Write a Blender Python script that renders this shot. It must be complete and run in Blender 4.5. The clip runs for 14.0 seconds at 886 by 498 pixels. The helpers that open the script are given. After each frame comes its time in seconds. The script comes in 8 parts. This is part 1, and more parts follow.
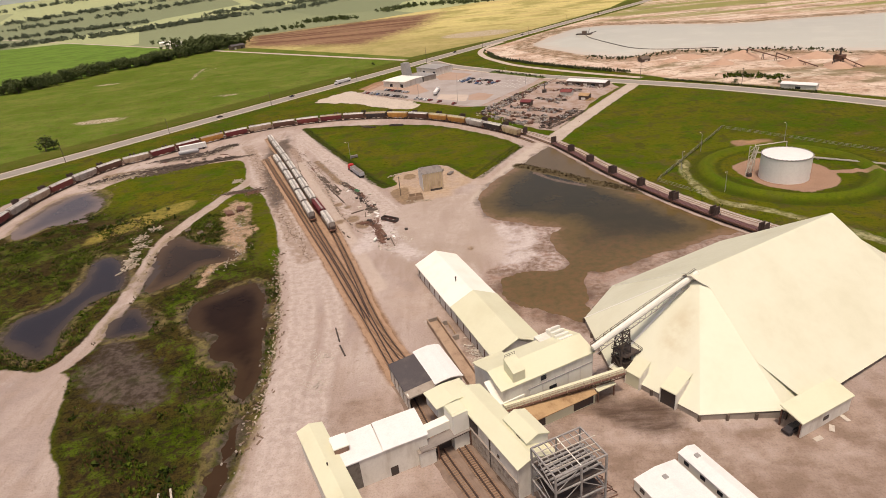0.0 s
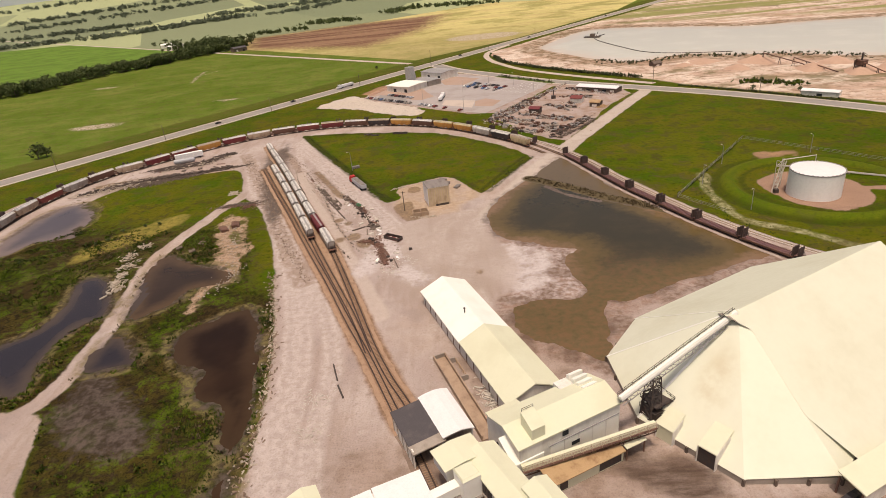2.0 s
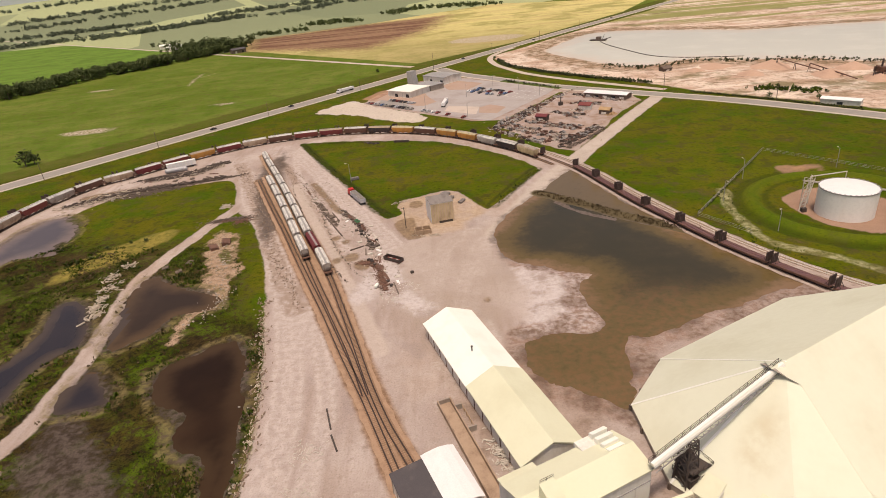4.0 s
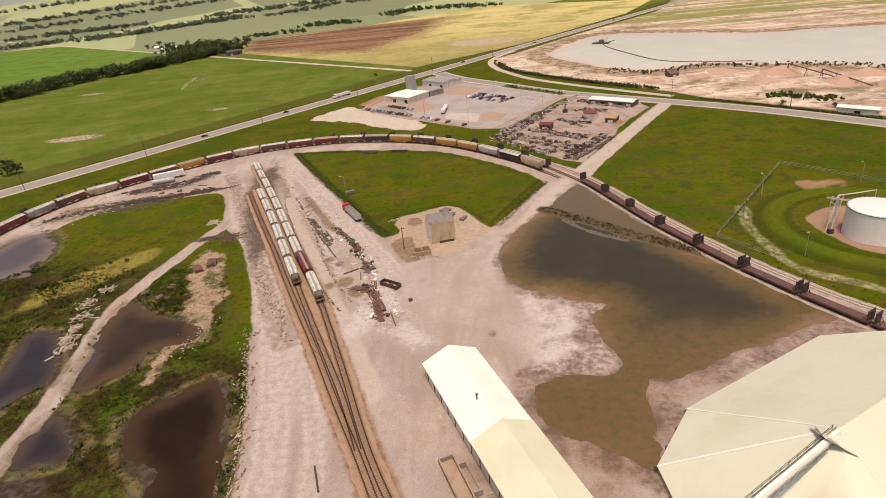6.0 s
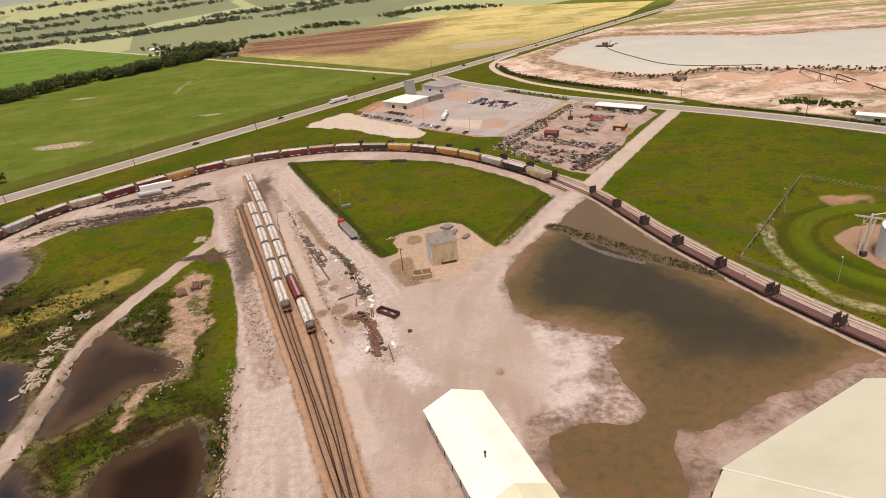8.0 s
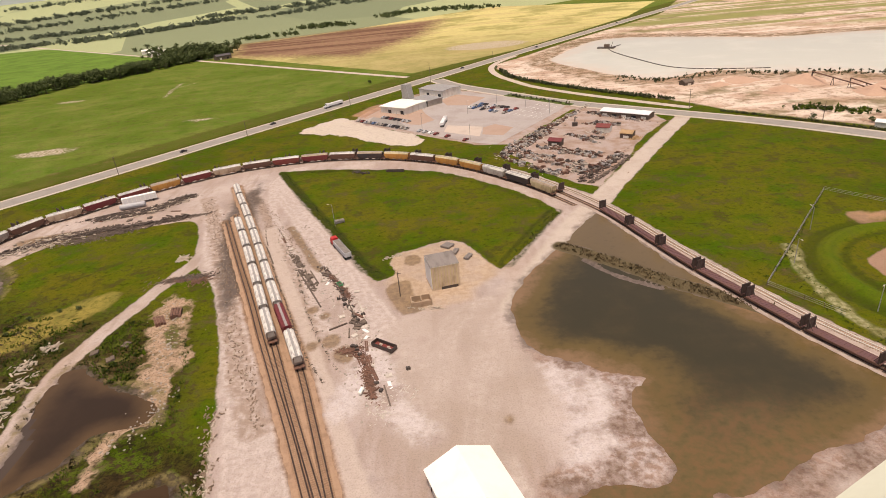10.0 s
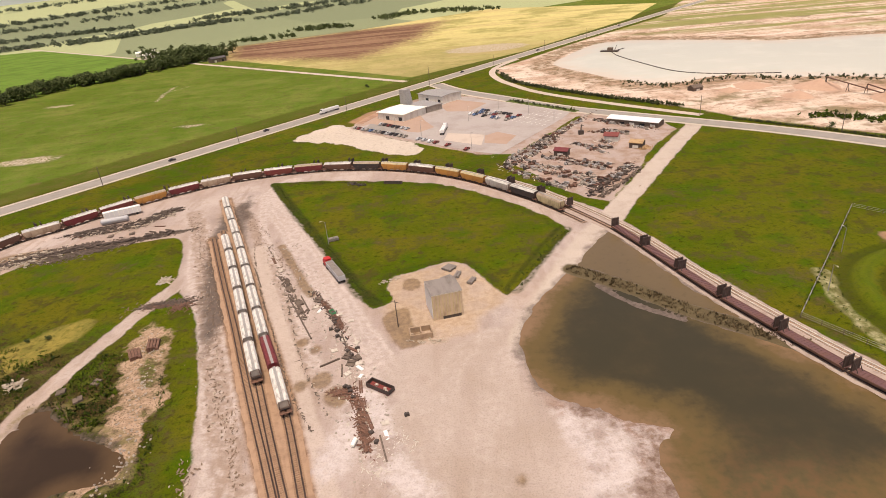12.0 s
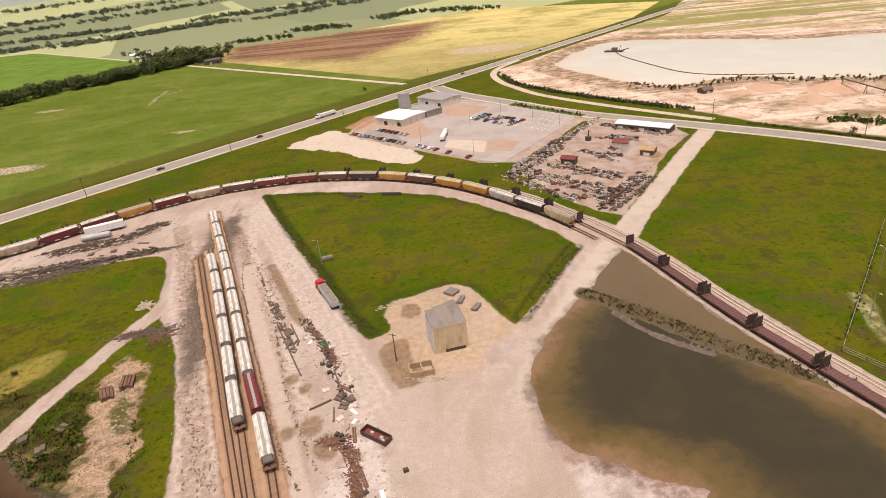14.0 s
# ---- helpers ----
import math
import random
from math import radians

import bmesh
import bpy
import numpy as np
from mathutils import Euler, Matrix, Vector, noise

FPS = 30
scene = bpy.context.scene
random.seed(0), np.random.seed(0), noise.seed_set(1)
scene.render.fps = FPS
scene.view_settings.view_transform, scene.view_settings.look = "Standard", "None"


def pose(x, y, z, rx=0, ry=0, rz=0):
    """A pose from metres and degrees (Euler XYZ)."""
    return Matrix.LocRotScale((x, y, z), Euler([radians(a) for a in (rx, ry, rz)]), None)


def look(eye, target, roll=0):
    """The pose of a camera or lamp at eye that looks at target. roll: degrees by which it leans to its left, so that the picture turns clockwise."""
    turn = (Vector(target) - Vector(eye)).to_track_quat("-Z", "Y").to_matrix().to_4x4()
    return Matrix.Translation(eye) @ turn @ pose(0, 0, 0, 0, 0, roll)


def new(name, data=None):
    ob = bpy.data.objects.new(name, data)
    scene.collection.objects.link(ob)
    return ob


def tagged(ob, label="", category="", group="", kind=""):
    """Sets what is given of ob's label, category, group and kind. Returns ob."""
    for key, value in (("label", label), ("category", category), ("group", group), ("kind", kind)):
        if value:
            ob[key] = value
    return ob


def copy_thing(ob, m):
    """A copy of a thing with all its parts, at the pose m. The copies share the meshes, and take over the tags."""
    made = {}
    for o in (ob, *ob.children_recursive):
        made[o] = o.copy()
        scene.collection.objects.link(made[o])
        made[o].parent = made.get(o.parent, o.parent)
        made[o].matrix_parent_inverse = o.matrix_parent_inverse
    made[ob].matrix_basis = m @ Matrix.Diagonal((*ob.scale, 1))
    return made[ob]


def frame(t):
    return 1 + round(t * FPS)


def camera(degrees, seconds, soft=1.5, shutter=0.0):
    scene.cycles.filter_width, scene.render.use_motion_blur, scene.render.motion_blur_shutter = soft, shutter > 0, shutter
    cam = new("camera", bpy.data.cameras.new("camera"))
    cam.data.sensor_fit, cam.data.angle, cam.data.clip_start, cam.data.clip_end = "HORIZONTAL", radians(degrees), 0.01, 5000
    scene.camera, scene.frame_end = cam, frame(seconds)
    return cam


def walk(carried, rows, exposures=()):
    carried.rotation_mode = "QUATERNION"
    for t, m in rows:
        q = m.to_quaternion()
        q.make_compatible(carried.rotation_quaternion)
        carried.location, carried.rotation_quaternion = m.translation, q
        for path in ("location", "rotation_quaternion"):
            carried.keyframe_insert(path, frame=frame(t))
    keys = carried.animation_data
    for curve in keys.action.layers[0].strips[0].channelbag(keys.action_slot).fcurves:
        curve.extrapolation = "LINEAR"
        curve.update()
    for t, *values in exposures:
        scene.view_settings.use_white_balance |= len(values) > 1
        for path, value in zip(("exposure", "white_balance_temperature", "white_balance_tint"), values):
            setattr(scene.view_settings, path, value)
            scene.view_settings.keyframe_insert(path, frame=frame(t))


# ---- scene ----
cam = camera(74.0, 14.0, soft=0.5)
PATH = [
    (0, (2.037, 3.837, 92.422), (2.015, 5.635, 91.547), -5.8),
    (0.5, (1.925, 7.876, 92.521), (1.902, 9.674, 91.646), -5.8),
    (1, (1.766, 11.991, 92.638), (1.74, 13.79, 91.764), -5.8),
    (1.5, (1.573, 16.136, 92.791), (1.542, 17.935, 91.918), -5.8),
    (2, (1.352, 20.227, 92.923), (1.319, 22.027, 92.051), -5.8),
    (2.5, (1.16, 24.448, 92.988), (1.124, 26.248, 92.116), -5.6),
    (3, (0.95, 28.698, 93.059), (0.913, 30.498, 92.189), -5.6),
    (5.5, (0.564, 49.954, 94.157), (0.532, 51.754, 93.286), -5.6),
    (6, (0.456, 54.192, 94.253), (0.425, 55.993, 93.383), -5.5),
    (6.5, (0.276, 58.38, 94.321), (0.246, 60.181, 93.452), -5.6),
    (7, (0.094, 62.494, 94.391), (0.065, 64.295, 93.523), -5.5),
    (7.5, (0.015, 66.635, 94.449), (-0.013, 68.436, 93.58), -5.5),
    (8, (-0.023, 70.939, 94.48), (-0.051, 72.741, 93.612), -5.5),
    (10.5, (-0.834, 93.06, 94.366), (-0.85, 94.861, 93.497), -5.5),
    (11, (-0.969, 97.417, 94.315), (-0.983, 99.218, 93.447), -5.5),
    (11.5, (-1.093, 101.771, 94.285), (-1.106, 103.573, 93.417), -5.4),
    (12, (-1.129, 106.077, 94.256), (-1.142, 107.88, 93.39), -5.4),
    (12.5, (-1.101, 110.314, 94.222), (-1.117, 112.117, 93.356), -5.5),
    (13, (-1.108, 114.583, 94.186), (-1.122, 116.386, 93.319), -5.6),
    (13.5, (-1.075, 118.962, 94.157), (-1.089, 120.764, 93.29), -5.6),
    (14, (-1.039, 123.348, 94.132), (-1.053, 125.149, 93.264), -5.7),
]
walk(cam, [(t, look(eye, target, roll)) for t, eye, target, roll in PATH], [(0, 0.02, 7500, 17), (8, 0.1, 7500, 17), (11, 0.27, 7500, 17), (14, 0.32, 7500, 17)])

# ---- light ----
SUN_DIR = Vector((-0.02, -0.25, 0.97)).normalized()      # towards the sun
world = bpy.data.worlds.new("sky")
scene.world = world
world.use_nodes = True
wn = world.node_tree
sky = wn.nodes.new("ShaderNodeTexSky")
sky.sky_type = "NISHITA"
sky.sun_disc = False
sky.sun_elevation = math.asin(SUN_DIR.z)
sky.sun_rotation = math.atan2(SUN_DIR.x, SUN_DIR.y)
sky.air_density, sky.dust_density, sky.ozone_density = 0.8, 4.5, 0.6
wn.links.new(sky.outputs[0], wn.nodes["Background"].inputs[0])
wn.nodes["Background"].inputs[1].default_value = 0.112
sun_data = bpy.data.lights.new("sun", "SUN")
sun_data.energy, sun_data.angle, sun_data.color = 2.45, radians(8), (1.0, 0.95, 0.86)
sun = new("sun", sun_data)
sun.matrix_world = look((0, 0, 300), Vector((0, 0, 300)) - SUN_DIR)

# ---- materials ----


def noise_node(nt, scale, detail=4.0, rough=0.6, coord="Object", stretch=None):
    co = nt.nodes.new("ShaderNodeTexCoord")
    tex = nt.nodes.new("ShaderNodeTexNoise")
    tex.inputs["Scale"].default_value = scale
    tex.inputs["Detail"].default_value = detail
    tex.inputs["Roughness"].default_value = rough
    src = co.outputs[coord]
    if stretch:
        mp = nt.nodes.new("ShaderNodeMapping")
        mp.inputs["Scale"].default_value = stretch
        nt.links.new(src, mp.inputs[0])
        src = mp.outputs[0]
    nt.links.new(src, tex.inputs["Vector"])
    return tex.outputs["Fac"]


def ramp(nt, fac, lo, hi, a=0.0, b=1.0):
    m = nt.nodes.new("ShaderNodeMapRange")
    m.interpolation_type = "SMOOTHSTEP"
    for i, v in enumerate((None, lo, hi, a, b)):
        if v is not None:
            m.inputs[i].default_value = v
    nt.links.new(fac, m.inputs[0])
    return m.outputs[0]


def mixc(nt, fac, a, b):
    m = nt.nodes.new("ShaderNodeMix")
    m.data_type = "RGBA"
    for sock, v in ((m.inputs[0], fac), (m.inputs[6], a), (m.inputs[7], b)):
        if isinstance(v, (int, float)):
            sock.default_value = v
        elif isinstance(v, tuple):
            sock.default_value = (*v, 1)
        else:
            nt.links.new(v, sock)
    return m.outputs[2]


def sums(nt, op, a, b):
    m = nt.nodes.new("ShaderNodeMath")
    m.operation = op
    for sock, v in zip(m.inputs, (a, b)):
        if isinstance(v, (int, float)):
            sock.default_value = v
        else:
            nt.links.new(v, sock)
    return m.outputs[0]


def attr(nt, name):
    a = nt.nodes.new("ShaderNodeAttribute")
    a.attribute_name = name
    return a.outputs["Fac"]


def bump(nt, height, strength, dist):
    b = nt.nodes.new("ShaderNodeBump")
    b.inputs["Strength"].default_value = strength
    b.inputs["Distance"].default_value = dist
    nt.links.new(height, b.inputs["Height"])
    return b.outputs[0]


def blank(name):
    m = bpy.data.materials.new(name)
    m.use_nodes = True
    nt = m.node_tree
    return m, nt, nt.nodes["Principled BSDF"]


def worn(name, col, dark, rough=0.6, metal=0.0, scale=0.5, amount=0.5, fine=6.0, relief=0.02, random_tint=0.0, streak=None, spec=0.5, speck=0.35):
    """A painted or raw surface with stains at two scales and a fine relief."""
    m, nt, p = blank(name)
    big = ramp(nt, noise_node(nt, scale, 5, 0.65, stretch=streak), 0.42, 0.75)
    small = noise_node(nt, fine, 3, 0.6)
    c = mixc(nt, sums(nt, "MULTIPLY", big, amount), col, dark)
    c = mixc(nt, ramp(nt, small, 0.35, 0.8, 0.0, speck), c, tuple(v * 0.78 for v in col))
    if random_tint:
        info = nt.nodes.new("ShaderNodeObjectInfo")
        c = mixc(nt, sums(nt, "MULTIPLY", info.outputs["Random"], random_tint), c, dark)
    nt.links.new(c, p.inputs["Base Color"])
    nt.links.new(ramp(nt, small, 0.2, 0.8, rough - 0.08, min(rough + 0.1, 1)), p.inputs["Roughness"])
    p.inputs["Metallic"].default_value = metal
    p.inputs["Specular IOR Level"].default_value = spec
    nt.links.new(bump(nt, small, 0.4, relief), p.inputs["Normal"])
    return m


CREAM = worn("cream_metal", (0.685, 0.680, 0.500), (0.56, 0.53, 0.36), 0.5, scale=0.08, amount=0.4, fine=1.5, spec=0.3, speck=0.08, relief=0.004)
DOME = worn("dome_metal", (0.700, 0.700, 0.555), (0.57, 0.55, 0.40), 0.5, scale=0.045, amount=0.5, fine=0.7, spec=0.3, speck=0.08, relief=0.004)
dn = DOME.node_tree
dp = dn.nodes["Principled BSDF"]
dmap = dn.nodes.new("ShaderNodeMapping")
dmap.vector_type = "TEXTURE"
dmap.inputs["Location"].default_value = (-11.5, -5.5, 9)
dmap.inputs["Rotation"].default_value = (0, 0, radians(15))
dmap.inputs["Scale"].default_value = (9.5, 5.5, 14)
dgrad = dn.nodes.new("ShaderNodeTexGradient")
dgrad.gradient_type = "SPHERICAL"
dn.links.new(dn.nodes.new("ShaderNodeTexCoord").outputs["Object"], dmap.inputs[0])
dn.links.new(dmap.outputs[0], dgrad.inputs[0])
stain = sums(dn, "MULTIPLY", ramp(dn, dgrad.outputs["Fac"], 0.0, 0.7), ramp(dn, noise_node(dn, 0.22, 4), 0.32, 0.66, 0.10, 0.55))
dn.links.new(mixc(dn, stain, dp.inputs["Base Color"].links[0].from_socket, (0.52, 0.43, 0.27)), dp.inputs["Base Color"])
WHITE = worn("white_metal", (0.87, 0.86, 0.78), (0.70, 0.66, 0.54), 0.5, scale=0.15, amount=0.3, fine=2, spec=0.3, speck=0.08, relief=0.004)
WALL = worn("white_wall", (0.76, 0.73, 0.66), (0.42, 0.36, 0.28), 0.7, scale=0.3, amount=0.6, fine=2, streak=(1, 1, 0.3))
TANK = worn("tank_paint", (0.88, 0.87, 0.83), (0.66, 0.60, 0.52), 0.4, scale=0.12, amount=0.35, fine=1.0, streak=(1, 1, 0.2))
DARKROOF = worn("dark_roof", (0.075, 0.065, 0.068), (0.13, 0.11, 0.10), 0.8, scale=0.3, amount=0.8)
CONCRETE = worn("concrete", (0.36, 0.31, 0.26), (0.20, 0.16, 0.13), 0.9, scale=0.4, amount=0.7)
BLOCK = worn("block_wall", (0.20, 0.175, 0.15), (0.10, 0.08, 0.065), 0.9, scale=0.8, amount=0.8, fine=2.5)
RUST = worn("rusty_steel", (0.19, 0.095, 0.062), (0.07, 0.038, 0.030), 0.8, scale=0.8, amount=0.9, random_tint=0.3)
RUSTFLOOR = worn("rusty_floor", (0.44, 0.29, 0.15), (0.19, 0.09, 0.04), 0.85, scale=0.35, amount=0.9)
BINFLOOR = worn("salt_stained_floor", (0.40, 0.285, 0.200), (0.22, 0.140, 0.095), 0.9, scale=0.3, amount=0.9)
STEEL = worn("grey_steel", (0.33, 0.315, 0.30), (0.15, 0.125, 0.11), 0.55, metal=0.0, scale=1.0, amount=0.5)
IRON = worn("dark_iron", (0.06, 0.048, 0.042), (0.12, 0.06, 0.035), 0.7, scale=1.5, amount=0.6)
RAIL = worn("rail_steel", (0.072, 0.042, 0.032), (0.040, 0.024, 0.018), 0.5, metal=0.2, scale=1.0, amount=0.6)
TIE = worn("tie_wood", (0.350, 0.226, 0.145), (0.225, 0.140, 0.088), 0.9, scale=1.5, amount=0.7, random_tint=0.6)
BALLAST = worn("ballast", (0.375, 0.240, 0.155), (0.240, 0.145, 0.092), 0.95, scale=0.35, amount=0.8, fine=3.0, relief=0.06)
PLANTBED = worn("plant_track_bed", (0.24, 0.17, 0.13), (0.13, 0.09, 0.07), 0.95, scale=0.35, amount=0.8, fine=3.0, relief=0.04)
GREYBALLAST = worn("grey_ballast", (0.40, 0.32, 0.275), (0.19, 0.125, 0.10), 0.95, scale=0.3, amount=0.7, fine=3.0, relief=0.06)
ASPHALT = worn("asphalt", (0.29, 0.262, 0.235), (0.20, 0.178, 0.155), 0.9, scale=0.12, amount=0.7, fine=2.0, relief=0.01)
SHOULDER = worn("gravel_shoulder", (0.52, 0.45, 0.36), (0.38, 0.33, 0.24), 0.95, scale=0.2, amount=0.7, fine=2.0)
GRAVEL = worn("gravel", (0.52, 0.43, 0.36), (0.38, 0.30, 0.25), 0.95, scale=0.08, amount=0.7, fine=1.2, relief=0.05)
LOT = worn("lot_asphalt", (0.385, 0.340, 0.315), (0.290, 0.240, 0.218), 0.9, scale=0.05, amount=0.9, fine=0.8)
WOOD = worn("old_wood", (0.17, 0.125, 0.095), (0.065, 0.048, 0.038), 0.85, scale=1.2, amount=0.8, random_tint=0.4)
GLASS = worn("window_glass", (0.03, 0.035, 0.04), (0.05, 0.05, 0.05), 0.08, scale=1, amount=0.2, relief=0.0)
RUBBER = worn("rubber", (0.03, 0.03, 0.03), (0.05, 0.045, 0.04), 0.85, scale=2, amount=0.4)
PALE = worn("pale_debris", (0.60, 0.55, 0.48), (0.35, 0.29, 0.23), 0.8, scale=1, amount=0.6, random_tint=0.5)
DARKSTEEL = worn("weathered_roof_steel", (0.235, 0.205, 0.185), (0.115, 0.090, 0.078), 0.7, scale=0.5, amount=0.9, streak=(1, 0.3, 1))
BRUSH = worn("dead_brush", (0.24, 0.165, 0.115), (0.10, 0.068, 0.050), 0.9, scale=1.0, amount=0.9)
SLAB = worn("broken_slab", (0.46, 0.39, 0.31), (0.24, 0.18, 0.13), 0.9, scale=0.6, amount=0.9)
SANDHEAP = worn("sand_heap", (0.50, 0.33, 0.235), (0.40, 0.25, 0.175), 0.95, scale=0.08, amount=0.8, fine=0.8)
DARKWOOD = worn("charred_wood", (0.085, 0.062, 0.050), (0.035, 0.026, 0.022), 0.9, scale=1.2, amount=0.8)
BARK = worn("bark", (0.13, 0.095, 0.07), (0.07, 0.05, 0.04), 0.9, scale=2, amount=0.6)


def leafy(name, a, b):
    m, nt, p = blank(name)
    g = nt.nodes.new("ShaderNodeNewGeometry")
    c = mixc(nt, g.outputs["Random Per Island"], a, b)
    c = mixc(nt, ramp(nt, noise_node(nt, 0.10, 5), 0.42, 0.62, 0, 0.7), c, tuple(v * 0.5 for v in a))
    nt.links.new(c, p.inputs["Base Color"])
    p.inputs["Roughness"].default_value = 0.7
    p.inputs["Specular IOR Level"].default_value = 0.2
    return m


LEAF = leafy("leaves", (0.050, 0.074, 0.020), (0.110, 0.132, 0.044))
HEDGE = leafy("hedge_leaves", (0.040, 0.048, 0.018), (0.085, 0.090, 0.035))
# leaf colours lifted and greyed to stand in for distance haze
HAZE_LEAF = leafy("hazed_leaves", (0.100, 0.125, 0.080), (0.140, 0.165, 0.105))
TUFT = leafy("wetland_grass", (0.020, 0.036, 0.001), (0.084, 0.122, 0.004))
STRAW = leafy("dry_reeds", (0.15, 0.105, 0.055), (0.065, 0.050, 0.026))


def paint(name, col, rust=0.35):
    return worn("paint_" + name, col, (0.16, 0.075, 0.045), 0.55, scale=0.45, amount=rust, fine=3, streak=(1, 1, 0.4), spec=0.35)


PAINT = {
    # white is greyed so that the hopper sides read as shaded
    "white": paint("white", (0.36, 0.33, 0.295), 0.7), "maroon": paint("maroon", (0.17, 0.030, 0.036), 0.4),
    "cream": paint("cream", (0.60, 0.50, 0.30), 0.6), "black": paint("black", (0.045, 0.040, 0.042), 0.3),
    "grey": paint("grey", (0.48, 0.45, 0.41), 0.5), "orange": paint("orange", (0.52, 0.26, 0.065), 0.45),
    "brown": paint("brown", (0.135, 0.070, 0.052), 0.4), "tan": paint("tan", (0.46, 0.36, 0.26), 0.7),
    "red": paint("red", (0.20, 0.045, 0.040), 0.5), "blue": paint("blue", (0.10, 0.16, 0.28), 0.2),
    "silver": paint("silver", (0.45, 0.45, 0.46), 0.1), "signal": paint("signal_red", (0.50, 0.03, 0.03), 0.15),
    "green": paint("green", (0.08, 0.30, 0.14), 0.2), "peach": paint("peach", (0.60, 0.475, 0.335), 0.45), "deck": paint("deck", (0.145, 0.075, 0.075), 0.6),
    "roofwhite": worn("wagon_roof", (0.70, 0.67, 0.62), (0.20, 0.165, 0.145), 0.6, scale=0.9, amount=0.95, fine=2.5, streak=(0.5, 1.6, 1), speck=0.5),
    "snow": paint("snow", (0.78, 0.77, 0.75), 0.08),
}

# ---- mesh helpers ----


def buf():
    return [], []


def put(b, verts, faces):
    n = len(b[0])
    b[0].extend(verts)
    b[1].extend([tuple(i + n for i in f) for f in faces])


BOXF = [(0, 3, 2, 1), (4, 5, 6, 7), (0, 1, 5, 4), (1, 2, 6, 5), (2, 3, 7, 6), (3, 0, 4, 7)]


def box(b, x0, x1, y0, y1, z0, z1, m=None):
    v = [(x0, y0, z0), (x1, y0, z0), (x1, y1, z0), (x0, y1, z0), (x0, y0, z1), (x1, y0, z1), (x1, y1, z1), (x0, y1, z1)]
    if m is not None:
        v = [tuple(m @ Vector(p)) for p in v]
    put(b, v, BOXF)


def beam(b, p, q, w, h=None):
    """A square bar from p to q."""
    p, q = Vector(p), Vector(q)
    d = (q - p)
    if d.length < 1e-6:
        return
    h = h or w
    t = d.normalized()
    side = t.cross(Vector((0, 0, 1)))
    side = side.normalized() if side.length > 1e-4 else Vector((1, 0, 0))
    up = side.cross(t).normalized()
    v = []
    for e in (p, q):
        for a, c in ((-1, -1), (1, -1), (1, 1), (-1, 1)):
            v.append(tuple(e + side * a * w / 2 + up * c * h / 2))
    put(b, v, [(0, 1, 2, 3), (7, 6, 5, 4), (0, 4, 5, 1), (1, 5, 6, 2), (2, 6, 7, 3), (3, 7, 4, 0)])


def extrude(b, prof, x0, x1, m=None):
    """A closed profile (y, z) drawn along x."""
    n = len(prof)
    v = [(x0, y, z) for y, z in prof] + [(x1, y, z) for y, z in prof]
    if m is not None:
        v = [tuple(m @ Vector(p)) for p in v]
    put(b, v, [tuple(range(n))[::-1], tuple(range(n, 2 * n))] + [(i, (i + 1) % n, n + (i + 1) % n, n + i) for i in range(n)])


def prism(b, poly, z0, z1):
    """A flat outline (x, y) raised from z0 to z1."""
    n = len(poly)
    put(b, [(x, y, z0) for x, y in poly] + [(x, y, z1) for x, y in poly],
        [tuple(range(n))[::-1], tuple(range(n, 2 * n))] + [(i, (i + 1) % n, n + (i + 1) % n, n + i) for i in range(n)])


def tube(b, p, q, r, n=10, r2=None):
    p, q = Vector(p), Vector(q)
    t = (q - p).normalized()
    side = t.cross(Vector((0, 0, 1)))
    side = side.normalized() if side.length > 1e-4 else Vector((1, 0, 0))
    up = side.cross(t)
    v = []
    for e, rr in ((p, r), (q, r if r2 is None else r2)):
        v += [tuple(e + (side * math.cos(a) + up * math.sin(a)) * rr) for a in (2 * math.pi * i / n for i in range(n))]
    put(b, v, [tuple(range(n)), tuple(range(n, 2 * n))[::-1]] + [(i, n + i, n + (i + 1) % n, (i + 1) % n) for i in range(n)])


def mesh_of(name, b, smooth=False):
    me = bpy.data.meshes.new(name)
    me.from_pydata(b[0], [], b[1])
    if smooth:
        me.polygons.foreach_set("use_smooth", [True] * len(me.polygons))
    me.update()
    return me


def part(name, b, material, parent, label="", smooth=False):
    ob = new(name, b if isinstance(b, bpy.types.Mesh) else mesh_of(name, b, smooth))
    if not ob.data.materials:
        ob.data.materials.append(material)
    ob.parent = parent
    if label:
        ob["label"] = label
    return ob


def thing(name, m, label, category, group="", kind=""):
    ob = new(name)
    ob.empty_display_size = 0.5
    ob.matrix_world = m
    return tagged(ob, label, category, group, kind)


def solid(name, b, material, label, category="", group="", kind="", smooth=False):
    ob = new(name, mesh_of(name, b, smooth))
    ob.data.materials.append(material)
    return tagged(ob, label, category, group, kind)


def gable(b, x0, x1, y0, y1, eave, ridge, thick=0.25, over=0.4):
    """A pitched roof with its ridge along x, as two slabs."""
    yc = (y0 + y1) / 2
    k = (ridge - eave) / (yc - y0)
    a0, a1 = y0 - over, y1 + over
    e = eave - over * k
    extrude(b, [(a0, e), (yc, ridge), (a1, e), (a1, e + thick), (yc, ridge + thick), (a0, e + thick)], x0 - over, x1 + over)


def gable_walls(b, x0, x1, y0, y1, eave, ridge, base=0.0):
    yc = (y0 + y1) / 2
    extrude(b, [(y0, base), (y1, base), (y1, eave), (yc, ridge), (y0, eave)], x0, x1)


# ---- plan helpers ----
RNG = np.random.RandomState(7)
LATTICE = RNG.rand(256, 256)


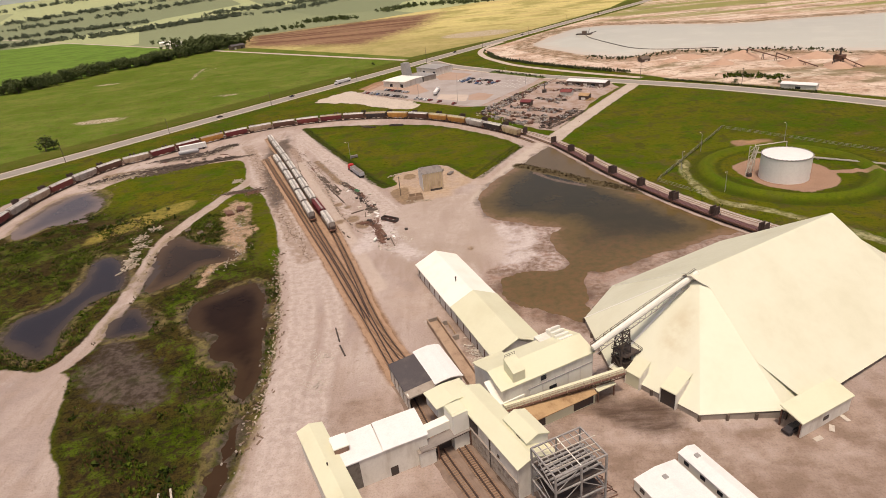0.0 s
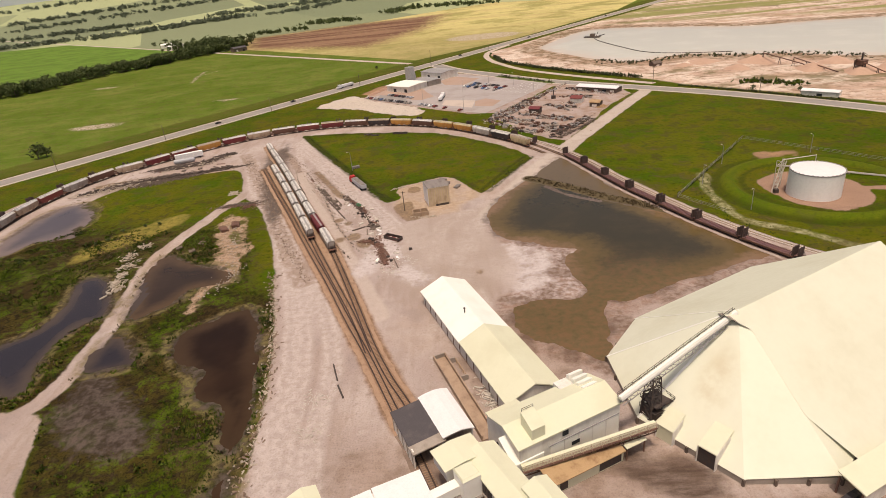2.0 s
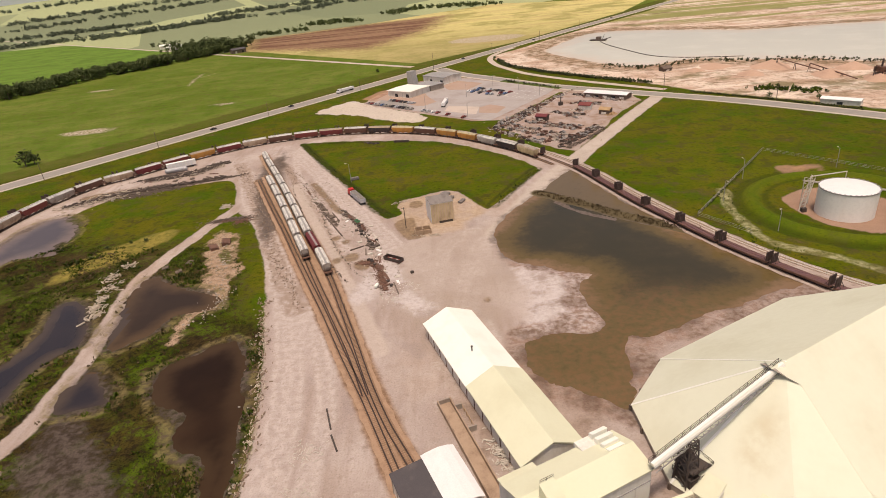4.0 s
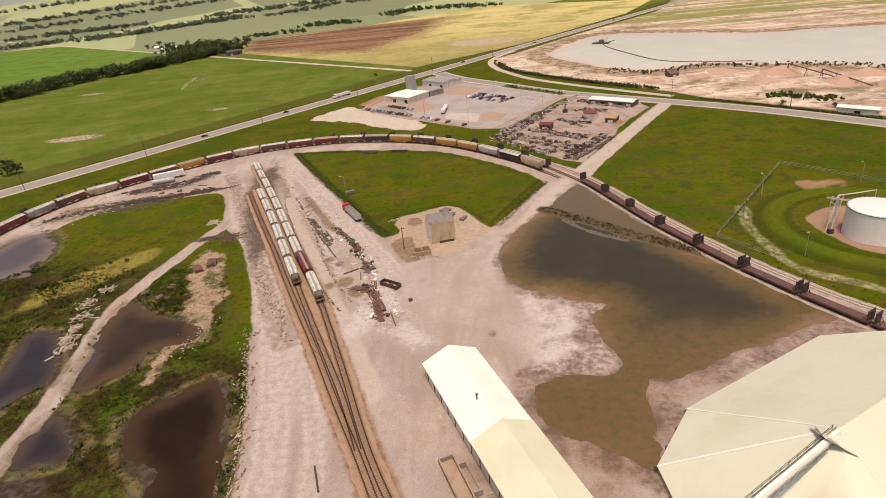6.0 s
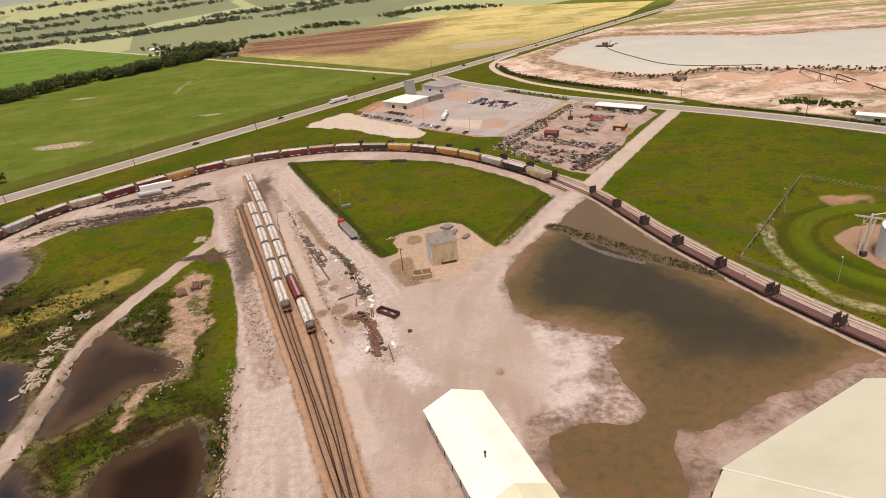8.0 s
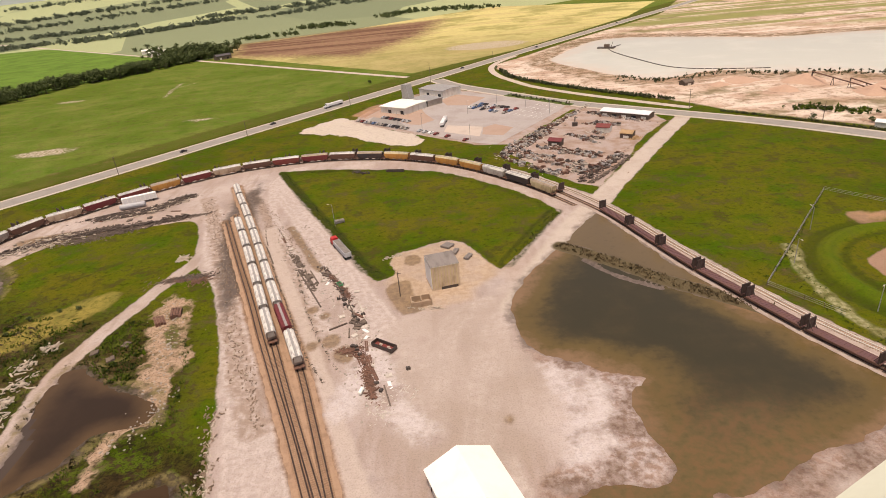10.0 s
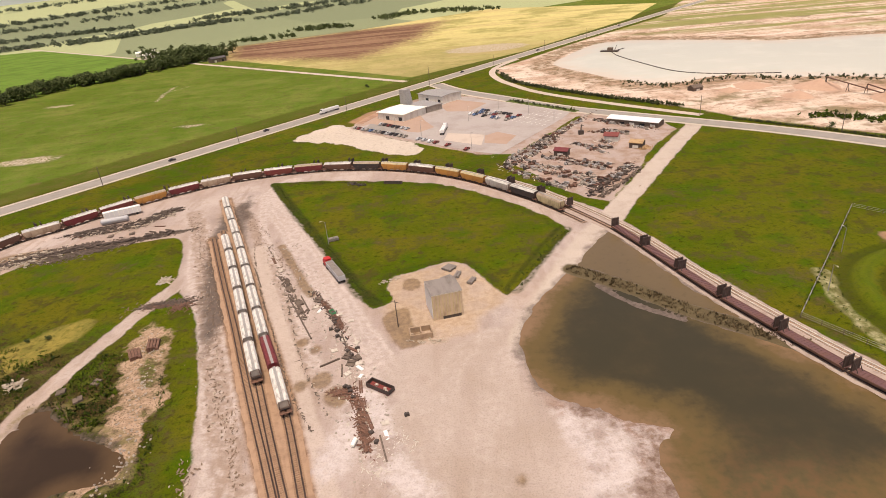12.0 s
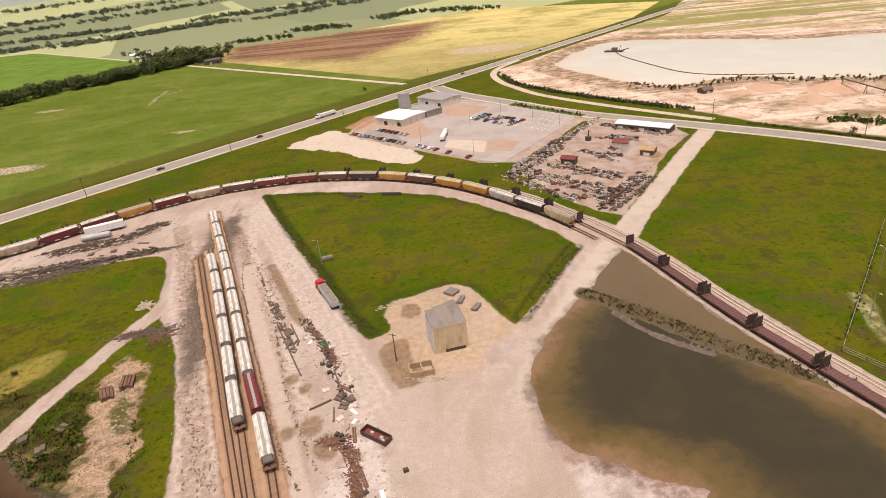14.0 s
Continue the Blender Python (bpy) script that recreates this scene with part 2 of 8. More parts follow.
def vnoise(x, y, size, shift=0.0):
    u, v = np.asarray(x) / size + shift * 17.3, np.asarray(y) / size + shift * 31.7
    i, j = np.floor(u).astype(int), np.floor(v).astype(int)
    fu, fv = u - i, v - j
    fu, fv = fu * fu * (3 - 2 * fu), fv * fv * (3 - 2 * fv)
    g = lambda a, c: LATTICE[a & 255, c & 255]
    return (g(i, j) * (1 - fu) + g(i + 1, j) * fu) * (1 - fv) + (g(i, j + 1) * (1 - fu) + g(i + 1, j + 1) * fu) * fv


def fbm(x, y, size, shift=0.0, octaves=4):
    out, amp, tot = 0.0, 1.0, 0.0
    for k in range(octaves):
        out, tot = out + amp * vnoise(x, y, size / 2 ** k, shift + k), tot + amp
        amp *= 0.55
    return out / tot - 0.5


def spline(pts, step=2.0, closed=False):
    """A smooth line through the points of a plan."""
    P = np.array(pts, float)
    n = len(P)
    out = []
    for i in range(n if closed else n - 1):
        if closed:
            a, c, d, e = P[(i - 1) % n], P[i], P[(i + 1) % n], P[(i + 2) % n]
        else:
            a, c, d, e = P[max(i - 1, 0)], P[i], P[i + 1], P[min(i + 2, n - 1)]
        k = max(2, int(np.linalg.norm(d - c) / step))
        for t in np.arange(k) / k:
            out.append(0.5 * (2 * c + (d - a) * t + (2 * a - 5 * c + 4 * d - e) * t * t + (3 * c - a - 3 * d + e) * t ** 3))
    if not closed:
        out.append(P[-1])
    return np.array(out)


def even(line, step):
    """Points at an even step along a line, and the directions there."""
    d = np.r_[0, np.cumsum(np.linalg.norm(np.diff(line, axis=0), axis=1))]
    s = np.arange(0, d[-1], step)
    P = np.stack([np.interp(s, d, line[:, k]) for k in (0, 1)], 1)
    Q = np.stack([np.interp(np.minimum(s + 0.5, d[-1]), d, line[:, k]) for k in (0, 1)], 1)
    R = np.stack([np.interp(np.maximum(s - 0.5, 0), d, line[:, k]) for k in (0, 1)], 1)
    T = Q - R
    return P, T / np.linalg.norm(T, axis=1, keepdims=True)


def line_dist(x, y, line):
    best = np.full(np.shape(x), 1e9)
    for (ax, ay), (bx, by) in zip(line[:-1], line[1:]):
        dx, dy = bx - ax, by - ay
        t = np.clip(((x - ax) * dx + (y - ay) * dy) / (dx * dx + dy * dy + 1e-9), 0, 1)
        best = np.minimum(best, np.hypot(x - ax - t * dx, y - ay - t * dy))
    return best


def inside(x, y, poly):
    """Metres inside (+) or outside (-) a closed outline, to 30 m."""
    out = np.full(np.shape(x), -30.0)
    lo, hi = poly.min(0) - 30, poly.max(0) + 30
    near = (x > lo[0]) & (x < hi[0]) & (y > lo[1]) & (y < hi[1])
    px, py = x[near], y[near]
    d = line_dist(px, py, np.vstack([poly, poly[:1]]))
    odd = np.zeros(px.shape, bool)
    for (ax, ay), (bx, by) in zip(poly, np.roll(poly, -1, axis=0)):
        cross = (ay > py) != (by > py)
        odd ^= cross & (px < (bx - ax) * (py - ay) / (by - ay + 1e-12) + ax)
    out[near] = np.where(odd, d, -d)
    return np.clip(out, -30, 30)


def strip(name, line, width, z, material, label, category="", kind="structure", thick=0.0):
    """A band of a given width along a line in the plan."""
    P, T = even(line, 2.0)
    N = np.stack([-T[:, 1], T[:, 0]], 1) * width / 2
    v, f = [], []
    prof = ((-1, z), (1, z)) if not thick else ((-1.25, z - thick), (-1, z), (1, z), (1.25, z - thick))
    k = len(prof)
    for p, n in zip(P, N):
        v += [(p[0] + n[0] * s, p[1] + n[1] * s, h) for s, h in prof]
    for i in range(len(P) - 1):
        f += [(i * k + j + 1, i * k + j, (i + 1) * k + j, (i + 1) * k + j + 1) for j in range(k - 1)]
    return solid(name, (v, f), material, label, category, kind=kind)

# ---- the plan, in metres ----
YARD = spline([(-235, 40), (-228, 250), (-224, 300), (-211, 335), (-190, 362), (-152, 398), (-120, 413), (-85, 421), (-50, 417), (-20, 406), (8, 390),
               (30, 369), (48, 346), (60, 330), (66, 318), (75, 290), (83, 262), (93, 232), (108, 200), (130, 165), (165, 120), (180, 40)], 4, True)
WETLAND = spline([(-215, 200), (-196, 245), (-186, 285), (-178, 312), (-164, 328), (-139, 333), (-116, 337), (-106, 320), (-102, 304), (-93, 284), (-84, 270),
                  (-69, 230), (-57, 182), (-51, 154), (-48, 130), (-46.5, 111), (-48, 90), (-54, 50), (-76, 50), (-84, 93), (-95, 110), (-102, 128),
                  (-107, 138), (-118, 140), (-135, 143), (-200, 140)], 3, True)
TRIANGLE = spline([(-88, 396), (-84, 398), (-63, 396), (-18, 382), (8, 366), (36, 331), (45, 310), (43, 304), (19, 268), (15, 266), (3, 290), (-12, 287),
                   (-22, 281), (-20, 268), (-25, 264), (-28, 267), (-42, 297), (-66, 347)], 3, True)
TRACKWAY = [(-123, 133), (-112, 139), (-108, 149), (-107.5, 164), (-108.5, 181), (-111, 200), (-114, 222), (-112, 240), (-105.5, 266), (-98, 293), (-97, 308)]
HAUL = [(20, 240), (29, 258), (45, 287), (65, 319), (89, 354), (118, 396), (152, 443)]
PONDS = {
    "east_pond": [(60, 305), (42, 281), (28, 264), (19, 248), (16, 232), (20, 217), (26, 212.5), (33, 209.5), (37, 205.5), (44.5, 202.5), (40, 198.5), (38, 190), (38.5, 183.5), (40.5, 178), (39.5, 174.5), (36.5, 171), (29, 171),
                  (21.5, 171), (17.5, 169.5), (17, 163), (17, 157), (20, 151), (28, 147), (34, 143), (37, 139), (41.5, 152), (42, 158), (42.5, 162), (46, 166), (50, 166), (54, 168), (61, 170.5), (69, 174), (79, 177.5), (91, 183.5),
                  (103, 187), (99, 196), (90, 213), (82, 232), (75, 250), (69, 270), (63, 294)],
    "pond_a": [(-136, 156), (-123, 148), (-118, 148), (-121, 162), (-122, 173), (-119, 182), (-114, 186), (-116, 196), (-127, 213), (-136, 213), (-131, 193),
               (-133, 179), (-141, 171), (-140, 161)],
    "pond_b": [(-104, 183), (-109, 203), (-112, 222), (-108, 228), (-97, 219), (-84, 214), (-78, 205), (-83, 200), (-91, 200), (-92, 192), (-96, 187)],
    "pond_c": [(-104, 156), (-105, 168), (-103, 173), (-94, 164), (-92, 157), (-99, 155)],
    "pond_d": [(-82, 164), (-81, 171), (-69, 180), (-64, 180), (-59, 170), (-54, 147), (-51.5, 133), (-51.5, 120), (-54, 121), (-58, 133), (-67, 140),
               (-69, 148), (-77, 155)],
    "ditch": [(-56, 80), (-53.5, 90), (-52, 96), (-53, 109), (-52, 113), (-50, 111), (-49.5, 102), (-48.5, 90), (-50, 80)],
    "track_pool": [(-193, 251), (-197, 273), (-194, 297), (-180, 302), (-166, 280), (-168, 263), (-181, 256), (-186, 246)],
}
PONDS = {k: spline(v, 2, True) for k, v in PONDS.items()}
LAKE = spline([(118, 690), (140, 733), (160, 765), (190, 800), (222, 805), (268, 776), (311, 740), (350, 705), (430, 690), (620, 620), (640, 480), (460, 430), (340, 480),
               (303, 516), (284, 529), (259, 540), (238, 560), (216, 566), (191, 557), (170, 558), (155, 578), (134, 628)], 6, True)
SANDFLAT = spline([(62, 690), (100, 735), (175, 828), (330, 1003), (700, 1425), (1900, 1500), (1500, 120), (420, 120), (330, 240), (258, 338), (221, 390), (193, 423), (176, 444),
                   (163, 470), (128, 524), (97, 570), (76, 612), (66, 650)], 8, True)
BERM_C = (148, 238)


def highway_y(x):
    return 354 + 1.144 * (x + 262)


def axis(marks, fine):
    """Grid lines: fine between the marks, coarser and coarser outside."""
    lo, a, c, hi = marks
    mid = list(np.arange(a, c, fine))
    up, step = [c], fine
    while up[-1] < hi:
        step *= 1.022
        up.append(up[-1] + step)
    dn, step = [a - fine], fine
    while dn[-1] > lo:
        step *= 1.03
        dn.append(dn[-1] - step)
    return np.array(dn[::-1] + mid + up)


def rise(x, y):
    """The gentle swell of the land towards the horizon."""
    k = np.clip((np.asarray(y, float) - 1900) / 2700, 0, 1)
    return 118 * k * k * (3 - 2 * k)


gx = axis((-3000, -215, 165, 3000), 1.3)
gy = axis((-300, 80, 430, 4900), 1.3)
GX, GY = np.meshgrid(gx, gy)
X, Y = GX.ravel(), GY.ravel()

pond = np.full(X.shape, -30.0)
for outline in PONDS.values():
    pond = np.maximum(pond, inside(X, Y, outline))
lake = inside(X, Y, LAKE)
spit = 3.6 - line_dist(X, Y, spline([(40, 278), (53, 264), (66, 248), (77, 237), (87, 227)], 4))
spit2 = 1.1 - line_dist(X, Y, spline([(45, 266), (52, 254), (63, 243)], 4))
wet = inside(X, Y, WETLAND)
tri = inside(X, Y, TRIANGLE) + 2.2 * fbm(X, Y, 5, 17)
trackway = 3.0 - line_dist(X, Y, spline(TRACKWAY, 4))
haul = 6.5 - 1.9 * np.clip((Y - 300) / 30, 0, 1) - line_dist(X, Y, spline(HAUL, 5))
yard = inside(X, Y, YARD)
hook = inside(X, Y, spline([(-94, 486), (-71, 517), (-48, 487), (-14, 449), (-18, 428), (-61, 464)], 4, True)) + 10 * fbm(X, Y, 14, 13) + 4 * fbm(X, Y, 5, 16)
townlot = inside(X, Y, np.array([(-62, 500), (-55, 525), (-36, 562), (8, 598), (44, 556), (82, 505), (112, 474), (90, 480), (40, 412), (20, 417), (-8, 445), (-16, 456)], float)) + 4 * fbm(X, Y, 12, 15)
scrapyard = inside(X, Y, np.array([(34, 402), (42, 413), (92, 478), (108, 482), (135, 453), (134, 431), (124, 419), (104, 392), (97, 376), (86, 360), (76, 344), (69, 334), (60, 340), (52, 356), (41, 385)], float)) + 3 * fbm(X, Y, 9, 14)
dirt = np.maximum.reduce([np.minimum(yard, -np.maximum(wet, tri)), trackway, haul, hook, scrapyard, townlot])
scrapdirt = np.maximum(scrapyard, townlot)
sand = inside(X, Y, SANDFLAT)
crust = np.maximum(inside(X, Y, spline([(21, 213), (27, 210), (33, 207), (37, 204), (44, 202.5), (40, 198), (38, 190), (38.5, 183), (40, 177), (37, 171.5), (29, 171.5), (21.5, 172), (18, 173), (20, 184), (23, 194), (20, 204)], 3, True)),
                   inside(X, Y, spline([(27, 149), (23, 158), (26, 163), (31, 156), (34, 147)], 3, True)))
crust = crust + 2.5 * fbm(X, Y, 6, 25)
crust = np.maximum(crust, 4 - line_dist(X, Y, np.array([(-30, 200), (-24, 225), (-18, 200), (-10, 190)], float)))
pale = inside(X, Y, spline([(-85, 183), (-85, 195), (-80, 201), (-74, 201), (-80, 233), (-88, 262), (-98, 268), (-97, 250), (-91, 232), (-86, 212)], 3, True)) + 9 * fbm(X, Y, 9, 18) + 4 * fbm(X, Y, 3, 19)
mud = np.maximum.reduce([inside(X, Y, spline([(-104, 153), (-100, 157), (-91, 151), (-74, 134), (-70, 122), (-77, 117), (-96, 124), (-104, 135)], 3, True)) - 3 + 5 * fbm(X, Y, 8, 24),
                         np.where(X < 0, 1.2, 0.3) + pond, inside(X, Y, spline([(-100, 340), (-96, 375), (-92, 372), (-72, 262), (-78, 258)], 4, True))])
weed = inside(X, Y, spline([(-149, 229), (-151, 240), (-146, 252), (-136, 262), (-120, 274), (-117, 262), (-129, 246), (-142, 234)], 3, True))
brown = inside(X, Y, np.array([(-292, 985), (-335, 1165), (-132, 1262), (-2, 1380), (145, 1495), (420, 1250), (300, 1030), (106, 795), (-20, 690)], float))
tilled = inside(X, Y, np.array([(-292, 985), (-335, 1165), (-132, 1262), (30, 1300), (-10, 1040), (-90, 860)], float))
tankpad = np.maximum(inside(X, Y, spline([(131, 250), (128, 238), (133, 220), (143, 212), (157, 218), (163, 230), (161, 246), (148, 256)], 3, True)),
                     2.0 - line_dist(X, Y, np.array([(160, 232), (185, 226), (230, 205)], float)))

# wheel tracks: bands of compacted dirt along the ways that trucks take
WAYS = [[(-38, 88), (-41, 115), (-42.5, 140), (-46, 165), (-53, 195), (-64, 230), (-82, 275), (-95, 305), (-104, 335), (-116, 362)],
        [(-30, 95), (-34, 120), (-33, 145), (-38, 170), (-46, 195)],
        [(-36, 228), (-46, 252), (-60, 288), (-72, 320), (-80, 345), (-86, 372)],
        [(-12, 205), (-22, 235), (-34, 262), (-48, 295), (-66, 335), (-84, 378), (-78, 400)],
        [(2, 185), (6, 210), (12, 232), (24, 252), (45, 287)], [(-8, 190), (-6, 215), (0, 236), (10, 244)],
        [(20, 95), (34, 97), (50, 92), (66, 86), (90, 92)], [(40, 104), (46, 98), (52, 88), (56, 72)], [(28, 160), (24, 150), (16, 145), (12, 160), (8, 180)]]
rut = np.full(X.shape, -30.0)
for half, way in zip((4.6, 3.0, 2.4, 5.4, 4.2, 3.6, 2.6, 2.2, 2.2), WAYS):
    rut = np.maximum(rut, half - line_dist(X, Y, spline(way, 4)))
plant = inside(X, Y, spline([(2, 100), (8, 97), (18, 98), (30, 112), (40, 118), (47, 103), (54, 95), (84, 102), (110, 108), (112, 50), (-10, 50), (-12, 84), (2, 90), (6, 98)], 4, True))
plant = np.maximum(plant, inside(X, Y, spline([(-2, 158), (10, 124), (34, 138), (40, 150), (42, 165), (28, 168), (18, 160)], 4, True)) * 0.6)
plant = np.maximum(plant, inside(X, Y, spline([(-18, 118), (-12, 100), (-22, 98), (-27, 112)], 4, True)) * 0.6)
mire = inside(X, Y, spline([(33.5, 111.4), (38, 107), (44, 106), (49, 102), (47, 97), (41, 95), (34, 100), (30, 106)], 3, True))
mire = np.maximum(mire, inside(X, Y, spline([(-12, 118), (0, 92), (14, 60), (24, 60), (8, 96), (-4, 118)], 3, True)) * 0.7)
field = np.full(X.shape, -30.0)
for cx, cy, a, c_ in ((-276, 496, 20, 9), (-188, 560, 9, 3.5), (-374, 711, 12, 6), (68, 850, 50, 32)):
    field = np.maximum(field, (1 - np.hypot((X - cx) / a, (Y - cy) / c_)) * min(a, c_) * 0.8)
field = np.maximum(field, 1.3 - line_dist(X, Y, spline([(-266, 686), (-276, 733), (-279, 770)], 5)))
field = np.maximum(field, 0.8 - line_dist(X, Y, spline([(-276, 733), (-268, 752), (-262, 764)], 5)))
lush = inside(X, Y, np.array([(-480, 745), (-440, 832), (-378, 925), (-312, 1018), (-462, 1110), (-835, 1480), (-1500, 1500), (-900, 640)], float))

verge = 17 - np.abs(Y - highway_y(X) - 30) / 1.52 * 1.0
TRACKLINES = [[(14, 58), (2, 84), (-10.5, 114), (-24, 150), (-41, 193), (-58.5, 236), (-81.6, 293), (-97.3, 332)],
              [(18.5, 58), (6.5, 84), (-7, 116), (-18, 141), (-30, 177), (-43, 217), (-50, 235.6), (-62.5, 266.5), (-88.6, 333.5), (-107, 380)]]
bed = 3.1 - np.minimum(line_dist(X, Y, spline(TRACKLINES[0], 6)), line_dist(X, Y, spline(TRACKLINES[1], 6)))
bed = np.maximum(bed, inside(X, Y, np.array([(-24, 150), (-41, 193), (-58.5, 236), (-81.6, 293), (-88.6, 333.5), (-62.5, 266.5), (-43, 217), (-30, 177), (-22, 152)], float)))
bed = np.minimum(bed, Y - 120)
brush = 3.8 - line_dist(X, Y, spline([(-50, 196), (-58, 215), (-69, 243), (-76, 264), (-84, 284), (-93, 308), (-105, 336), (-117, 364)], 5)) + 4 * fbm(X, Y, 6, 45)
brush = np.maximum(brush, 1.8 - line_dist(X, Y, spline([(-36, 214), (-44, 240), (-52, 262), (-62, 288), (-72, 312), (-82, 338), (-94, 366)], 5)))
strip_ = 2.8 - line_dist(X, Y, spline([(-22, 170), (-30, 193), (-38, 215), (-47, 240), (-57, 266), (-68, 296), (-75, 318)], 5))

ring = np.hypot(X - BERM_C[0], (Y - BERM_C[1]))
moat = np.where(X > 60, np.maximum.reduce([2.2 - np.abs(ring - 37), 1.2 - np.abs(ring - 27), 0.8 - np.abs(ring - 31)]), -30)
puddle = inside(X, Y, spline([(-22.6, 257.6), (-18.5, 262.4), (-14.4, 262.5), (-13.6, 256.2), (-12, 250), (-9.5, 243), (-16.3, 241), (-19.4, 247.9)], 3, True))
for cx, cy, r in ((-36.7, 230.2, 2.8), (-32.2, 223.6, 3.0), (-31, 221.5, 2.0), (-40.6, 244.6, 1.8), (-45, 248.5, 1.9), (-13.9, 277.6, 3.2), (-42, 228.6, 1.9), (29.8, 188, 1.3), (9.6, 192.2, 1.1)):
    puddle = np.maximum(puddle, r - np.hypot(X - cx, (Y - cy) * 0.75))
puddle = np.maximum(puddle, (1 - np.hypot((X + 168) / 22, (Y - 329) / 8)) * 7)
puddle = np.maximum(puddle, 1.6 - line_dist(X, Y, spline([(-66, 318), (-57.4, 298.9), (-51, 284), (-47, 276)], 4)))

redmud = np.where((X > 0) & (Y < 218), 4.2 - np.abs(inside(X, Y, PONDS["east_pond"]) + 1.6), -30) + 7 * fbm(X, Y, 12, 41) + 3 * fbm(X, Y, 4, 42)
redmud = np.where(Y < 190, redmud + 1.5 * (X > 44), redmud - 2.0)
redmud = np.maximum(redmud, np.where((X > 22) & (X < 40), (1 - np.hypot((X - 31) / 6, (Y - 177) / 4)) * 4, -30))
turn = inside(X, Y, spline([(-14, 182), (-22, 212), (-18, 238), (4, 244), (22, 256), (40, 282), (46, 288), (52, 286), (34, 262), (17, 240), (14, 228), (18, 214), (22, 203), (17, 190), (12, 178)], 4, True)) + 3 * fbm(X, Y, 12, 71)
rim_ = np.where(X < 0, 1.1 - np.abs(pond + 2.4 + 3 * fbm(X, Y, 7, 72)), -30) + 1.5 * fbm(X, Y, 3, 73)
pad = inside(X, Y, np.array([(19, 266), (3, 291), (-12, 288), (-23, 282), (-22, 264), (-18, 246), (-6, 242), (4, 247), (10, 256)], float)) + 4 * fbm(X, Y, 7, 74)
fringe = np.minimum(1.7 - np.abs(line_dist(X, Y, np.array([(-86.5, 397), (-63.8, 346), (-44.5, 305.6), (-31.6, 276), (-25.5, 268)], float)) - 0.8), 30)
fringe = np.maximum(fringe, 1.0 - np.abs(line_dist(X, Y, np.array([(44, 310), (36, 298), (19, 269)], float)) - 2.2))
orange = np.maximum(inside(X, Y, np.array([(-63, 522), (-50, 550), (-34, 560), (-10, 512), (-1, 486), (-10, 474), (-24, 482), (-46, 508)], float)),
                    inside(X, Y, np.array([(2, 552), (20, 572), (42, 546), (24, 520), (6, 526)], float)))
orange = np.maximum(orange, inside(X, Y, np.array([(24, 436), (42, 438), (46, 450), (34, 462), (26, 452)], float)) - 1)
orange = np.maximum(orange, (1 - np.hypot((X - 153) / 11, (Y - 280) / 5)) * 5 + 9 * fbm(X, Y, 7, 63) - 1)
greenring = np.where(X > 60, 3.0 - np.abs(ring - 32), -30)
ditch = 2.1 - line_dist(X, Y, spline([(113, 262), (108, 246), (106, 230), (107, 214), (112, 207), (118, 202), (126, 191), (134, 180), (142, 165), (155, 150)], 4)) + 3.0 * fbm(X, Y, 8, 43) + 2.0 * fbm(X, Y, 3, 44)

# relief
small = fbm(X, Y, 9, 1)
Z = 0.10 * small
Z += (1.9 * np.exp(-((ring - 32) / 2.4) ** 2) + 0.7 * np.exp(-((ring - 25.5) / 1.5) ** 2) - 0.5 * np.exp(-((ring - 37.5) / 1.6) ** 2)) * (X > 60)
Z += 0.9 * np.clip(wet / 6, 0, 1) * np.clip(fbm(X, Y, 7, 4) + 0.1, 0, 1)
Z += 1.1 * np.clip(inside(X, Y, spline([(-104, 153), (-91, 149), (-74, 132), (-74, 120), (-96, 124)], 3, True)) / 9, 0, 1)
Z += 0.7 * np.clip((crust + 1) / 3, 0, 1) * np.clip(fbm(X, Y, 8, 6) + 0.25, 0, 1)
west = np.where(X < 0, 1.0, 0.0)
south = np.where((X > 0) & (Y < 216), 1.0, 0.0)
bank = pond + (3.0 + 2.6 * west + 1.0 * south) * fbm(X, Y, 9, 3) + (1.6 + 1.8 * west + 1.6 * south) * fbm(X, Y, 3.2, 5)
bank = bank + np.where(X < -158, 15 * fbm(X, Y, 15, 61) + 6 * fbm(X, Y, 5, 62), 0)
bank = np.minimum(bank, -np.maximum(spit, spit2) + 1.5 * fbm(X, Y, 5, 8))
Z = np.where(bank > -3, np.minimum(Z, -0.15 - 0.13 * bank), Z)
Z = np.maximum(Z, -1.4)
lakebank = lake + 3 * fbm(X, Y, 30, 3)
Z = np.where(lakebank > -6, np.minimum(Z, -0.3 - 0.08 * lakebank), Z)
far = np.clip((Y - 520) / 400, 0, 1)
Z += far * 2.0 * fbm(X, Y, 220, 9) * (lakebank < -40) + rise(X, Y)

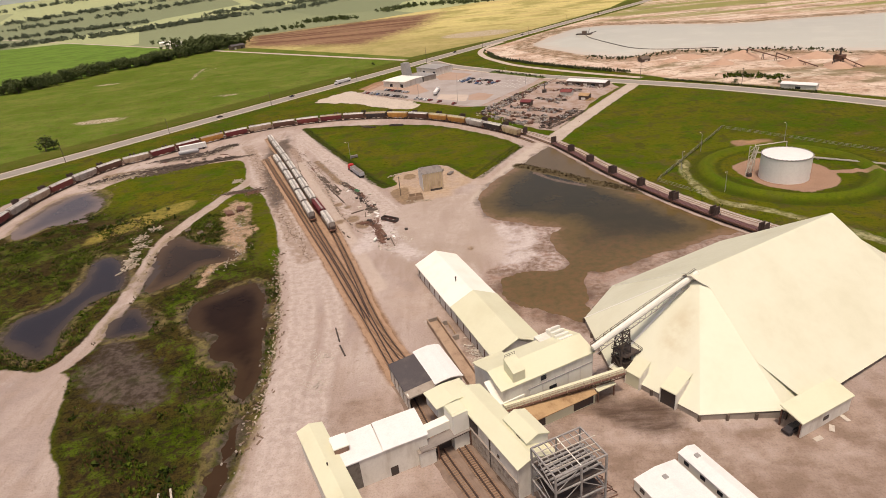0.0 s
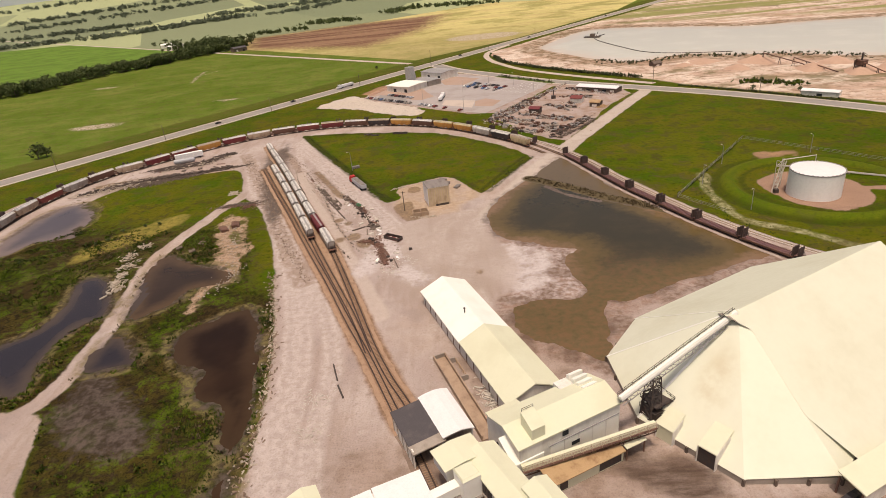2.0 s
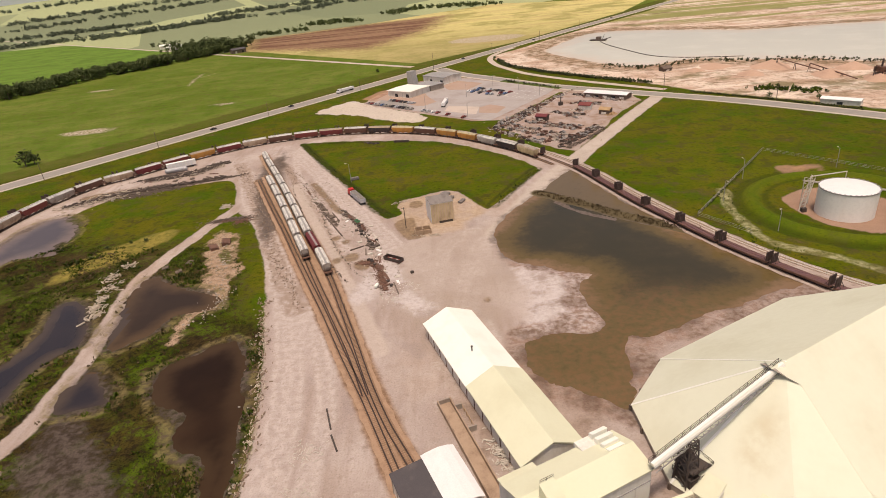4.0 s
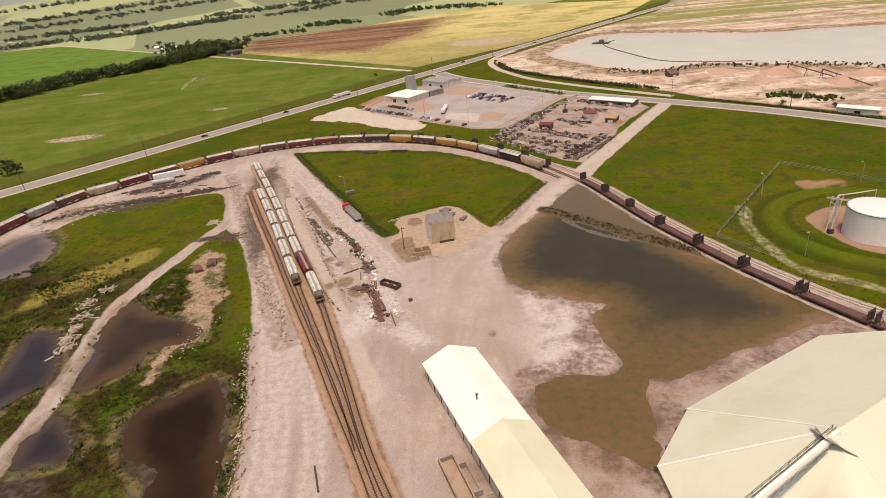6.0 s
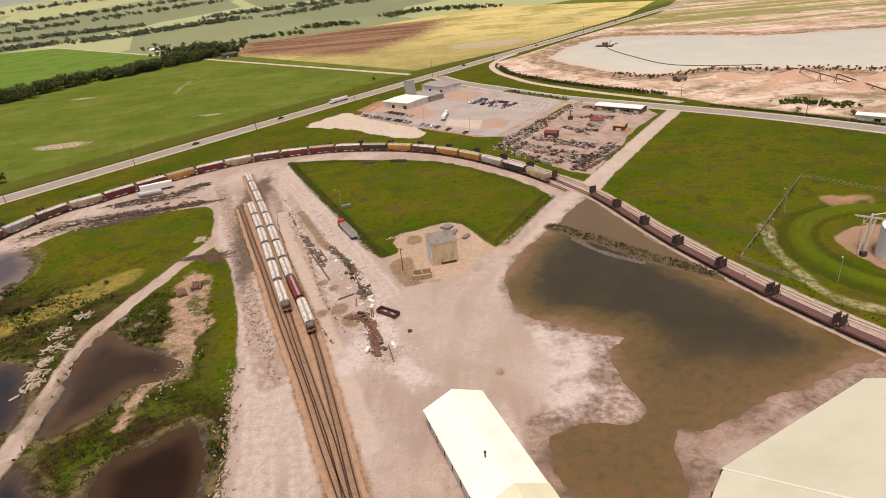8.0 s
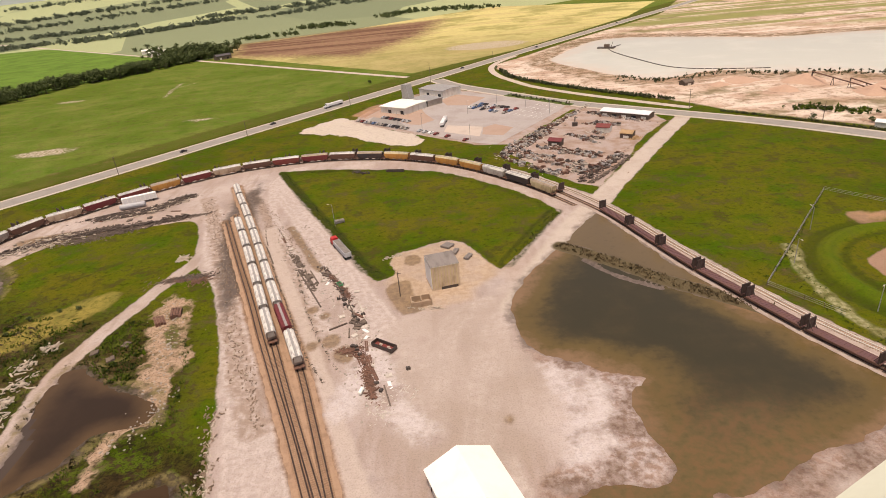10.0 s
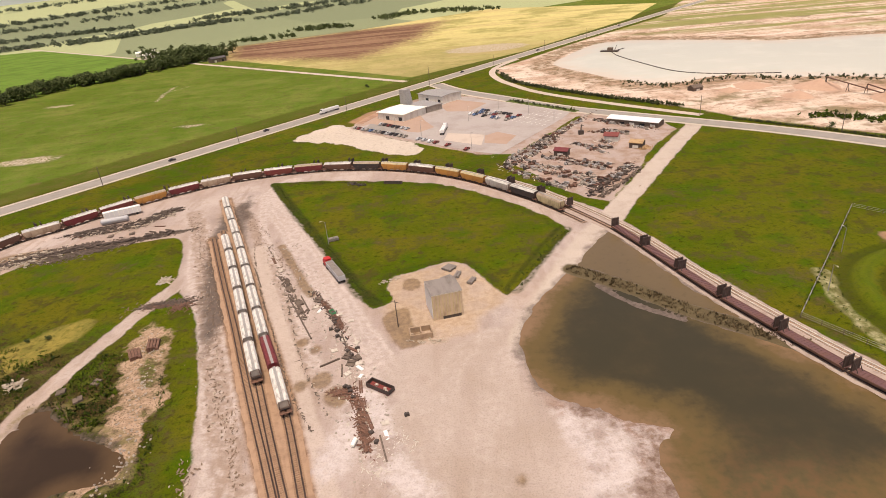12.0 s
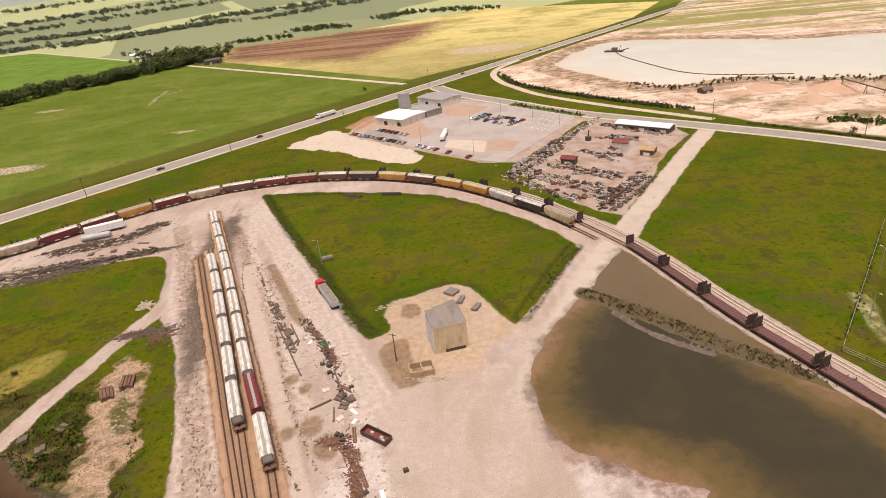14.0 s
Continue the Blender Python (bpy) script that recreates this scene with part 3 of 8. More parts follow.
ny, nx = GX.shape
me = bpy.data.meshes.new("ground")
me.vertices.add(nx * ny)
me.vertices.foreach_set("co", np.stack([X, Y, Z], 1).astype(np.float32).ravel())
ii = (np.arange(ny - 1)[:, None] * nx + np.arange(nx - 1)[None]).ravel()
quads = np.stack([ii, ii + 1, ii + nx + 1, ii + nx], 1)
me.loops.add(quads.size)
me.loops.foreach_set("vertex_index", quads.ravel().astype(np.int32))
me.polygons.add(len(quads))
me.polygons.foreach_set("loop_start", np.arange(0, quads.size, 4, dtype=np.int32))
me.update(calc_edges=True)
me.polygons.foreach_set("use_smooth", np.ones(len(quads), bool))
for key, values in (("dirt", dirt), ("sand", sand), ("crust", crust), ("pale", pale), ("mud", mud), ("weed", weed), ("brown", brown), ("tilled", tilled),
                    ("tankpad", tankpad), ("wet", wet), ("spit", spit), ("rut", rut), ("plant", plant), ("field", field), ("lush", lush), ("bank", bank),
                    ("tri", tri), ("verge", verge), ("bed", bed), ("brush", brush), ("strip", strip_), ("moat", moat), ("scrapdirt", scrapdirt), ("puddle", puddle), ("meadow", Y - highway_y(X) - 20), ("hook", hook), ("haul", haul), ("mire", mire), ("southwet", np.minimum(262 - Y - 0.25 * (X + 130), 2.2 * (line_dist(X, Y, np.array([(-62, 200), (-69, 230), (-84, 270), (-93, 284)], float)) - 8))), ("rim", rim_), ("redmud", redmud), ("turn", turn), ("pad", pad), ("fringe", fringe), ("orange", orange), ("greenring", greenring), ("ditch", ditch), ("shore", 13 - np.abs(lake + 13) + 8 * fbm(X, Y, 25, 27))):
    me.attributes.new(key, "FLOAT", "POINT").data.foreach_set("value", np.asarray(values, np.float32))


def ground_material():
    m, nt, p = blank("ground")
    n30, n8, n2, n05 = (noise_node(nt, s, d, 0.62) for s, d in ((0.03, 5), (0.12, 5), (0.5, 5), (2.2, 4)))
    edge = sums(nt, "ADD", sums(nt, "MULTIPLY", sums(nt, "SUBTRACT", n8, 0.5), 7.0), sums(nt, "MULTIPLY", sums(nt, "SUBTRACT", n2, 0.5), 3.0))

    def mask(name, soft=0.5, k=1.0):
        return ramp(nt, sums(nt, "ADD", attr(nt, name), sums(nt, "MULTIPLY", edge, k)), -soft, soft)

    # grass
    n90 = noise_node(nt, 0.011, 6, 0.65)
    mowed = noise_node(nt, 1.0, 5, 0.65, stretch=(0.010, 0.075, 0.01))
    n16 = noise_node(nt, 1.0, 4, 0.6, stretch=(0.055, 0.055, 0.055))
    g = mixc(nt, ramp(nt, n90, 0.40, 0.62), (0.054, 0.084, 0.002), (0.092, 0.104, 0.005))
    g = mixc(nt, ramp(nt, n30, 0.43, 0.60, 0, 0.8), g, (0.110, 0.099, 0.008))
    g = mixc(nt, ramp(nt, n16, 0.50, 0.64, 0, 0.75), g, (0.044, 0.092, 0.002))
    g = mixc(nt, ramp(nt, n8, 0.50, 0.64, 0, 0.7), g, (0.030, 0.046, 0.001))
    g = mixc(nt, ramp(nt, mowed, 0.52, 0.68, 0, 0.12), g, (0.150, 0.140, 0.024))
    g = mixc(nt, ramp(nt, n2, 0.53, 0.66, 0, 0.7), g, (0.026, 0.038, 0.001))
    g = mixc(nt, ramp(nt, n2, 0.30, 0.44, 0.5, 0), g, (0.136, 0.140, 0.010))
    g = mixc(nt, ramp(nt, n05, 0.54, 0.68, 0, 0.55), g, (0.022, 0.032, 0.001))
    rim = sums(nt, "MULTIPLY", ramp(nt, sums(nt, "ADD", attr(nt, "tri"), sums(nt, "MULTIPLY", edge, 0.3)), 0.2, 1.2), ramp(nt, sums(nt, "ADD", attr(nt, "tri"), edge), 2.0, 5.5, 0.75, 0.0))
    g = mixc(nt, sums(nt, "MULTIPLY", rim, ramp(nt, n8, 0.38, 0.62, 0.2, 1.0)), g, (0.034, 0.048, 0.008))
    lea = mixc(nt, ramp(nt, n30, 0.36, 0.66), (0.110, 0.168, 0.022), (0.168, 0.200, 0.042))
    lea = mixc(nt, ramp(nt, n90, 0.44, 0.60, 0, 0.7), lea, (0.088, 0.142, 0.014))
    lea = mixc(nt, ramp(nt, n8, 0.50, 0.64, 0, 0.35), lea, (0.060, 0.092, 0.008))
    lea = mixc(nt, ramp(nt, n2, 0.52, 0.66, 0, 0.5), lea, (0.054, 0.080, 0.006))
    lea = mixc(nt, ramp(nt, mowed, 0.54, 0.66, 0, 0.4), lea, (0.200, 0.205, 0.055))
    lea = mixc(nt, ramp(nt, n16, 0.52, 0.66, 0, 0.55), lea, (0.070, 0.122, 0.010))
    g = mixc(nt, sums(nt, "MULTIPLY", mask("meadow", 4.0), 0.85), g, lea)
    g = mixc(nt, sums(nt, "MULTIPLY", mask("verge", 3.0, 0.8), 0.6), g, (0.062, 0.062, 0.008))
    # wetland: coarser, with bare and dark soil between the clumps
    w = mixc(nt, ramp(nt, n30, 0.43, 0.58), (0.044, 0.029, 0.010), (0.036, 0.062, 0.001))
    w = mixc(nt, ramp(nt, n16, 0.48, 0.60, 0, 0.85), w, (0.062, 0.047, 0.010))
    w = mixc(nt, ramp(nt, n8, 0.50, 0.60, 0, 0.8), w, (0.058, 0.104, 0.003))
    w = mixc(nt, ramp(nt, n2, 0.48, 0.60, 0, 0.85), w, (0.018, 0.013, 0.006))
    w = mixc(nt, ramp(nt, n2, 0.30, 0.42, 0.4, 0), w, (0.125, 0.098, 0.034))
    w = mixc(nt, ramp(nt, n90, 0.50, 0.60, 0, 0.4), w, (0.095, 0.066, 0.028))
    w = mixc(nt, ramp(nt, n05, 0.50, 0.62, 0, 0.75), w, (0.011, 0.009, 0.005))
    c = mixc(nt, sums(nt, "MULTIPLY", mask("wet", 2.0, 0.3), mask("southwet", 14.0, 3.0)), g, w)
    # far fields; the patchwork colours are lifted and greyed in place of haze
    pos = nt.nodes.new("ShaderNodeNewGeometry").outputs["Position"]
    sep = nt.nodes.new("ShaderNodeSeparateXYZ")
    nt.links.new(pos, sep.inputs[0])
    mp = nt.nodes.new("ShaderNodeMapping")
    mp.inputs["Rotation"].default_value = (0, 0, radians(-41))
    mp.inputs["Scale"].default_value = (0.0022, 0.0011, 0)
    nt.links.new(pos, mp.inputs[0])
    vor = nt.nodes.new("ShaderNodeTexVoronoi")
    vor.distance = "CHEBYCHEV"
    vor.inputs["Scale"].default_value = 1.0
    vor.inputs["Randomness"].default_value = 0.75
    nt.links.new(mp.outputs[0], vor.inputs["Vector"])
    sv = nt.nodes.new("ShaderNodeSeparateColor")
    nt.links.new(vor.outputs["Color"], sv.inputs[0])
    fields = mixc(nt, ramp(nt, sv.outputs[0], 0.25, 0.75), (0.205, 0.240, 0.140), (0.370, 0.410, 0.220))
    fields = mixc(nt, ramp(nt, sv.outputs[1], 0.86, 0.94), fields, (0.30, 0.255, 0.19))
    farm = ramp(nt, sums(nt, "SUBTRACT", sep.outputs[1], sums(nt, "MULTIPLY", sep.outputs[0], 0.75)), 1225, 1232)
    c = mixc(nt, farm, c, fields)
    c = mixc(nt, mask("lush", 6, 2), c, mixc(nt, ramp(nt, n30, 0.4, 0.65), (0.130, 0.225, 0.036), (0.092, 0.165, 0.026)))
    sown = noise_node(nt, 1.0, 5, 0.6, stretch=(0.004, 0.03, 0.01))
    b = mixc(nt, ramp(nt, sown, 0.40, 0.64), (0.60, 0.520, 0.215), (0.51, 0.410, 0.180))
    b = mixc(nt, ramp(nt, n90, 0.46, 0.62, 0, 0.8), b, (0.29, 0.270, 0.088))
    b = mixc(nt, ramp(nt, sums(nt, "ADD", sep.outputs[1], sums(nt, "MULTIPLY", n90, 300.0)), 820, 1250, 0.85, 0.0), b, mixc(nt, ramp(nt, n30, 0.4, 0.62), (0.350, 0.285, 0.125), (0.260, 0.235, 0.085)))
    c = mixc(nt, mask("brown", 1.5), c, b)
    t = mixc(nt, ramp(nt, sown, 0.42, 0.62), (0.150, 0.074, 0.050), (0.270, 0.160, 0.100))
    c = mixc(nt, mask("tilled", 35, 14), c, t)
    # sand flats round the lake
    s = mixc(nt, ramp(nt, n30, 0.38, 0.62), (0.50, 0.345, 0.255), (0.70, 0.575, 0.470))
    s = mixc(nt, ramp(nt, n8, 0.46, 0.66, 0, 0.85), s, (0.33, 0.205, 0.140))
    s = mixc(nt, ramp(nt, mowed, 0.52, 0.62, 0, 0.7), s, (0.74, 0.64, 0.53))
    s = mixc(nt, ramp(nt, n90, 0.54, 0.62, 0, 0.75), s, (0.150, 0.125, 0.050))
    s = mixc(nt, ramp(nt, n2, 0.55, 0.70, 0, 0.7), s, (0.115, 0.085, 0.050))
    beyond = ramp(nt, sums(nt, "ADD", sep.outputs[1], sums(nt, "MULTIPLY", sep.outputs[0], 0.45)), 925, 1000)
    bands = noise_node(nt, 1.0, 4, 0.55, stretch=(0.0016, 0.022, 0.01))
    s = mixc(nt, sums(nt, "MULTIPLY", beyond, ramp(nt, bands, 0.44, 0.56)), s, mixc(nt, n30, (0.20, 0.22, 0.07), (0.33, 0.30, 0.12)))
    s = mixc(nt, sums(nt, "MULTIPLY", mask("shore", 5.0), ramp(nt, n8, 0.36, 0.60, 0.3, 0.9)), s, mixc(nt, ramp(nt, n2, 0.4, 0.6), (0.300, 0.190, 0.120), (0.140, 0.110, 0.055)))
    c = mixc(nt, mask("sand", 2.0), c, s)
    c = mixc(nt, sums(nt, "MULTIPLY", mask("weed", 1.5, 1.4), ramp(nt, n2, 0.44, 0.66, 0.95, 0.45)), c, mixc(nt, ramp(nt, n8, 0.42, 0.60), (0.290, 0.228, 0.058), (0.195, 0.170, 0.040)))
    # trodden yard
    drift = noise_node(nt, 1.0, 6, 0.6, stretch=(0.22, 0.035, 0.1))
    smear = noise_node(nt, 1.0, 6, 0.62, stretch=(0.10, 0.45, 0.1))
    d = mixc(nt, ramp(nt, n30, 0.38, 0.62), (0.385, 0.303, 0.265), (0.490, 0.410, 0.370))
    d = mixc(nt, ramp(nt, drift, 0.46, 0.66, 0, 0.65), d, (0.335, 0.255, 0.208))
    d = mixc(nt, ramp(nt, n8, 0.48, 0.68, 0, 0.65), d, (0.350, 0.268, 0.222))
    d = mixc(nt, ramp(nt, n90, 0.50, 0.66, 0, 0.45), d, (0.420, 0.310, 0.235))
    d = mixc(nt, ramp(nt, n8, 0.28, 0.40, 0.5, 0), d, (0.540, 0.470, 0.425))
    d = mixc(nt, ramp(nt, n2, 0.56, 0.72, 0, 0.40), d, (0.270, 0.200, 0.160))
    d = mixc(nt, ramp(nt, n16, 0.54, 0.66, 0, 0.45), d, (0.310, 0.250, 0.228))
    d = mixc(nt, ramp(nt, n05, 0.30, 0.42, 0.20, 0), d, (0.620, 0.550, 0.505))
    lanes = nt.nodes.new("ShaderNodeMath")
    lanes.operation = "SINE"
    nt.links.new(sums(nt, "ADD", sums(nt, "MULTIPLY", attr(nt, "rut"), 2.6), sums(nt, "MULTIPLY", n8, 9.0)), lanes.inputs[0])
    track = sums(nt, "MULTIPLY", ramp(nt, sums(nt, "ADD", attr(nt, "rut"), sums(nt, "MULTIPLY", edge, 0.35)), -1.2, 1.2), ramp(nt, lanes.outputs[0], -0.8, 0.9, 0.62, 0.90))
    d = mixc(nt, track, d, mixc(nt, ramp(nt, n2, 0.40, 0.62), (0.530, 0.452, 0.412), (0.440, 0.362, 0.322)))
    d = mixc(nt, sums(nt, "MULTIPLY", mask("turn", 4.0, 0.5), ramp(nt, n8, 0.40, 0.64, 0.8, 0.5)), d, mixc(nt, ramp(nt, n30, 0.42, 0.60), (0.385, 0.308, 0.255), (0.425, 0.348, 0.298)))
    d = mixc(nt, sums(nt, "MULTIPLY", mask("plant", 3.0), ramp(nt, n8, 0.25, 0.6, 0.55, 1.0)), d, mixc(nt, ramp(nt, sums(nt, "ADD", sums(nt, "MULTIPLY", smear, 0.25), sums(nt, "MULTIPLY", n8, 0.75)), 0.38, 0.62), (0.380, 0.288, 0.236), (0.245, 0.176, 0.136)))
    d = mixc(nt, sums(nt, "MULTIPLY", mask("brush", 1.2, 0.5), ramp(nt, n2, 0.30, 0.60, 0.2, 0.75)), d, mixc(nt, n05, (0.230, 0.160, 0.118), (0.390, 0.290, 0.225)))
    d = mixc(nt, sums(nt, "MULTIPLY", mask("strip", 0.8, 0.3), 0.8), d, mixc(nt, n2, (0.58, 0.49, 0.43), (0.42, 0.34, 0.29)))
    d = mixc(nt, mask("bed", 0.8, 0.25), d, mixc(nt, ramp(nt, n2, 0.36, 0.64), (0.345, 0.220, 0.142), (0.220, 0.132, 0.084)))
    d = mixc(nt, sums(nt, "MULTIPLY", mask("scrapdirt", 2.0), 0.7), d, mixc(nt, ramp(nt, n8, 0.40, 0.62), (0.400, 0.320, 0.285), (0.300, 0.195, 0.140)))
    d = mixc(nt, sums(nt, "MULTIPLY", mask("pad", 2.0, 0.6), ramp(nt, n8, 0.38, 0.64, 0.85, 0.45)), d, mixc(nt, ramp(nt, n2, 0.40, 0.60), (0.480, 0.360, 0.250), (0.400, 0.285, 0.190)))
    d = mixc(nt, sums(nt, "MULTIPLY", mask("puddle", 0.7, 0.25), 0.85), d, mixc(nt, ramp(nt, n2, 0.38, 0.62), (0.265, 0.180, 0.105), (0.185, 0.125, 0.080)))
    d = mixc(nt, sums(nt, "MULTIPLY", mask("mire", 2.0, 0.5), ramp(nt, smear, 0.36, 0.66, 1.0, 0.5)), d, mixc(nt, n2, (0.060, 0.040, 0.030), (0.140, 0.095, 0.072)))
    d = mixc(nt, sums(nt, "MULTIPLY", mask("hook", 1.0), ramp(nt, n2, 0.4, 0.7, 0.9, 0.4)), d, (0.580, 0.505, 0.420))
    d = mixc(nt, sums(nt, "MULTIPLY", mask("haul", 1.5, 0.4), ramp(nt, n8, 0.4, 0.7, 0.8, 0.4)), d, (0.515, 0.442, 0.375))
    c = mixc(nt, mask("dirt", 0.5, 0.45), c, d)
    c = mixc(nt, sums(nt, "MULTIPLY", mask("moat", 0.8, 0.3), 0.6), c, (0.040, 0.054, 0.006))
    wetsoil = mixc(nt, ramp(nt, n2, 0.35, 0.65), (0.046, 0.034, 0.027), (0.125, 0.096, 0.082))
    c = mixc(nt, sums(nt, "MULTIPLY", mask("mud", 2.5, 1.5), 0.8), c, wetsoil)
    pl = mixc(nt, ramp(nt, n2, 0.4, 0.6), (0.46, 0.320, 0.228), (0.35, 0.240, 0.160))
    pl = mixc(nt, ramp(nt, n05, 0.52, 0.64, 0, 0.8), pl, (0.10, 0.075, 0.045))
    c = mixc(nt, sums(nt, "MULTIPLY", mask("pale", 0.9, 1.3), ramp(nt, n8, 0.46, 0.62, 1.0, 0.08)), c, pl)
    c = mixc(nt, mask("tankpad", 0.5, 0.5), c, mixc(nt, n8, (0.285, 0.175, 0.120), (0.390, 0.255, 0.185)))
    c = mixc(nt, sums(nt, "MULTIPLY", mask("crust", 1.8), ramp(nt, n2, 0.34, 0.60, 0.5, 1.0)), c, mixc(nt, ramp(nt, n8, 0.44, 0.64), (0.560, 0.495, 0.475), (0.360, 0.285, 0.250)))
    c = mixc(nt, sums(nt, "MULTIPLY", mask("field", 2.0, 1.2), ramp(nt, n2, 0.42, 0.62, 1.0, 0.4)), c, mixc(nt, ramp(nt, n2, 0.4, 0.6), (0.54, 0.45, 0.37), (0.28, 0.22, 0.14)))
    c = mixc(nt, sums(nt, "MULTIPLY", mask("rim", 0.8, 0.3), ramp(nt, n2, 0.40, 0.62, 0.75, 0.1)), c, (0.205, 0.160, 0.075))
    c = mixc(nt, sums(nt, "MULTIPLY", mask("redmud", 1.5, 0.6), ramp(nt, n2, 0.36, 0.62, 0.9, 0.35)), c, mixc(nt, ramp(nt, n8, 0.40, 0.60), (0.285, 0.185, 0.140), (0.160, 0.100, 0.072)))
    c = mixc(nt, sums(nt, "MULTIPLY", mask("fringe", 0.8, 0.35), ramp(nt, n2, 0.36, 0.60, 0.95, 0.4)), c, (0.030, 0.038, 0.008))
    c = mixc(nt, sums(nt, "MULTIPLY", mask("greenring", 1.5, 0.3), 0.5), c, mixc(nt, n8, (0.090, 0.148, 0.010), (0.122, 0.152, 0.012)))
    c = mixc(nt, sums(nt, "MULTIPLY", mask("ditch", 0.7, 0.4), ramp(nt, n2, 0.36, 0.62, 0.95, 0.3)), c, mixc(nt, ramp(nt, n8, 0.42, 0.58), (0.375, 0.345, 0.200), (0.200, 0.185, 0.085)))
    c = mixc(nt, sums(nt, "MULTIPLY", mask("orange", 1.5, 0.5), 0.8), c, mixc(nt, ramp(nt, n8, 0.40, 0.60), (0.440, 0.250, 0.160), (0.340, 0.205, 0.140)))
    c = mixc(nt, mask("spit", 0.8, 0.4), c, mixc(nt, n2, (0.14, 0.105, 0.06), (0.085, 0.07, 0.038)))
    # grain
    c = mixc(nt, ramp(nt, n05, 0.48, 0.70, 0, 0.32), c, mixc(nt, 0.6, c, (0.022, 0.023, 0.010)))
    nt.links.new(c, p.inputs["Base Color"])
    p.inputs["Roughness"].default_value = 0.95
    p.inputs["Specular IOR Level"].default_value = 0.05
    h = sums(nt, "ADD", n2, sums(nt, "MULTIPLY", n05, 0.5))
    nt.links.new(bump(nt, h, 0.8, 0.6), p.inputs["Normal"])
    return m


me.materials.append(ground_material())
ground = tagged(new("ground", me), "wide flat plain of green grass, trodden pinkish dirt and far fields", "ground", kind="structure")


def water_material(name, deep, shallow, reach, murk, gloss=0.4):
    m, nt, p = blank(name)
    d = sums(nt, "ADD", attr(nt, "depth"), sums(nt, "MULTIPLY", sums(nt, "SUBTRACT", noise_node(nt, 0.06, 5), 0.5), reach * 1.6))
    c = mixc(nt, ramp(nt, d, 0.0, reach), shallow, deep)
    c = mixc(nt, ramp(nt, noise_node(nt, 0.025, 5), 0.45, 0.7, 0, 0.6), c, murk)
    nt.links.new(c, p.inputs["Base Color"])
    p.inputs["Roughness"].default_value = 0.10
    p.inputs["IOR"].default_value = 1.33
    p.inputs["Specular IOR Level"].default_value = gloss
    nt.links.new(bump(nt, noise_node(nt, 1.2, 3), 0.04, 0.1), p.inputs["Normal"])
    return m


def pond_material():
    """Shallow storm water: tan at the edge, olive, then dark; red silt in the south, pale silt behind the spit."""
    m, nt, p = blank("muddy_water")
    n = noise_node(nt, 0.05, 5)
    fine = noise_node(nt, 0.45, 4)
    d = sums(nt, "ADD", attr(nt, "depth"), sums(nt, "MULTIPLY", sums(nt, "SUBTRACT", n, 0.5), 22.0))
    d = sums(nt, "ADD", d, sums(nt, "MULTIPLY", sums(nt, "SUBTRACT", fine, 0.5), 5.0))
    c = mixc(nt, ramp(nt, d, -1.5, 5.0), (0.205, 0.128, 0.074), (0.115, 0.080, 0.032))
    c = mixc(nt, ramp(nt, d, 5.0, 15.0), c, (0.043, 0.037, 0.021))
    c = mixc(nt, sums(nt, "MULTIPLY", ramp(nt, sums(nt, "ADD", attr(nt, "silt"), n), 0.45, 1.15), 0.8), c, mixc(nt, ramp(nt, fine, 0.36, 0.62), (0.150, 0.088, 0.042), (0.112, 0.084, 0.038)))
    c = mixc(nt, ramp(nt, sums(nt, "ADD", attr(nt, "north"), sums(nt, "MULTIPLY", sums(nt, "SUBTRACT", n, 0.5), 6.0)), -2.0, 5.0, 0, 0.85), c, (0.138, 0.099, 0.056))
    c = mixc(nt, ramp(nt, fine, 0.56, 0.70, 0, 0.16), c, (0.040, 0.034, 0.020))
    nt.links.new(c, p.inputs["Base Color"])
    p.inputs["Roughness"].default_value = 0.08
    p.inputs["IOR"].default_value = 1.33
    p.inputs["Specular IOR Level"].default_value = 0.35
    nt.links.new(bump(nt, noise_node(nt, 1.2, 3), 0.03, 0.1), p.inputs["Normal"])
    return m


MUDDY = pond_material()
DARKW = water_material("dark_water", (0.026, 0.021, 0.023), (0.070, 0.050, 0.036), 5, (0.044, 0.032, 0.030), 0.45)
BROWNW = water_material("brown_water", (0.018, 0.010, 0.006), (0.055, 0.033, 0.018), 6, (0.034, 0.018, 0.010), 0.15)
MIDW = water_material("pool_water", (0.036, 0.023, 0.014), (0.088, 0.054, 0.028), 6, (0.056, 0.035, 0.020), 0.25)
GREYW = water_material("silty_water", (0.085, 0.068, 0.068), (0.18, 0.132, 0.108), 9, (0.150, 0.115, 0.102), 0.4)
# the lake's near-white base colour stands in for the sky's reflection
LAKEW = water_material("sky_pale_lake", (0.62, 0.60, 0.50), (0.68, 0.58, 0.46), 30, (0.70, 0.66, 0.55), 0.3)


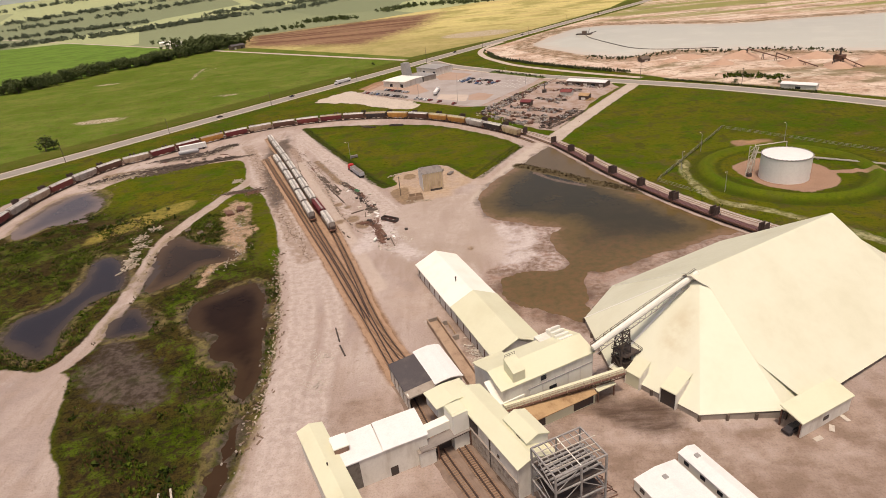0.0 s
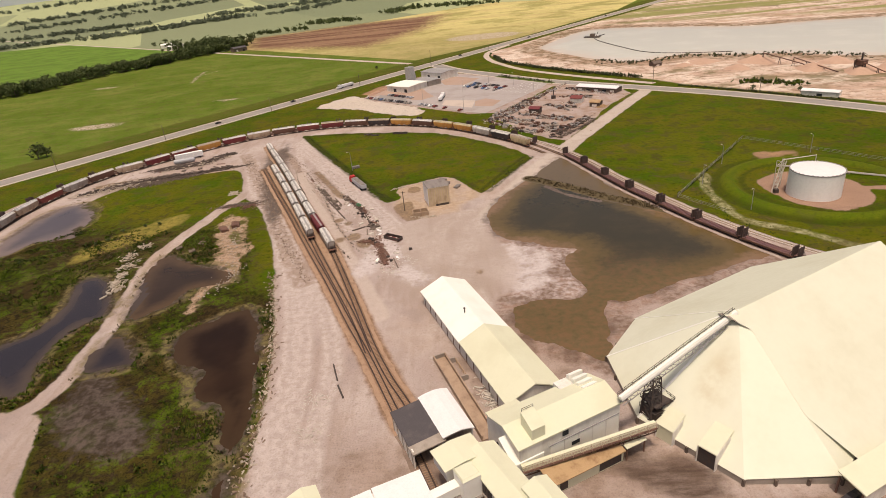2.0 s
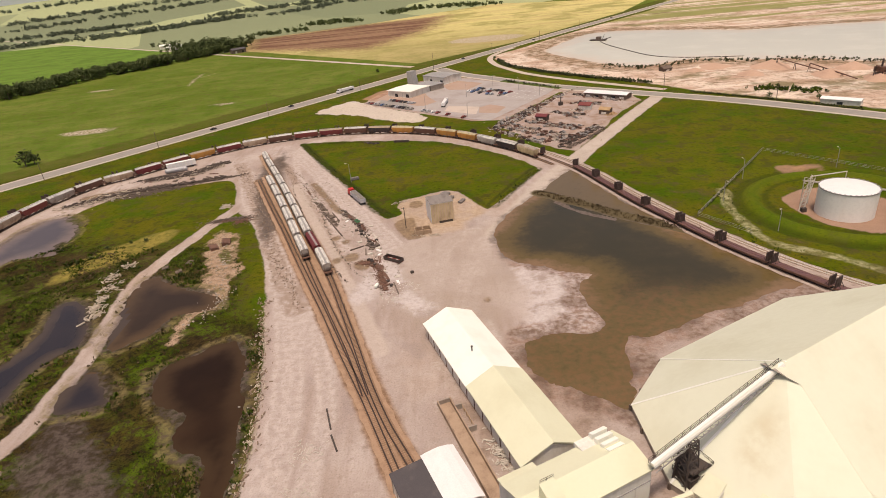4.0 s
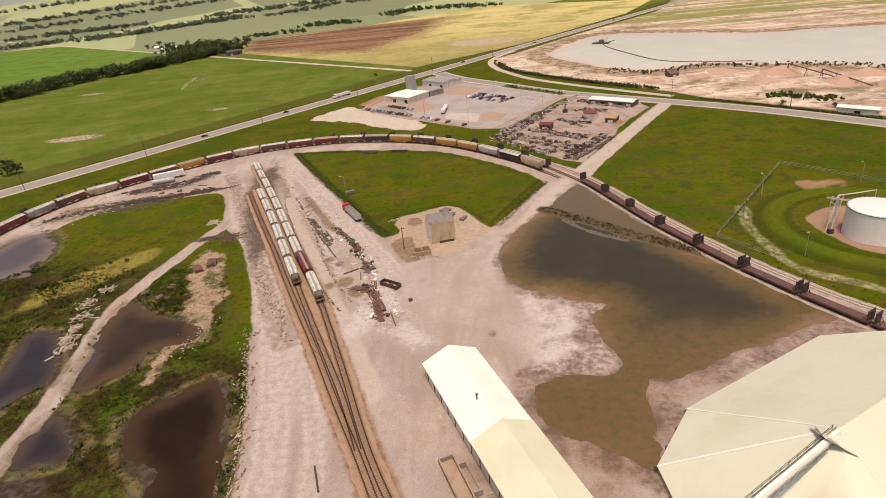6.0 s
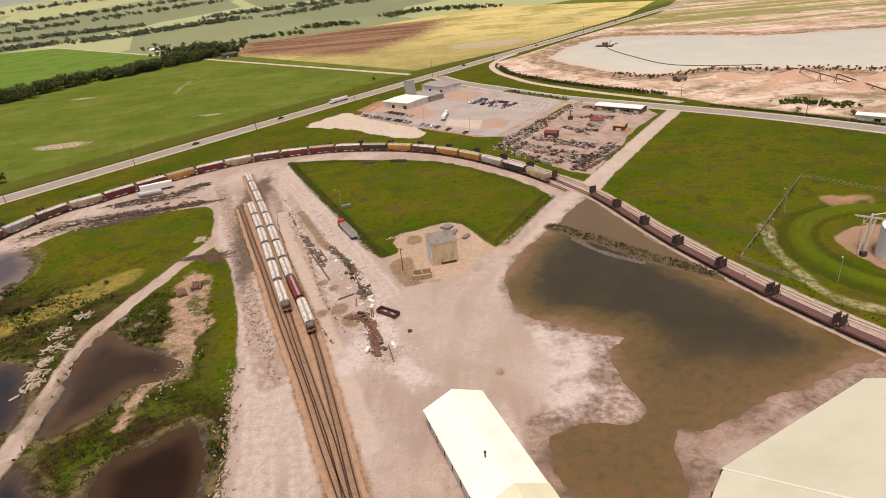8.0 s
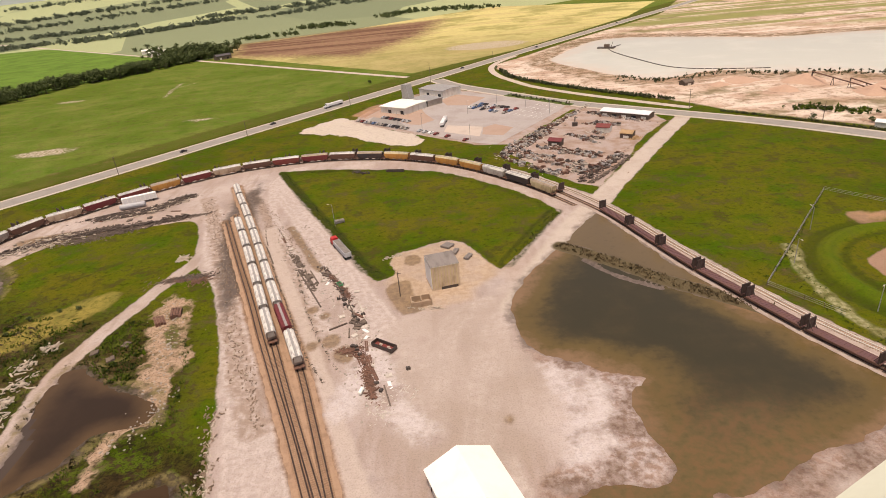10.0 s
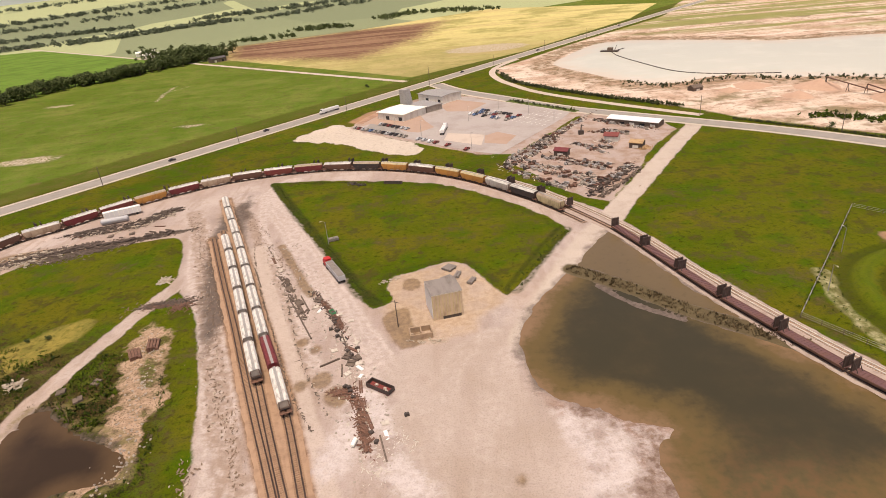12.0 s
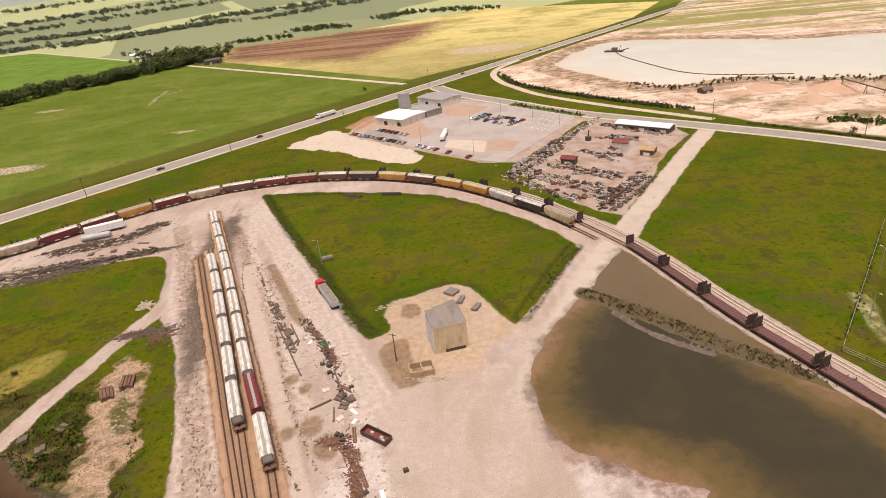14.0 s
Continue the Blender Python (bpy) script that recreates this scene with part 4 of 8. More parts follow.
def water(name, outline, z, step, material, label):
    lo, hi = outline.min(0) - 11, outline.max(0) + 11
    xs, ys = np.arange(lo[0], hi[0], step), np.arange(lo[1], hi[1], step)
    gx_, gy_ = np.meshgrid(xs, ys)
    d = inside(gx_, gy_, outline)
    b, idx, depth = buf(), {}, []

    def vert(i, j):
        if (i, j) not in idx:
            idx[i, j] = len(b[0])
            b[0].append((xs[j], ys[i], z))
            depth.append(float(d[i, j]))
        return idx[i, j]

    for i in range(len(ys) - 1):
        for j in range(len(xs) - 1):
            if d[i:i + 2, j:j + 2].max() > -7.5 - step:
                b[1].append((vert(i, j), vert(i, j + 1), vert(i + 1, j + 1), vert(i + 1, j)))
    ob = solid(name, b, material, label, "water", kind="structure")
    ob.data.attributes.new("depth", "FLOAT", "POINT").data.foreach_set("value", depth)
    return ob


for level, (key, outline) in enumerate(PONDS.items()):
    if key == "east_pond":
        pool = water("water", outline, -0.15, 2.5, MUDDY, "broad shallow brown storm pond beside the railway")
        wx, wy = (np.array([v.co[k] for v in pool.data.vertices]) for k in (0, 1))
        pool.data.attributes.new("silt", "FLOAT", "POINT").data.foreach_set("value", np.clip((206 - wy) / 40, 0, 1) * np.clip((85 - wx) / 20, 0, 1) * 0.9)
        pool.data.attributes.new("north", "FLOAT", "POINT").data.foreach_set("value", np.clip((wx - 40) * 0.735 + (wy - 278) * 0.678, -30, 30))
    else:
        water("water", outline, -0.15 - 0.005 * level, 2.0, GREYW if key == "track_pool" else MIDW if key == "pond_b" else DARKW if key in ("pond_a", "pond_c") else BROWNW, "dark still pool among wetland grass")
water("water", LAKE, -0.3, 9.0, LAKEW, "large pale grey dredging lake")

# ---- roads ----
HW = np.array([(-900, highway_y(-900)), (2600, highway_y(2600))])
strip("highway_shoulder", HW, 17.5, 0.10, SHOULDER, "pale gravel highway shoulder", "road")
strip("highway", HW, 12.5, 0.16, ASPHALT, "straight grey asphalt two-lane highway", "road")
COUNTY = spline([(2, 640), (20, 600), (50, 557), (86, 507), (121, 471), (152, 441), (183, 410), (210, 378), (245, 330), (300, 240)], 4)
strip("county_shoulder", COUNTY, 15.0, 0.07, SHOULDER, "pale gravel shoulder of the county road", "road")
strip("county_road", COUNTY, 10.0, 0.12, ASPHALT, "narrow grey county road beside the green field", "road")
strip("side_road", np.array([(-25, 668), (-1500, 2143)]), 7.0, 0.12, GRAVEL, "pale straight gravel farm road", "road")
strip("quarry_road", spline([(90, 741), (66, 706), (56, 672), (58, 634), (66, 604), (80, 566), (108, 522), (143, 476), (160, 455)], 4), 6.0, 0.10, GRAVEL, "pale gravel road in front of the hedge", "road")

# ---- railway ----
INNER = spline([(-206, 240), (-207.5, 273), (-206.5, 299), (-200, 325), (-189, 346.5), (-178, 356), (-168, 366), (-157.5, 376), (-146, 386), (-133.5, 394.5), (-120.5, 402),
                (-107, 407), (-92, 410), (-76, 411.5), (-61.5, 411), (-46.4, 408), (-31.4, 403.5), (-17.4, 397), (-4, 388.5), (8.4, 378), (20.3, 365), (31, 351),
                (40, 338.4), (48, 324), (53, 314)], 2)
OUTER = spline([(-212, 240), (-213.5, 273), (-212.5, 300), (-205.5, 328), (-193, 351), (-171, 371), (-149, 392), (-122, 408), (-92, 416.5), (-61, 417.5), (-44, 414), (-28, 408.5),
                (-14, 401.5), (0, 392.5), (14, 381), (27, 367), (38, 352), (47, 337), (55, 321), (62.5, 304), (67, 289), (71.5, 272), (76.5, 254), (82.5, 237), (89, 219), (98, 199), (108, 180),
                (121, 160), (145, 130)], 2)
OUTER2 = spline([(30, 372), (42, 355.5), (53, 336), (61, 320), (68, 303), (73, 287), (78, 269), (83.5, 252), (89, 237), (96, 219), (106, 199), (118, 181), (135, 158), (160, 128)], 2)
TRACK_A = spline([(14, 58), (8, 71), (2, 84), (-5, 99), (-10.5, 114), (-16.5, 130), (-24, 150), (-31.7, 169), (-41, 193), (-50, 215), (-58.5, 236), (-68, 260), (-81.6, 293), (-97.3, 332)], 2)
TRACK_B = spline([(-24, 151.5), (-30, 170), (-36.5, 187), (-43.5, 205), (-50, 222), (-53, 230), (-56, 237.5), (-61.8, 252.8), (-70.9, 276.8), (-80.7, 302), (-92, 330), (-96, 340)], 2)
TRACK_C = spline([(18.5, 58), (12.5, 71), (6.5, 84), (-1, 101), (-7, 116), (-13, 130), (-18, 141), (-23.5, 156), (-30, 177), (-37, 199), (-43, 217), (-50.2, 235.6), (-56, 249.7), (-62.5, 266.5), (-71.8, 290.8), (-80.2, 312.5), (-88.6, 333.5), (-100.2, 362), (-107, 380)], 2)

TIE_MESH = buf()
box(TIE_MESH, -0.12, 0.12, -1.3, 1.3, -0.09, 0.09)
TIE_MESH = mesh_of("tie", TIE_MESH)
TIE_MESH.materials.append(TIE)


def rail_part(line, offset, parent, material, z=0.30):
    P, T = even(line, 1.5)
    N = np.stack([-T[:, 1], T[:, 0]], 1)
    b = buf()
    prof = ((-0.19, z), (-0.15, z + 0.16), (0.15, z + 0.16), (0.19, z))
    for p, n in zip(P, N):
        b[0].extend([(p[0] + n[0] * (offset + s), p[1] + n[1] * (offset + s), h) for s, h in prof])
    for i in range(len(P) - 1):
        b[1].extend([(4 * i + j, 4 * i + j + 1, 4 * i + j + 5, 4 * i + j + 4) for j in range(3)])
    part("rail", b, material, parent)


TRACKS = []


def track(line, ballast, width, label, single, lift=0.20):
    """A railway track: ballast, two rails; the ties inside the given stretch of y are laid later, one by one."""
    t = thing("railway_track", Matrix(), label, "railway track", kind="structure")
    P, T = even(line, 2.0)
    N = np.stack([-T[:, 1], T[:, 0]], 1)
    b = buf()
    prof = ((-width / 2 - 0.9, -0.02), (-width / 2, lift), (width / 2, lift), (width / 2 + 0.9, -0.02))
    for i, (p, n) in enumerate(zip(P, N)):
        k = 1 + 0.12 * math.sin(i * 1.7) * math.sin(i * 0.63)
        b[0].extend([(p[0] + n[0] * s * k, p[1] + n[1] * s * k, h) for s, h in prof])
    for i in range(len(P) - 1):
        b[1].extend([(4 * i + j, 4 * i + j + 1, 4 * i + j + 5, 4 * i + j + 4) for j in range(3)])
    faces = [f for f in b[1] if b[0][f[0]][1] >= 119 or ballast is not BALLAST]
    if len(faces) < len(b[1]):
        part("plant_bed", (b[0], [f for f in b[1] if b[0][f[0]][1] < 119]), PLANTBED, t, "dark salt-stained track bed inside the plant")
    part("ballast", (b[0], faces), ballast, t)
    # the bright track's rails get a pale colour as a painted sun glint
    for s in (-0.72, 0.72):
        rail_part(line, s, t, PALE if "bright" in label else RAIL)
    TRACKS.append((t, line, single))
    return t


track(TRACK_A, BALLAST, 3.4, "yard track with weathered ties on rusty ballast", (100, 235))
track(TRACK_B, BALLAST, 3.4, "yard track joining its neighbour at a switch", (100, 235), 0.17)
track(TRACK_C, BALLAST, 3.4, "yard track leading into the loading shed", (100, 225), 0.14)
track(INNER, GREYBALLAST, 3.2, "long curved siding on pale ballast", (300, 330))
track(OUTER, GREYBALLAST, 3.2, "curved outer track along the pond embankment", (190, 300))
track(OUTER2, GREYBALLAST, 3.2, "empty outer track with rails coloured bright for sunlight", (190, 300))


def wheel_mesh():
    b = buf()
    tube(b, (0, -0.07, 0), (0, 0.07, 0), 0.42, 14)
    tube(b, (0, -0.11, 0), (0, 0.11, 0), 0.14, 8)
    return mesh_of("wheel", b)


WHEEL = wheel_mesh()
WHEEL.materials.append(IRON)


def bogie(parent, x):
    b = buf()
    for s in (-1, 1):
        box(b, -1.35, 1.35, s * 0.98 - 0.08, s * 0.98 + 0.08, 0.42, 0.72)
        box(b, -0.45, 0.45, s * 0.98 - 0.12, s * 0.98 + 0.12, 0.30, 0.90)
    box(b, -0.3, 0.3, -1.1, 1.1, 0.55, 0.95)
    t = part("bogie", b, IRON, parent)
    t.location = (x, 0, 0)
    for wx in (-0.9, 0.9):
        for s in (-1, 1):
            w = part("wheel", WHEEL, IRON, t)
            w.location = (wx, s * 0.74, 0.44)


HOPPER_PROF = [(-1.18, 1.15), (1.18, 1.15), (1.40, 1.9), (1.45, 3.2), (1.38, 3.9), (0.98, 4.35), (-0.98, 4.35), (-1.38, 3.9), (-1.45, 3.2), (-1.40, 1.9)]


def hopper_car(colour, roof, length=15.6):
    """A covered hopper wagon, drawn along x, standing on the rail head."""
    c = thing("hopper_car", Matrix(), "", "railway wagon", "railway wagons")
    h = length / 2
    b = buf()
    extrude(b, HOPPER_PROF, -h + 1.3, h - 1.3)
    for s in (-1, 1):  # sloped ends
        v = [(s * (h - 1.3), y, z) for y, z in HOPPER_PROF] + [(s * (h - 0.45), y * 0.96, max(z, 2.6) - 0.06) for y, z in HOPPER_PROF]
        n = len(HOPPER_PROF)
        put(b, v, [tuple(range(n, 2 * n))] + [(i, (i + 1) % n, n + (i + 1) % n, n + i) for i in range(n)])
    for i in range(11):  # side posts
        x = -h + 1.6 + i * (length - 3.2) / 10
        for s in (-1, 1):
            box(b, x - 0.07, x + 0.07, s * 1.47 - 0.06, s * 1.47 + 0.06, 1.6, 3.6)
    part("body", b, PAINT[colour], c)
    b = buf()
    extrude(b, [(-1.42, 3.80), (-1.02, 4.37), (1.02, 4.37), (1.42, 3.80), (1.45, 3.88), (1.00, 4.42), (-1.00, 4.42), (-1.45, 3.88)], -h + 0.5, h - 0.5)
    for s in (-1, 1):
        for i in range(7):
            x = -h + 1.6 + i * (length - 3.2) / 7
            box(b, x, x + 1.2, s * 0.80 - 0.28, s * 0.80 + 0.28, 4.42, 4.52)
    part("roof", b, PAINT[roof], c, "pale weathered wagon roof")
    b = buf()
    box(b, -h + 0.3, h - 0.3, -0.34, 0.34, 4.52, 4.58)
    for i in range(9):
        x = -h + 0.9 + i * (length - 1.8) / 8
        box(b, x - 0.05, x + 0.05, -0.42, 0.42, 4.42, 4.53)
    part("roof_walkway", b, STEEL, c, "grey steel grating walkway")
    for x in (-length / 4.2, 0, length / 4.2):
        b = buf()
        w = length / 9.5
        put(b, [(x - w, -1.2, 1.3), (x + w, -1.2, 1.3), (x + w, 1.2, 1.3), (x - w, 1.2, 1.3), (x - 0.4, -0.5, 0.45), (x + 0.4, -0.5, 0.45), (x + 0.4, 0.5, 0.45), (x - 0.4, 0.5, 0.45)], BOXF)
        part("chute", b, PAINT[colour], c)
    for s in (-1, 1):
        b = buf()
        box(b, s * (h - 0.55) - 0.9, s * (h - 0.55) + 0.55, -1.5, 1.5, 0.95, 1.2)
        for y in (-1.3, 1.3):
            beam(b, (s * (h - 0.25), y, 1.1), (s * (h - 0.35), y * 0.8, 4.4), 0.09)
            for k in range(6):
                beam(b, (s * (h - 0.3), y, 1.4 + 0.5 * k), (s * (h - 0.3), y * 0.72, 1.4 + 0.5 * k), 0.05)
        box(b, s * (h + 0.2) - 0.45, s * (h + 0.2) + 0.45, -0.15, 0.15, 0.75, 1.05)
        part("end_frame", b, RUST, c)
    b = buf()
    box(b, -h + 0.2, h - 0.2, -0.25, 0.25, 0.85, 1.2)
    part("sill", b, IRON, c)
    for s in (-1, 1):
        bogie(c, s * (h - 1.9))
    return c


BULKHEAD = worn("bulkhead_steel", (0.070, 0.040, 0.034), (0.030, 0.020, 0.018), 0.75, scale=0.9, amount=0.8)


def flat_car(bearers, label, length=18.2):
    """A bulkhead flat wagon."""
    c = thing("flat_car", Matrix(), label, "railway wagon", "bulkhead flat wagons")
    h = length / 2
    b = buf()
    box(b, -h, h, -1.4, 1.4, 1.0, 1.22)
    part("deck", b, PAINT["deck"], c)
    b = buf()
    for s in (-1, 1):
        box(b, -h, h, s * 1.42 - 0.08, s * 1.42 + 0.08, 0.72, 1.3)
    box(b, -h, h, -0.3, 0.3, 0.62, 1.0)
    part("side_sill", b, RUST, c)
    for i in range(17):
        b = buf()
        x = -h + 1.4 + i * (length - 2.8) / 16
        box(b, x - 0.13, x + 0.13, -1.35, 1.35, 1.22, 1.36)
        part("bearer", b, bearers, c)
    for s in (-1, 1):
        b = buf()
        box(b, s * (h - 0.35) - 0.14, s * (h - 0.35) + 0.14, -1.5, 1.5, 1.22, 4.3)
        wall = part("bulkhead", b, BULKHEAD, c)
        for y in (-1.36, 0, 1.36):
            b = buf()
            box(b, s * (h - 0.35) - 0.2, s * (h - 0.35) + 0.2, y - 0.1, y + 0.1, 1.22, 4.4)
            part("post", b, IRON, wall)
        for y in (-0.9, 0.9):
            b = buf()
            beam(b, (s * (h - 0.3), y, 3.6), (s * (h - 1.6), y, 1.25), 0.14)
            part("brace", b, IRON, wall)
        b = buf()
        box(b, s * (h + 0.2) - 0.45, s * (h + 0.2) + 0.45, -0.15, 0.15, 0.7, 1.0)
        part("coupler", b, IRON, c)
        bogie(c, s * (h - 2.2))
    return c


def on_line(line, s, z=0.44):
    """The pose on a line, s metres from its start."""
    d = np.r_[0, np.cumsum(np.linalg.norm(np.diff(line, axis=0), axis=1))]
    p, a, c = (np.array([np.interp(v, d, line[:, k]) for k in (0, 1)]) for v in (s, s - 5.2, s + 5.2))
    return pose(p[0], p[1], z, 0, 0, math.degrees(math.atan2(*(c - a)[::-1])))


def near_s(line, x, y):
    d = np.r_[0, np.cumsum(np.linalg.norm(np.diff(line, axis=0), axis=1))]
    return d[np.argmin(np.hypot(line[:, 0] - x, line[:, 1] - y))]


COLOUR_WORDS = {"white": "shade-greyed white", "maroon": "dark maroon", "cream": "rust-streaked cream", "black": "black", "grey": "weathered grey", "orange": "faded orange",
                "brown": "dark brown", "tan": "rust-stained tan", "red": "dull red"}
PROTO = {}


def place_hopper(colour, roof, m, where):
    if (colour, roof) not in PROTO:
        PROTO[colour, roof] = hopper_car(colour, roof)
        c = PROTO[colour, roof]
        c.matrix_world = m
    else:
        c = copy_thing(PROTO[colour, roof], m)
    tagged(c, f"{COLOUR_WORDS[colour]} covered hopper wagon {where}")


s0 = near_s(TRACK_B, -52.5, 231) + 8.2
for i in range(6):
    place_hopper("white", "roofwhite", on_line(TRACK_B, s0 + i * 17.1), "standing on a yard track")
s0 = near_s(TRACK_C, -43.2, 217) + 7.8
for i in range(10):
    place_hopper("maroon" if i == 1 else "white", "maroon" if i == 1 else "roofwhite", on_line(TRACK_C, s0 + i * 16.7), "standing on a yard track")
TRAIN = ["cream", "black", "grey", "orange", "orange", "brown", "orange", "black", "brown", "maroon", "red", "brown", "tan", "maroon", "orange", "red", "maroon", "tan", "brown", "white", "red", "tan", "white", "maroon", "white"]
PALEROOF = {k: "tan" if k in (0, 7, 9, 14) else "cream" if TRAIN[k] == "orange" else "roofwhite" for k in range(len(TRAIN))}
s0 = near_s(INNER, 47, 325.5) - 8
for i, colour in enumerate(TRAIN):
    s = s0 - i * 16.15
    if s > 6:
        place_hopper(colour, PALEROOF.get(i, colour), on_line(INNER, s), "in a long train on the curve")
flat = flat_car(PAINT["deck"], "empty rusty bulkhead flat wagon with a purple-brown deck")
s0 = near_s(OUTER, 63, 305.5) + 9
flat.matrix_world = on_line(OUTER, s0)
for i in range(1, 9):
    copy_thing(flat, on_line(OUTER, s0 + i * 19.2))
s0 = near_s(OUTER, 51.5, 328.5) - 9.5
flat = flat_car(PALE, "empty bulkhead flat wagon with pale cross bearers")
flat.matrix_world = on_line(OUTER, s0)
for i in range(1, 22):
    if s0 - i * 19.5 > 8:
        copy_thing(flat, on_line(OUTER, s0 - i * 19.5))

# ---- the plant ----


def window_part(parent, x0, x1, y0, y1, z0, z1, name="window", material=GLASS):
    b = buf()
    box(b, x0, x1, y0, y1, z0, z1)
    return part(name, b, material, parent)


def long_shed():
    s = thing("storage_shed", pose(-2.6, 177.6, 0, 0, 0, -70.2), "long low cream metal storage shed with a pitched roof", "shed")
    b = buf()
    gable_walls(b, 0.3, 57, -6.8, 6.8, 4.0, 7.0)
    part("wall", b, WALL, s)
    b = buf()
    gable(b, 0, 30, -7, 7, 4.1, 7.2)
    part("roof", b, WHITE, s, "pale sun-bleached metal roof")
    b = buf()
    gable(b, 30.5, 57, -7, 7, 4.35, 7.6, 0.3)
    part("roof", b, CREAM, s, "cream metal roof of the raised half")
    b = buf()
    tube(b, (21, -1.6, 6.2), (21, -1.6, 8.0), 0.16, 8)
    tube(b, (21, -1.6, 8.0), (21, -1.6, 8.2), 0.3, 8)
    part("vent_pipe", b, IRON, s)
    for i in range(13):
        x = 2 + i * 4.5
        b = buf()
        box(b, x - 0.1, x + 0.1, -6.95, -6.8, 0, 4.0)
        part("wall_post", b, RUST, s)
    # dark panel drawn for the shade of the open end
    b = buf()
    box(b, 0.08, 0.3, -2.2, 2.2, 0, 3.6)
    part("door", b, IRON, s, "dark panel standing for the shaded open end door")
    return s


long_shed()


def mill():
    m = thing("mill_building", pose(10.9, 102.1, 0, 0, 0, 25.4), "tall cream and white metal salt mill with a pitched roof", "mill building")
    b = buf()
    gable_walls(b, 0.4, 25, 1.8, 12.6, 8.4, 10.0)
    part("wall", b, WALL, m)
    b = buf()
    gable(b, 0.2, 25.2, 1.8, 12.6, 8.5, 10.2, 0.3, 0.3)
    part("roof", b, CREAM, m)
    b = buf()
    put(b, [(0.2, 12.4, 8.3), (8.0, 12.4, 8.3), (8.0, 14.6, 7.9), (0.2, 14.6, 7.9), (0.2, 12.4, 8.6), (8.0, 12.4, 8.6), (8.0, 14.6, 8.2), (0.2, 14.6, 8.2)], BOXF)
    part("rear_eave", b, CREAM, m)
    b = buf()
    box(b, 0.5, 7.8, 12.6, 14.4, 0, 8.0)
    part("rear_wall", b, WALL, m)
    for i in range(5):
        b = buf()
        x = 7.5 + i * 3.5
        box(b, x, x + 3.2, 1.7, 1.8, 0.4, 5.6)
        part("wall_panel", b, WHITE, m)
    b = buf()
    beam(b, (7.0, 1.72, 5.9), (24.9, 1.72, 5.9), 0.16)
    part("wall_trim", b, STEEL, m)
    window_part(m, 10.4, 11.8, 1.66, 1.8, 6.9, 8.0)
    window_part(m, 12.6, 14.6, 1.62, 1.7, 3.4, 4.3)
    b = buf()
    put(b, [(3.5, 2.2, 0), (6.6, 2.2, 0), (6.6, 6.0, 0), (3.5, 6.0, 0), (3.5, 2.2, 11.4), (6.6, 2.2, 11.4), (6.6, 6.0, 13.2), (3.5, 6.0, 13.2)], BOXF)
    part("elevator_tower", b, CREAM, m, "boxy cream elevator tower with a slanted top")
    b = buf()
    for x in (3.7, 5.0, 6.4):
        beam(b, (x, 5.9, 13.2), (x, 5.9, 14.0), 0.07)
    for z in (0.4, 0.8):
        beam(b, (3.7, 5.9, 13.2 + z), (6.4, 5.9, 13.2 + z), 0.06)
    part("guard_rail", b, IRON, m)
    b = buf()
    put(b, [(-1.2, 1.6, 0), (5.8, 1.6, 0), (5.8, 7.0, 0), (-1.2, 7.0, 0), (-1.2, 1.6, 5.2), (5.8, 1.6, 5.2), (5.8, 7.0, 8.1), (-1.2, 7.0, 8.1)], BOXF)
    part("annex", b, WHITE, m, "white lean-to with a sloping roof")
    for i in range(4):
        b = buf()
        y = 7.4 + i * 1.6
        put(b, [(20.1, y, 8.4), (23.7, y, 8.4), (23.7, y + 1.1, 8.4), (20.1, y + 1.1, 8.4), (20.1, y, 10.7), (23.7, y, 10.7), (23.7, y + 1.1, 10.3), (20.1, y + 1.1, 10.3)], BOXF)
        part("roof_monitor", b, WHITE, m, "white stepped roof ventilator")
    b = buf()
    box(b, 16.8, 23.9, 8.6, 13.6, 0, 9.3)
    part("rear_bay", b, WALL, m)
    # solid dark panel in place of the shade inside the doorway
    b = buf()
    box(b, 0.2, 0.4, 7.6, 10.4, 0, 3.6)
    part("door", b, IRON, m, "dark panel standing for a shaded open doorway")
    return m


mill()


def walkway_rails(b, p, q, half, height=1.1, step=2.0):
    p, q = Vector(p), Vector(q)
    d = q - p
    side = d.cross(Vector((0, 0, 1))).normalized() * half
    n = max(2, int(d.length / step))
    for s in (-1, 1):
        for k in (0.55, 1.0):
            beam(b, p + side * s + Vector((0, 0, height * k)), q + side * s + Vector((0, 0, height * k)), 0.07)
        for i in range(n + 1):
            e = p + d * (i / n) + side * s
            beam(b, e, e + Vector((0, 0, height)), 0.07)


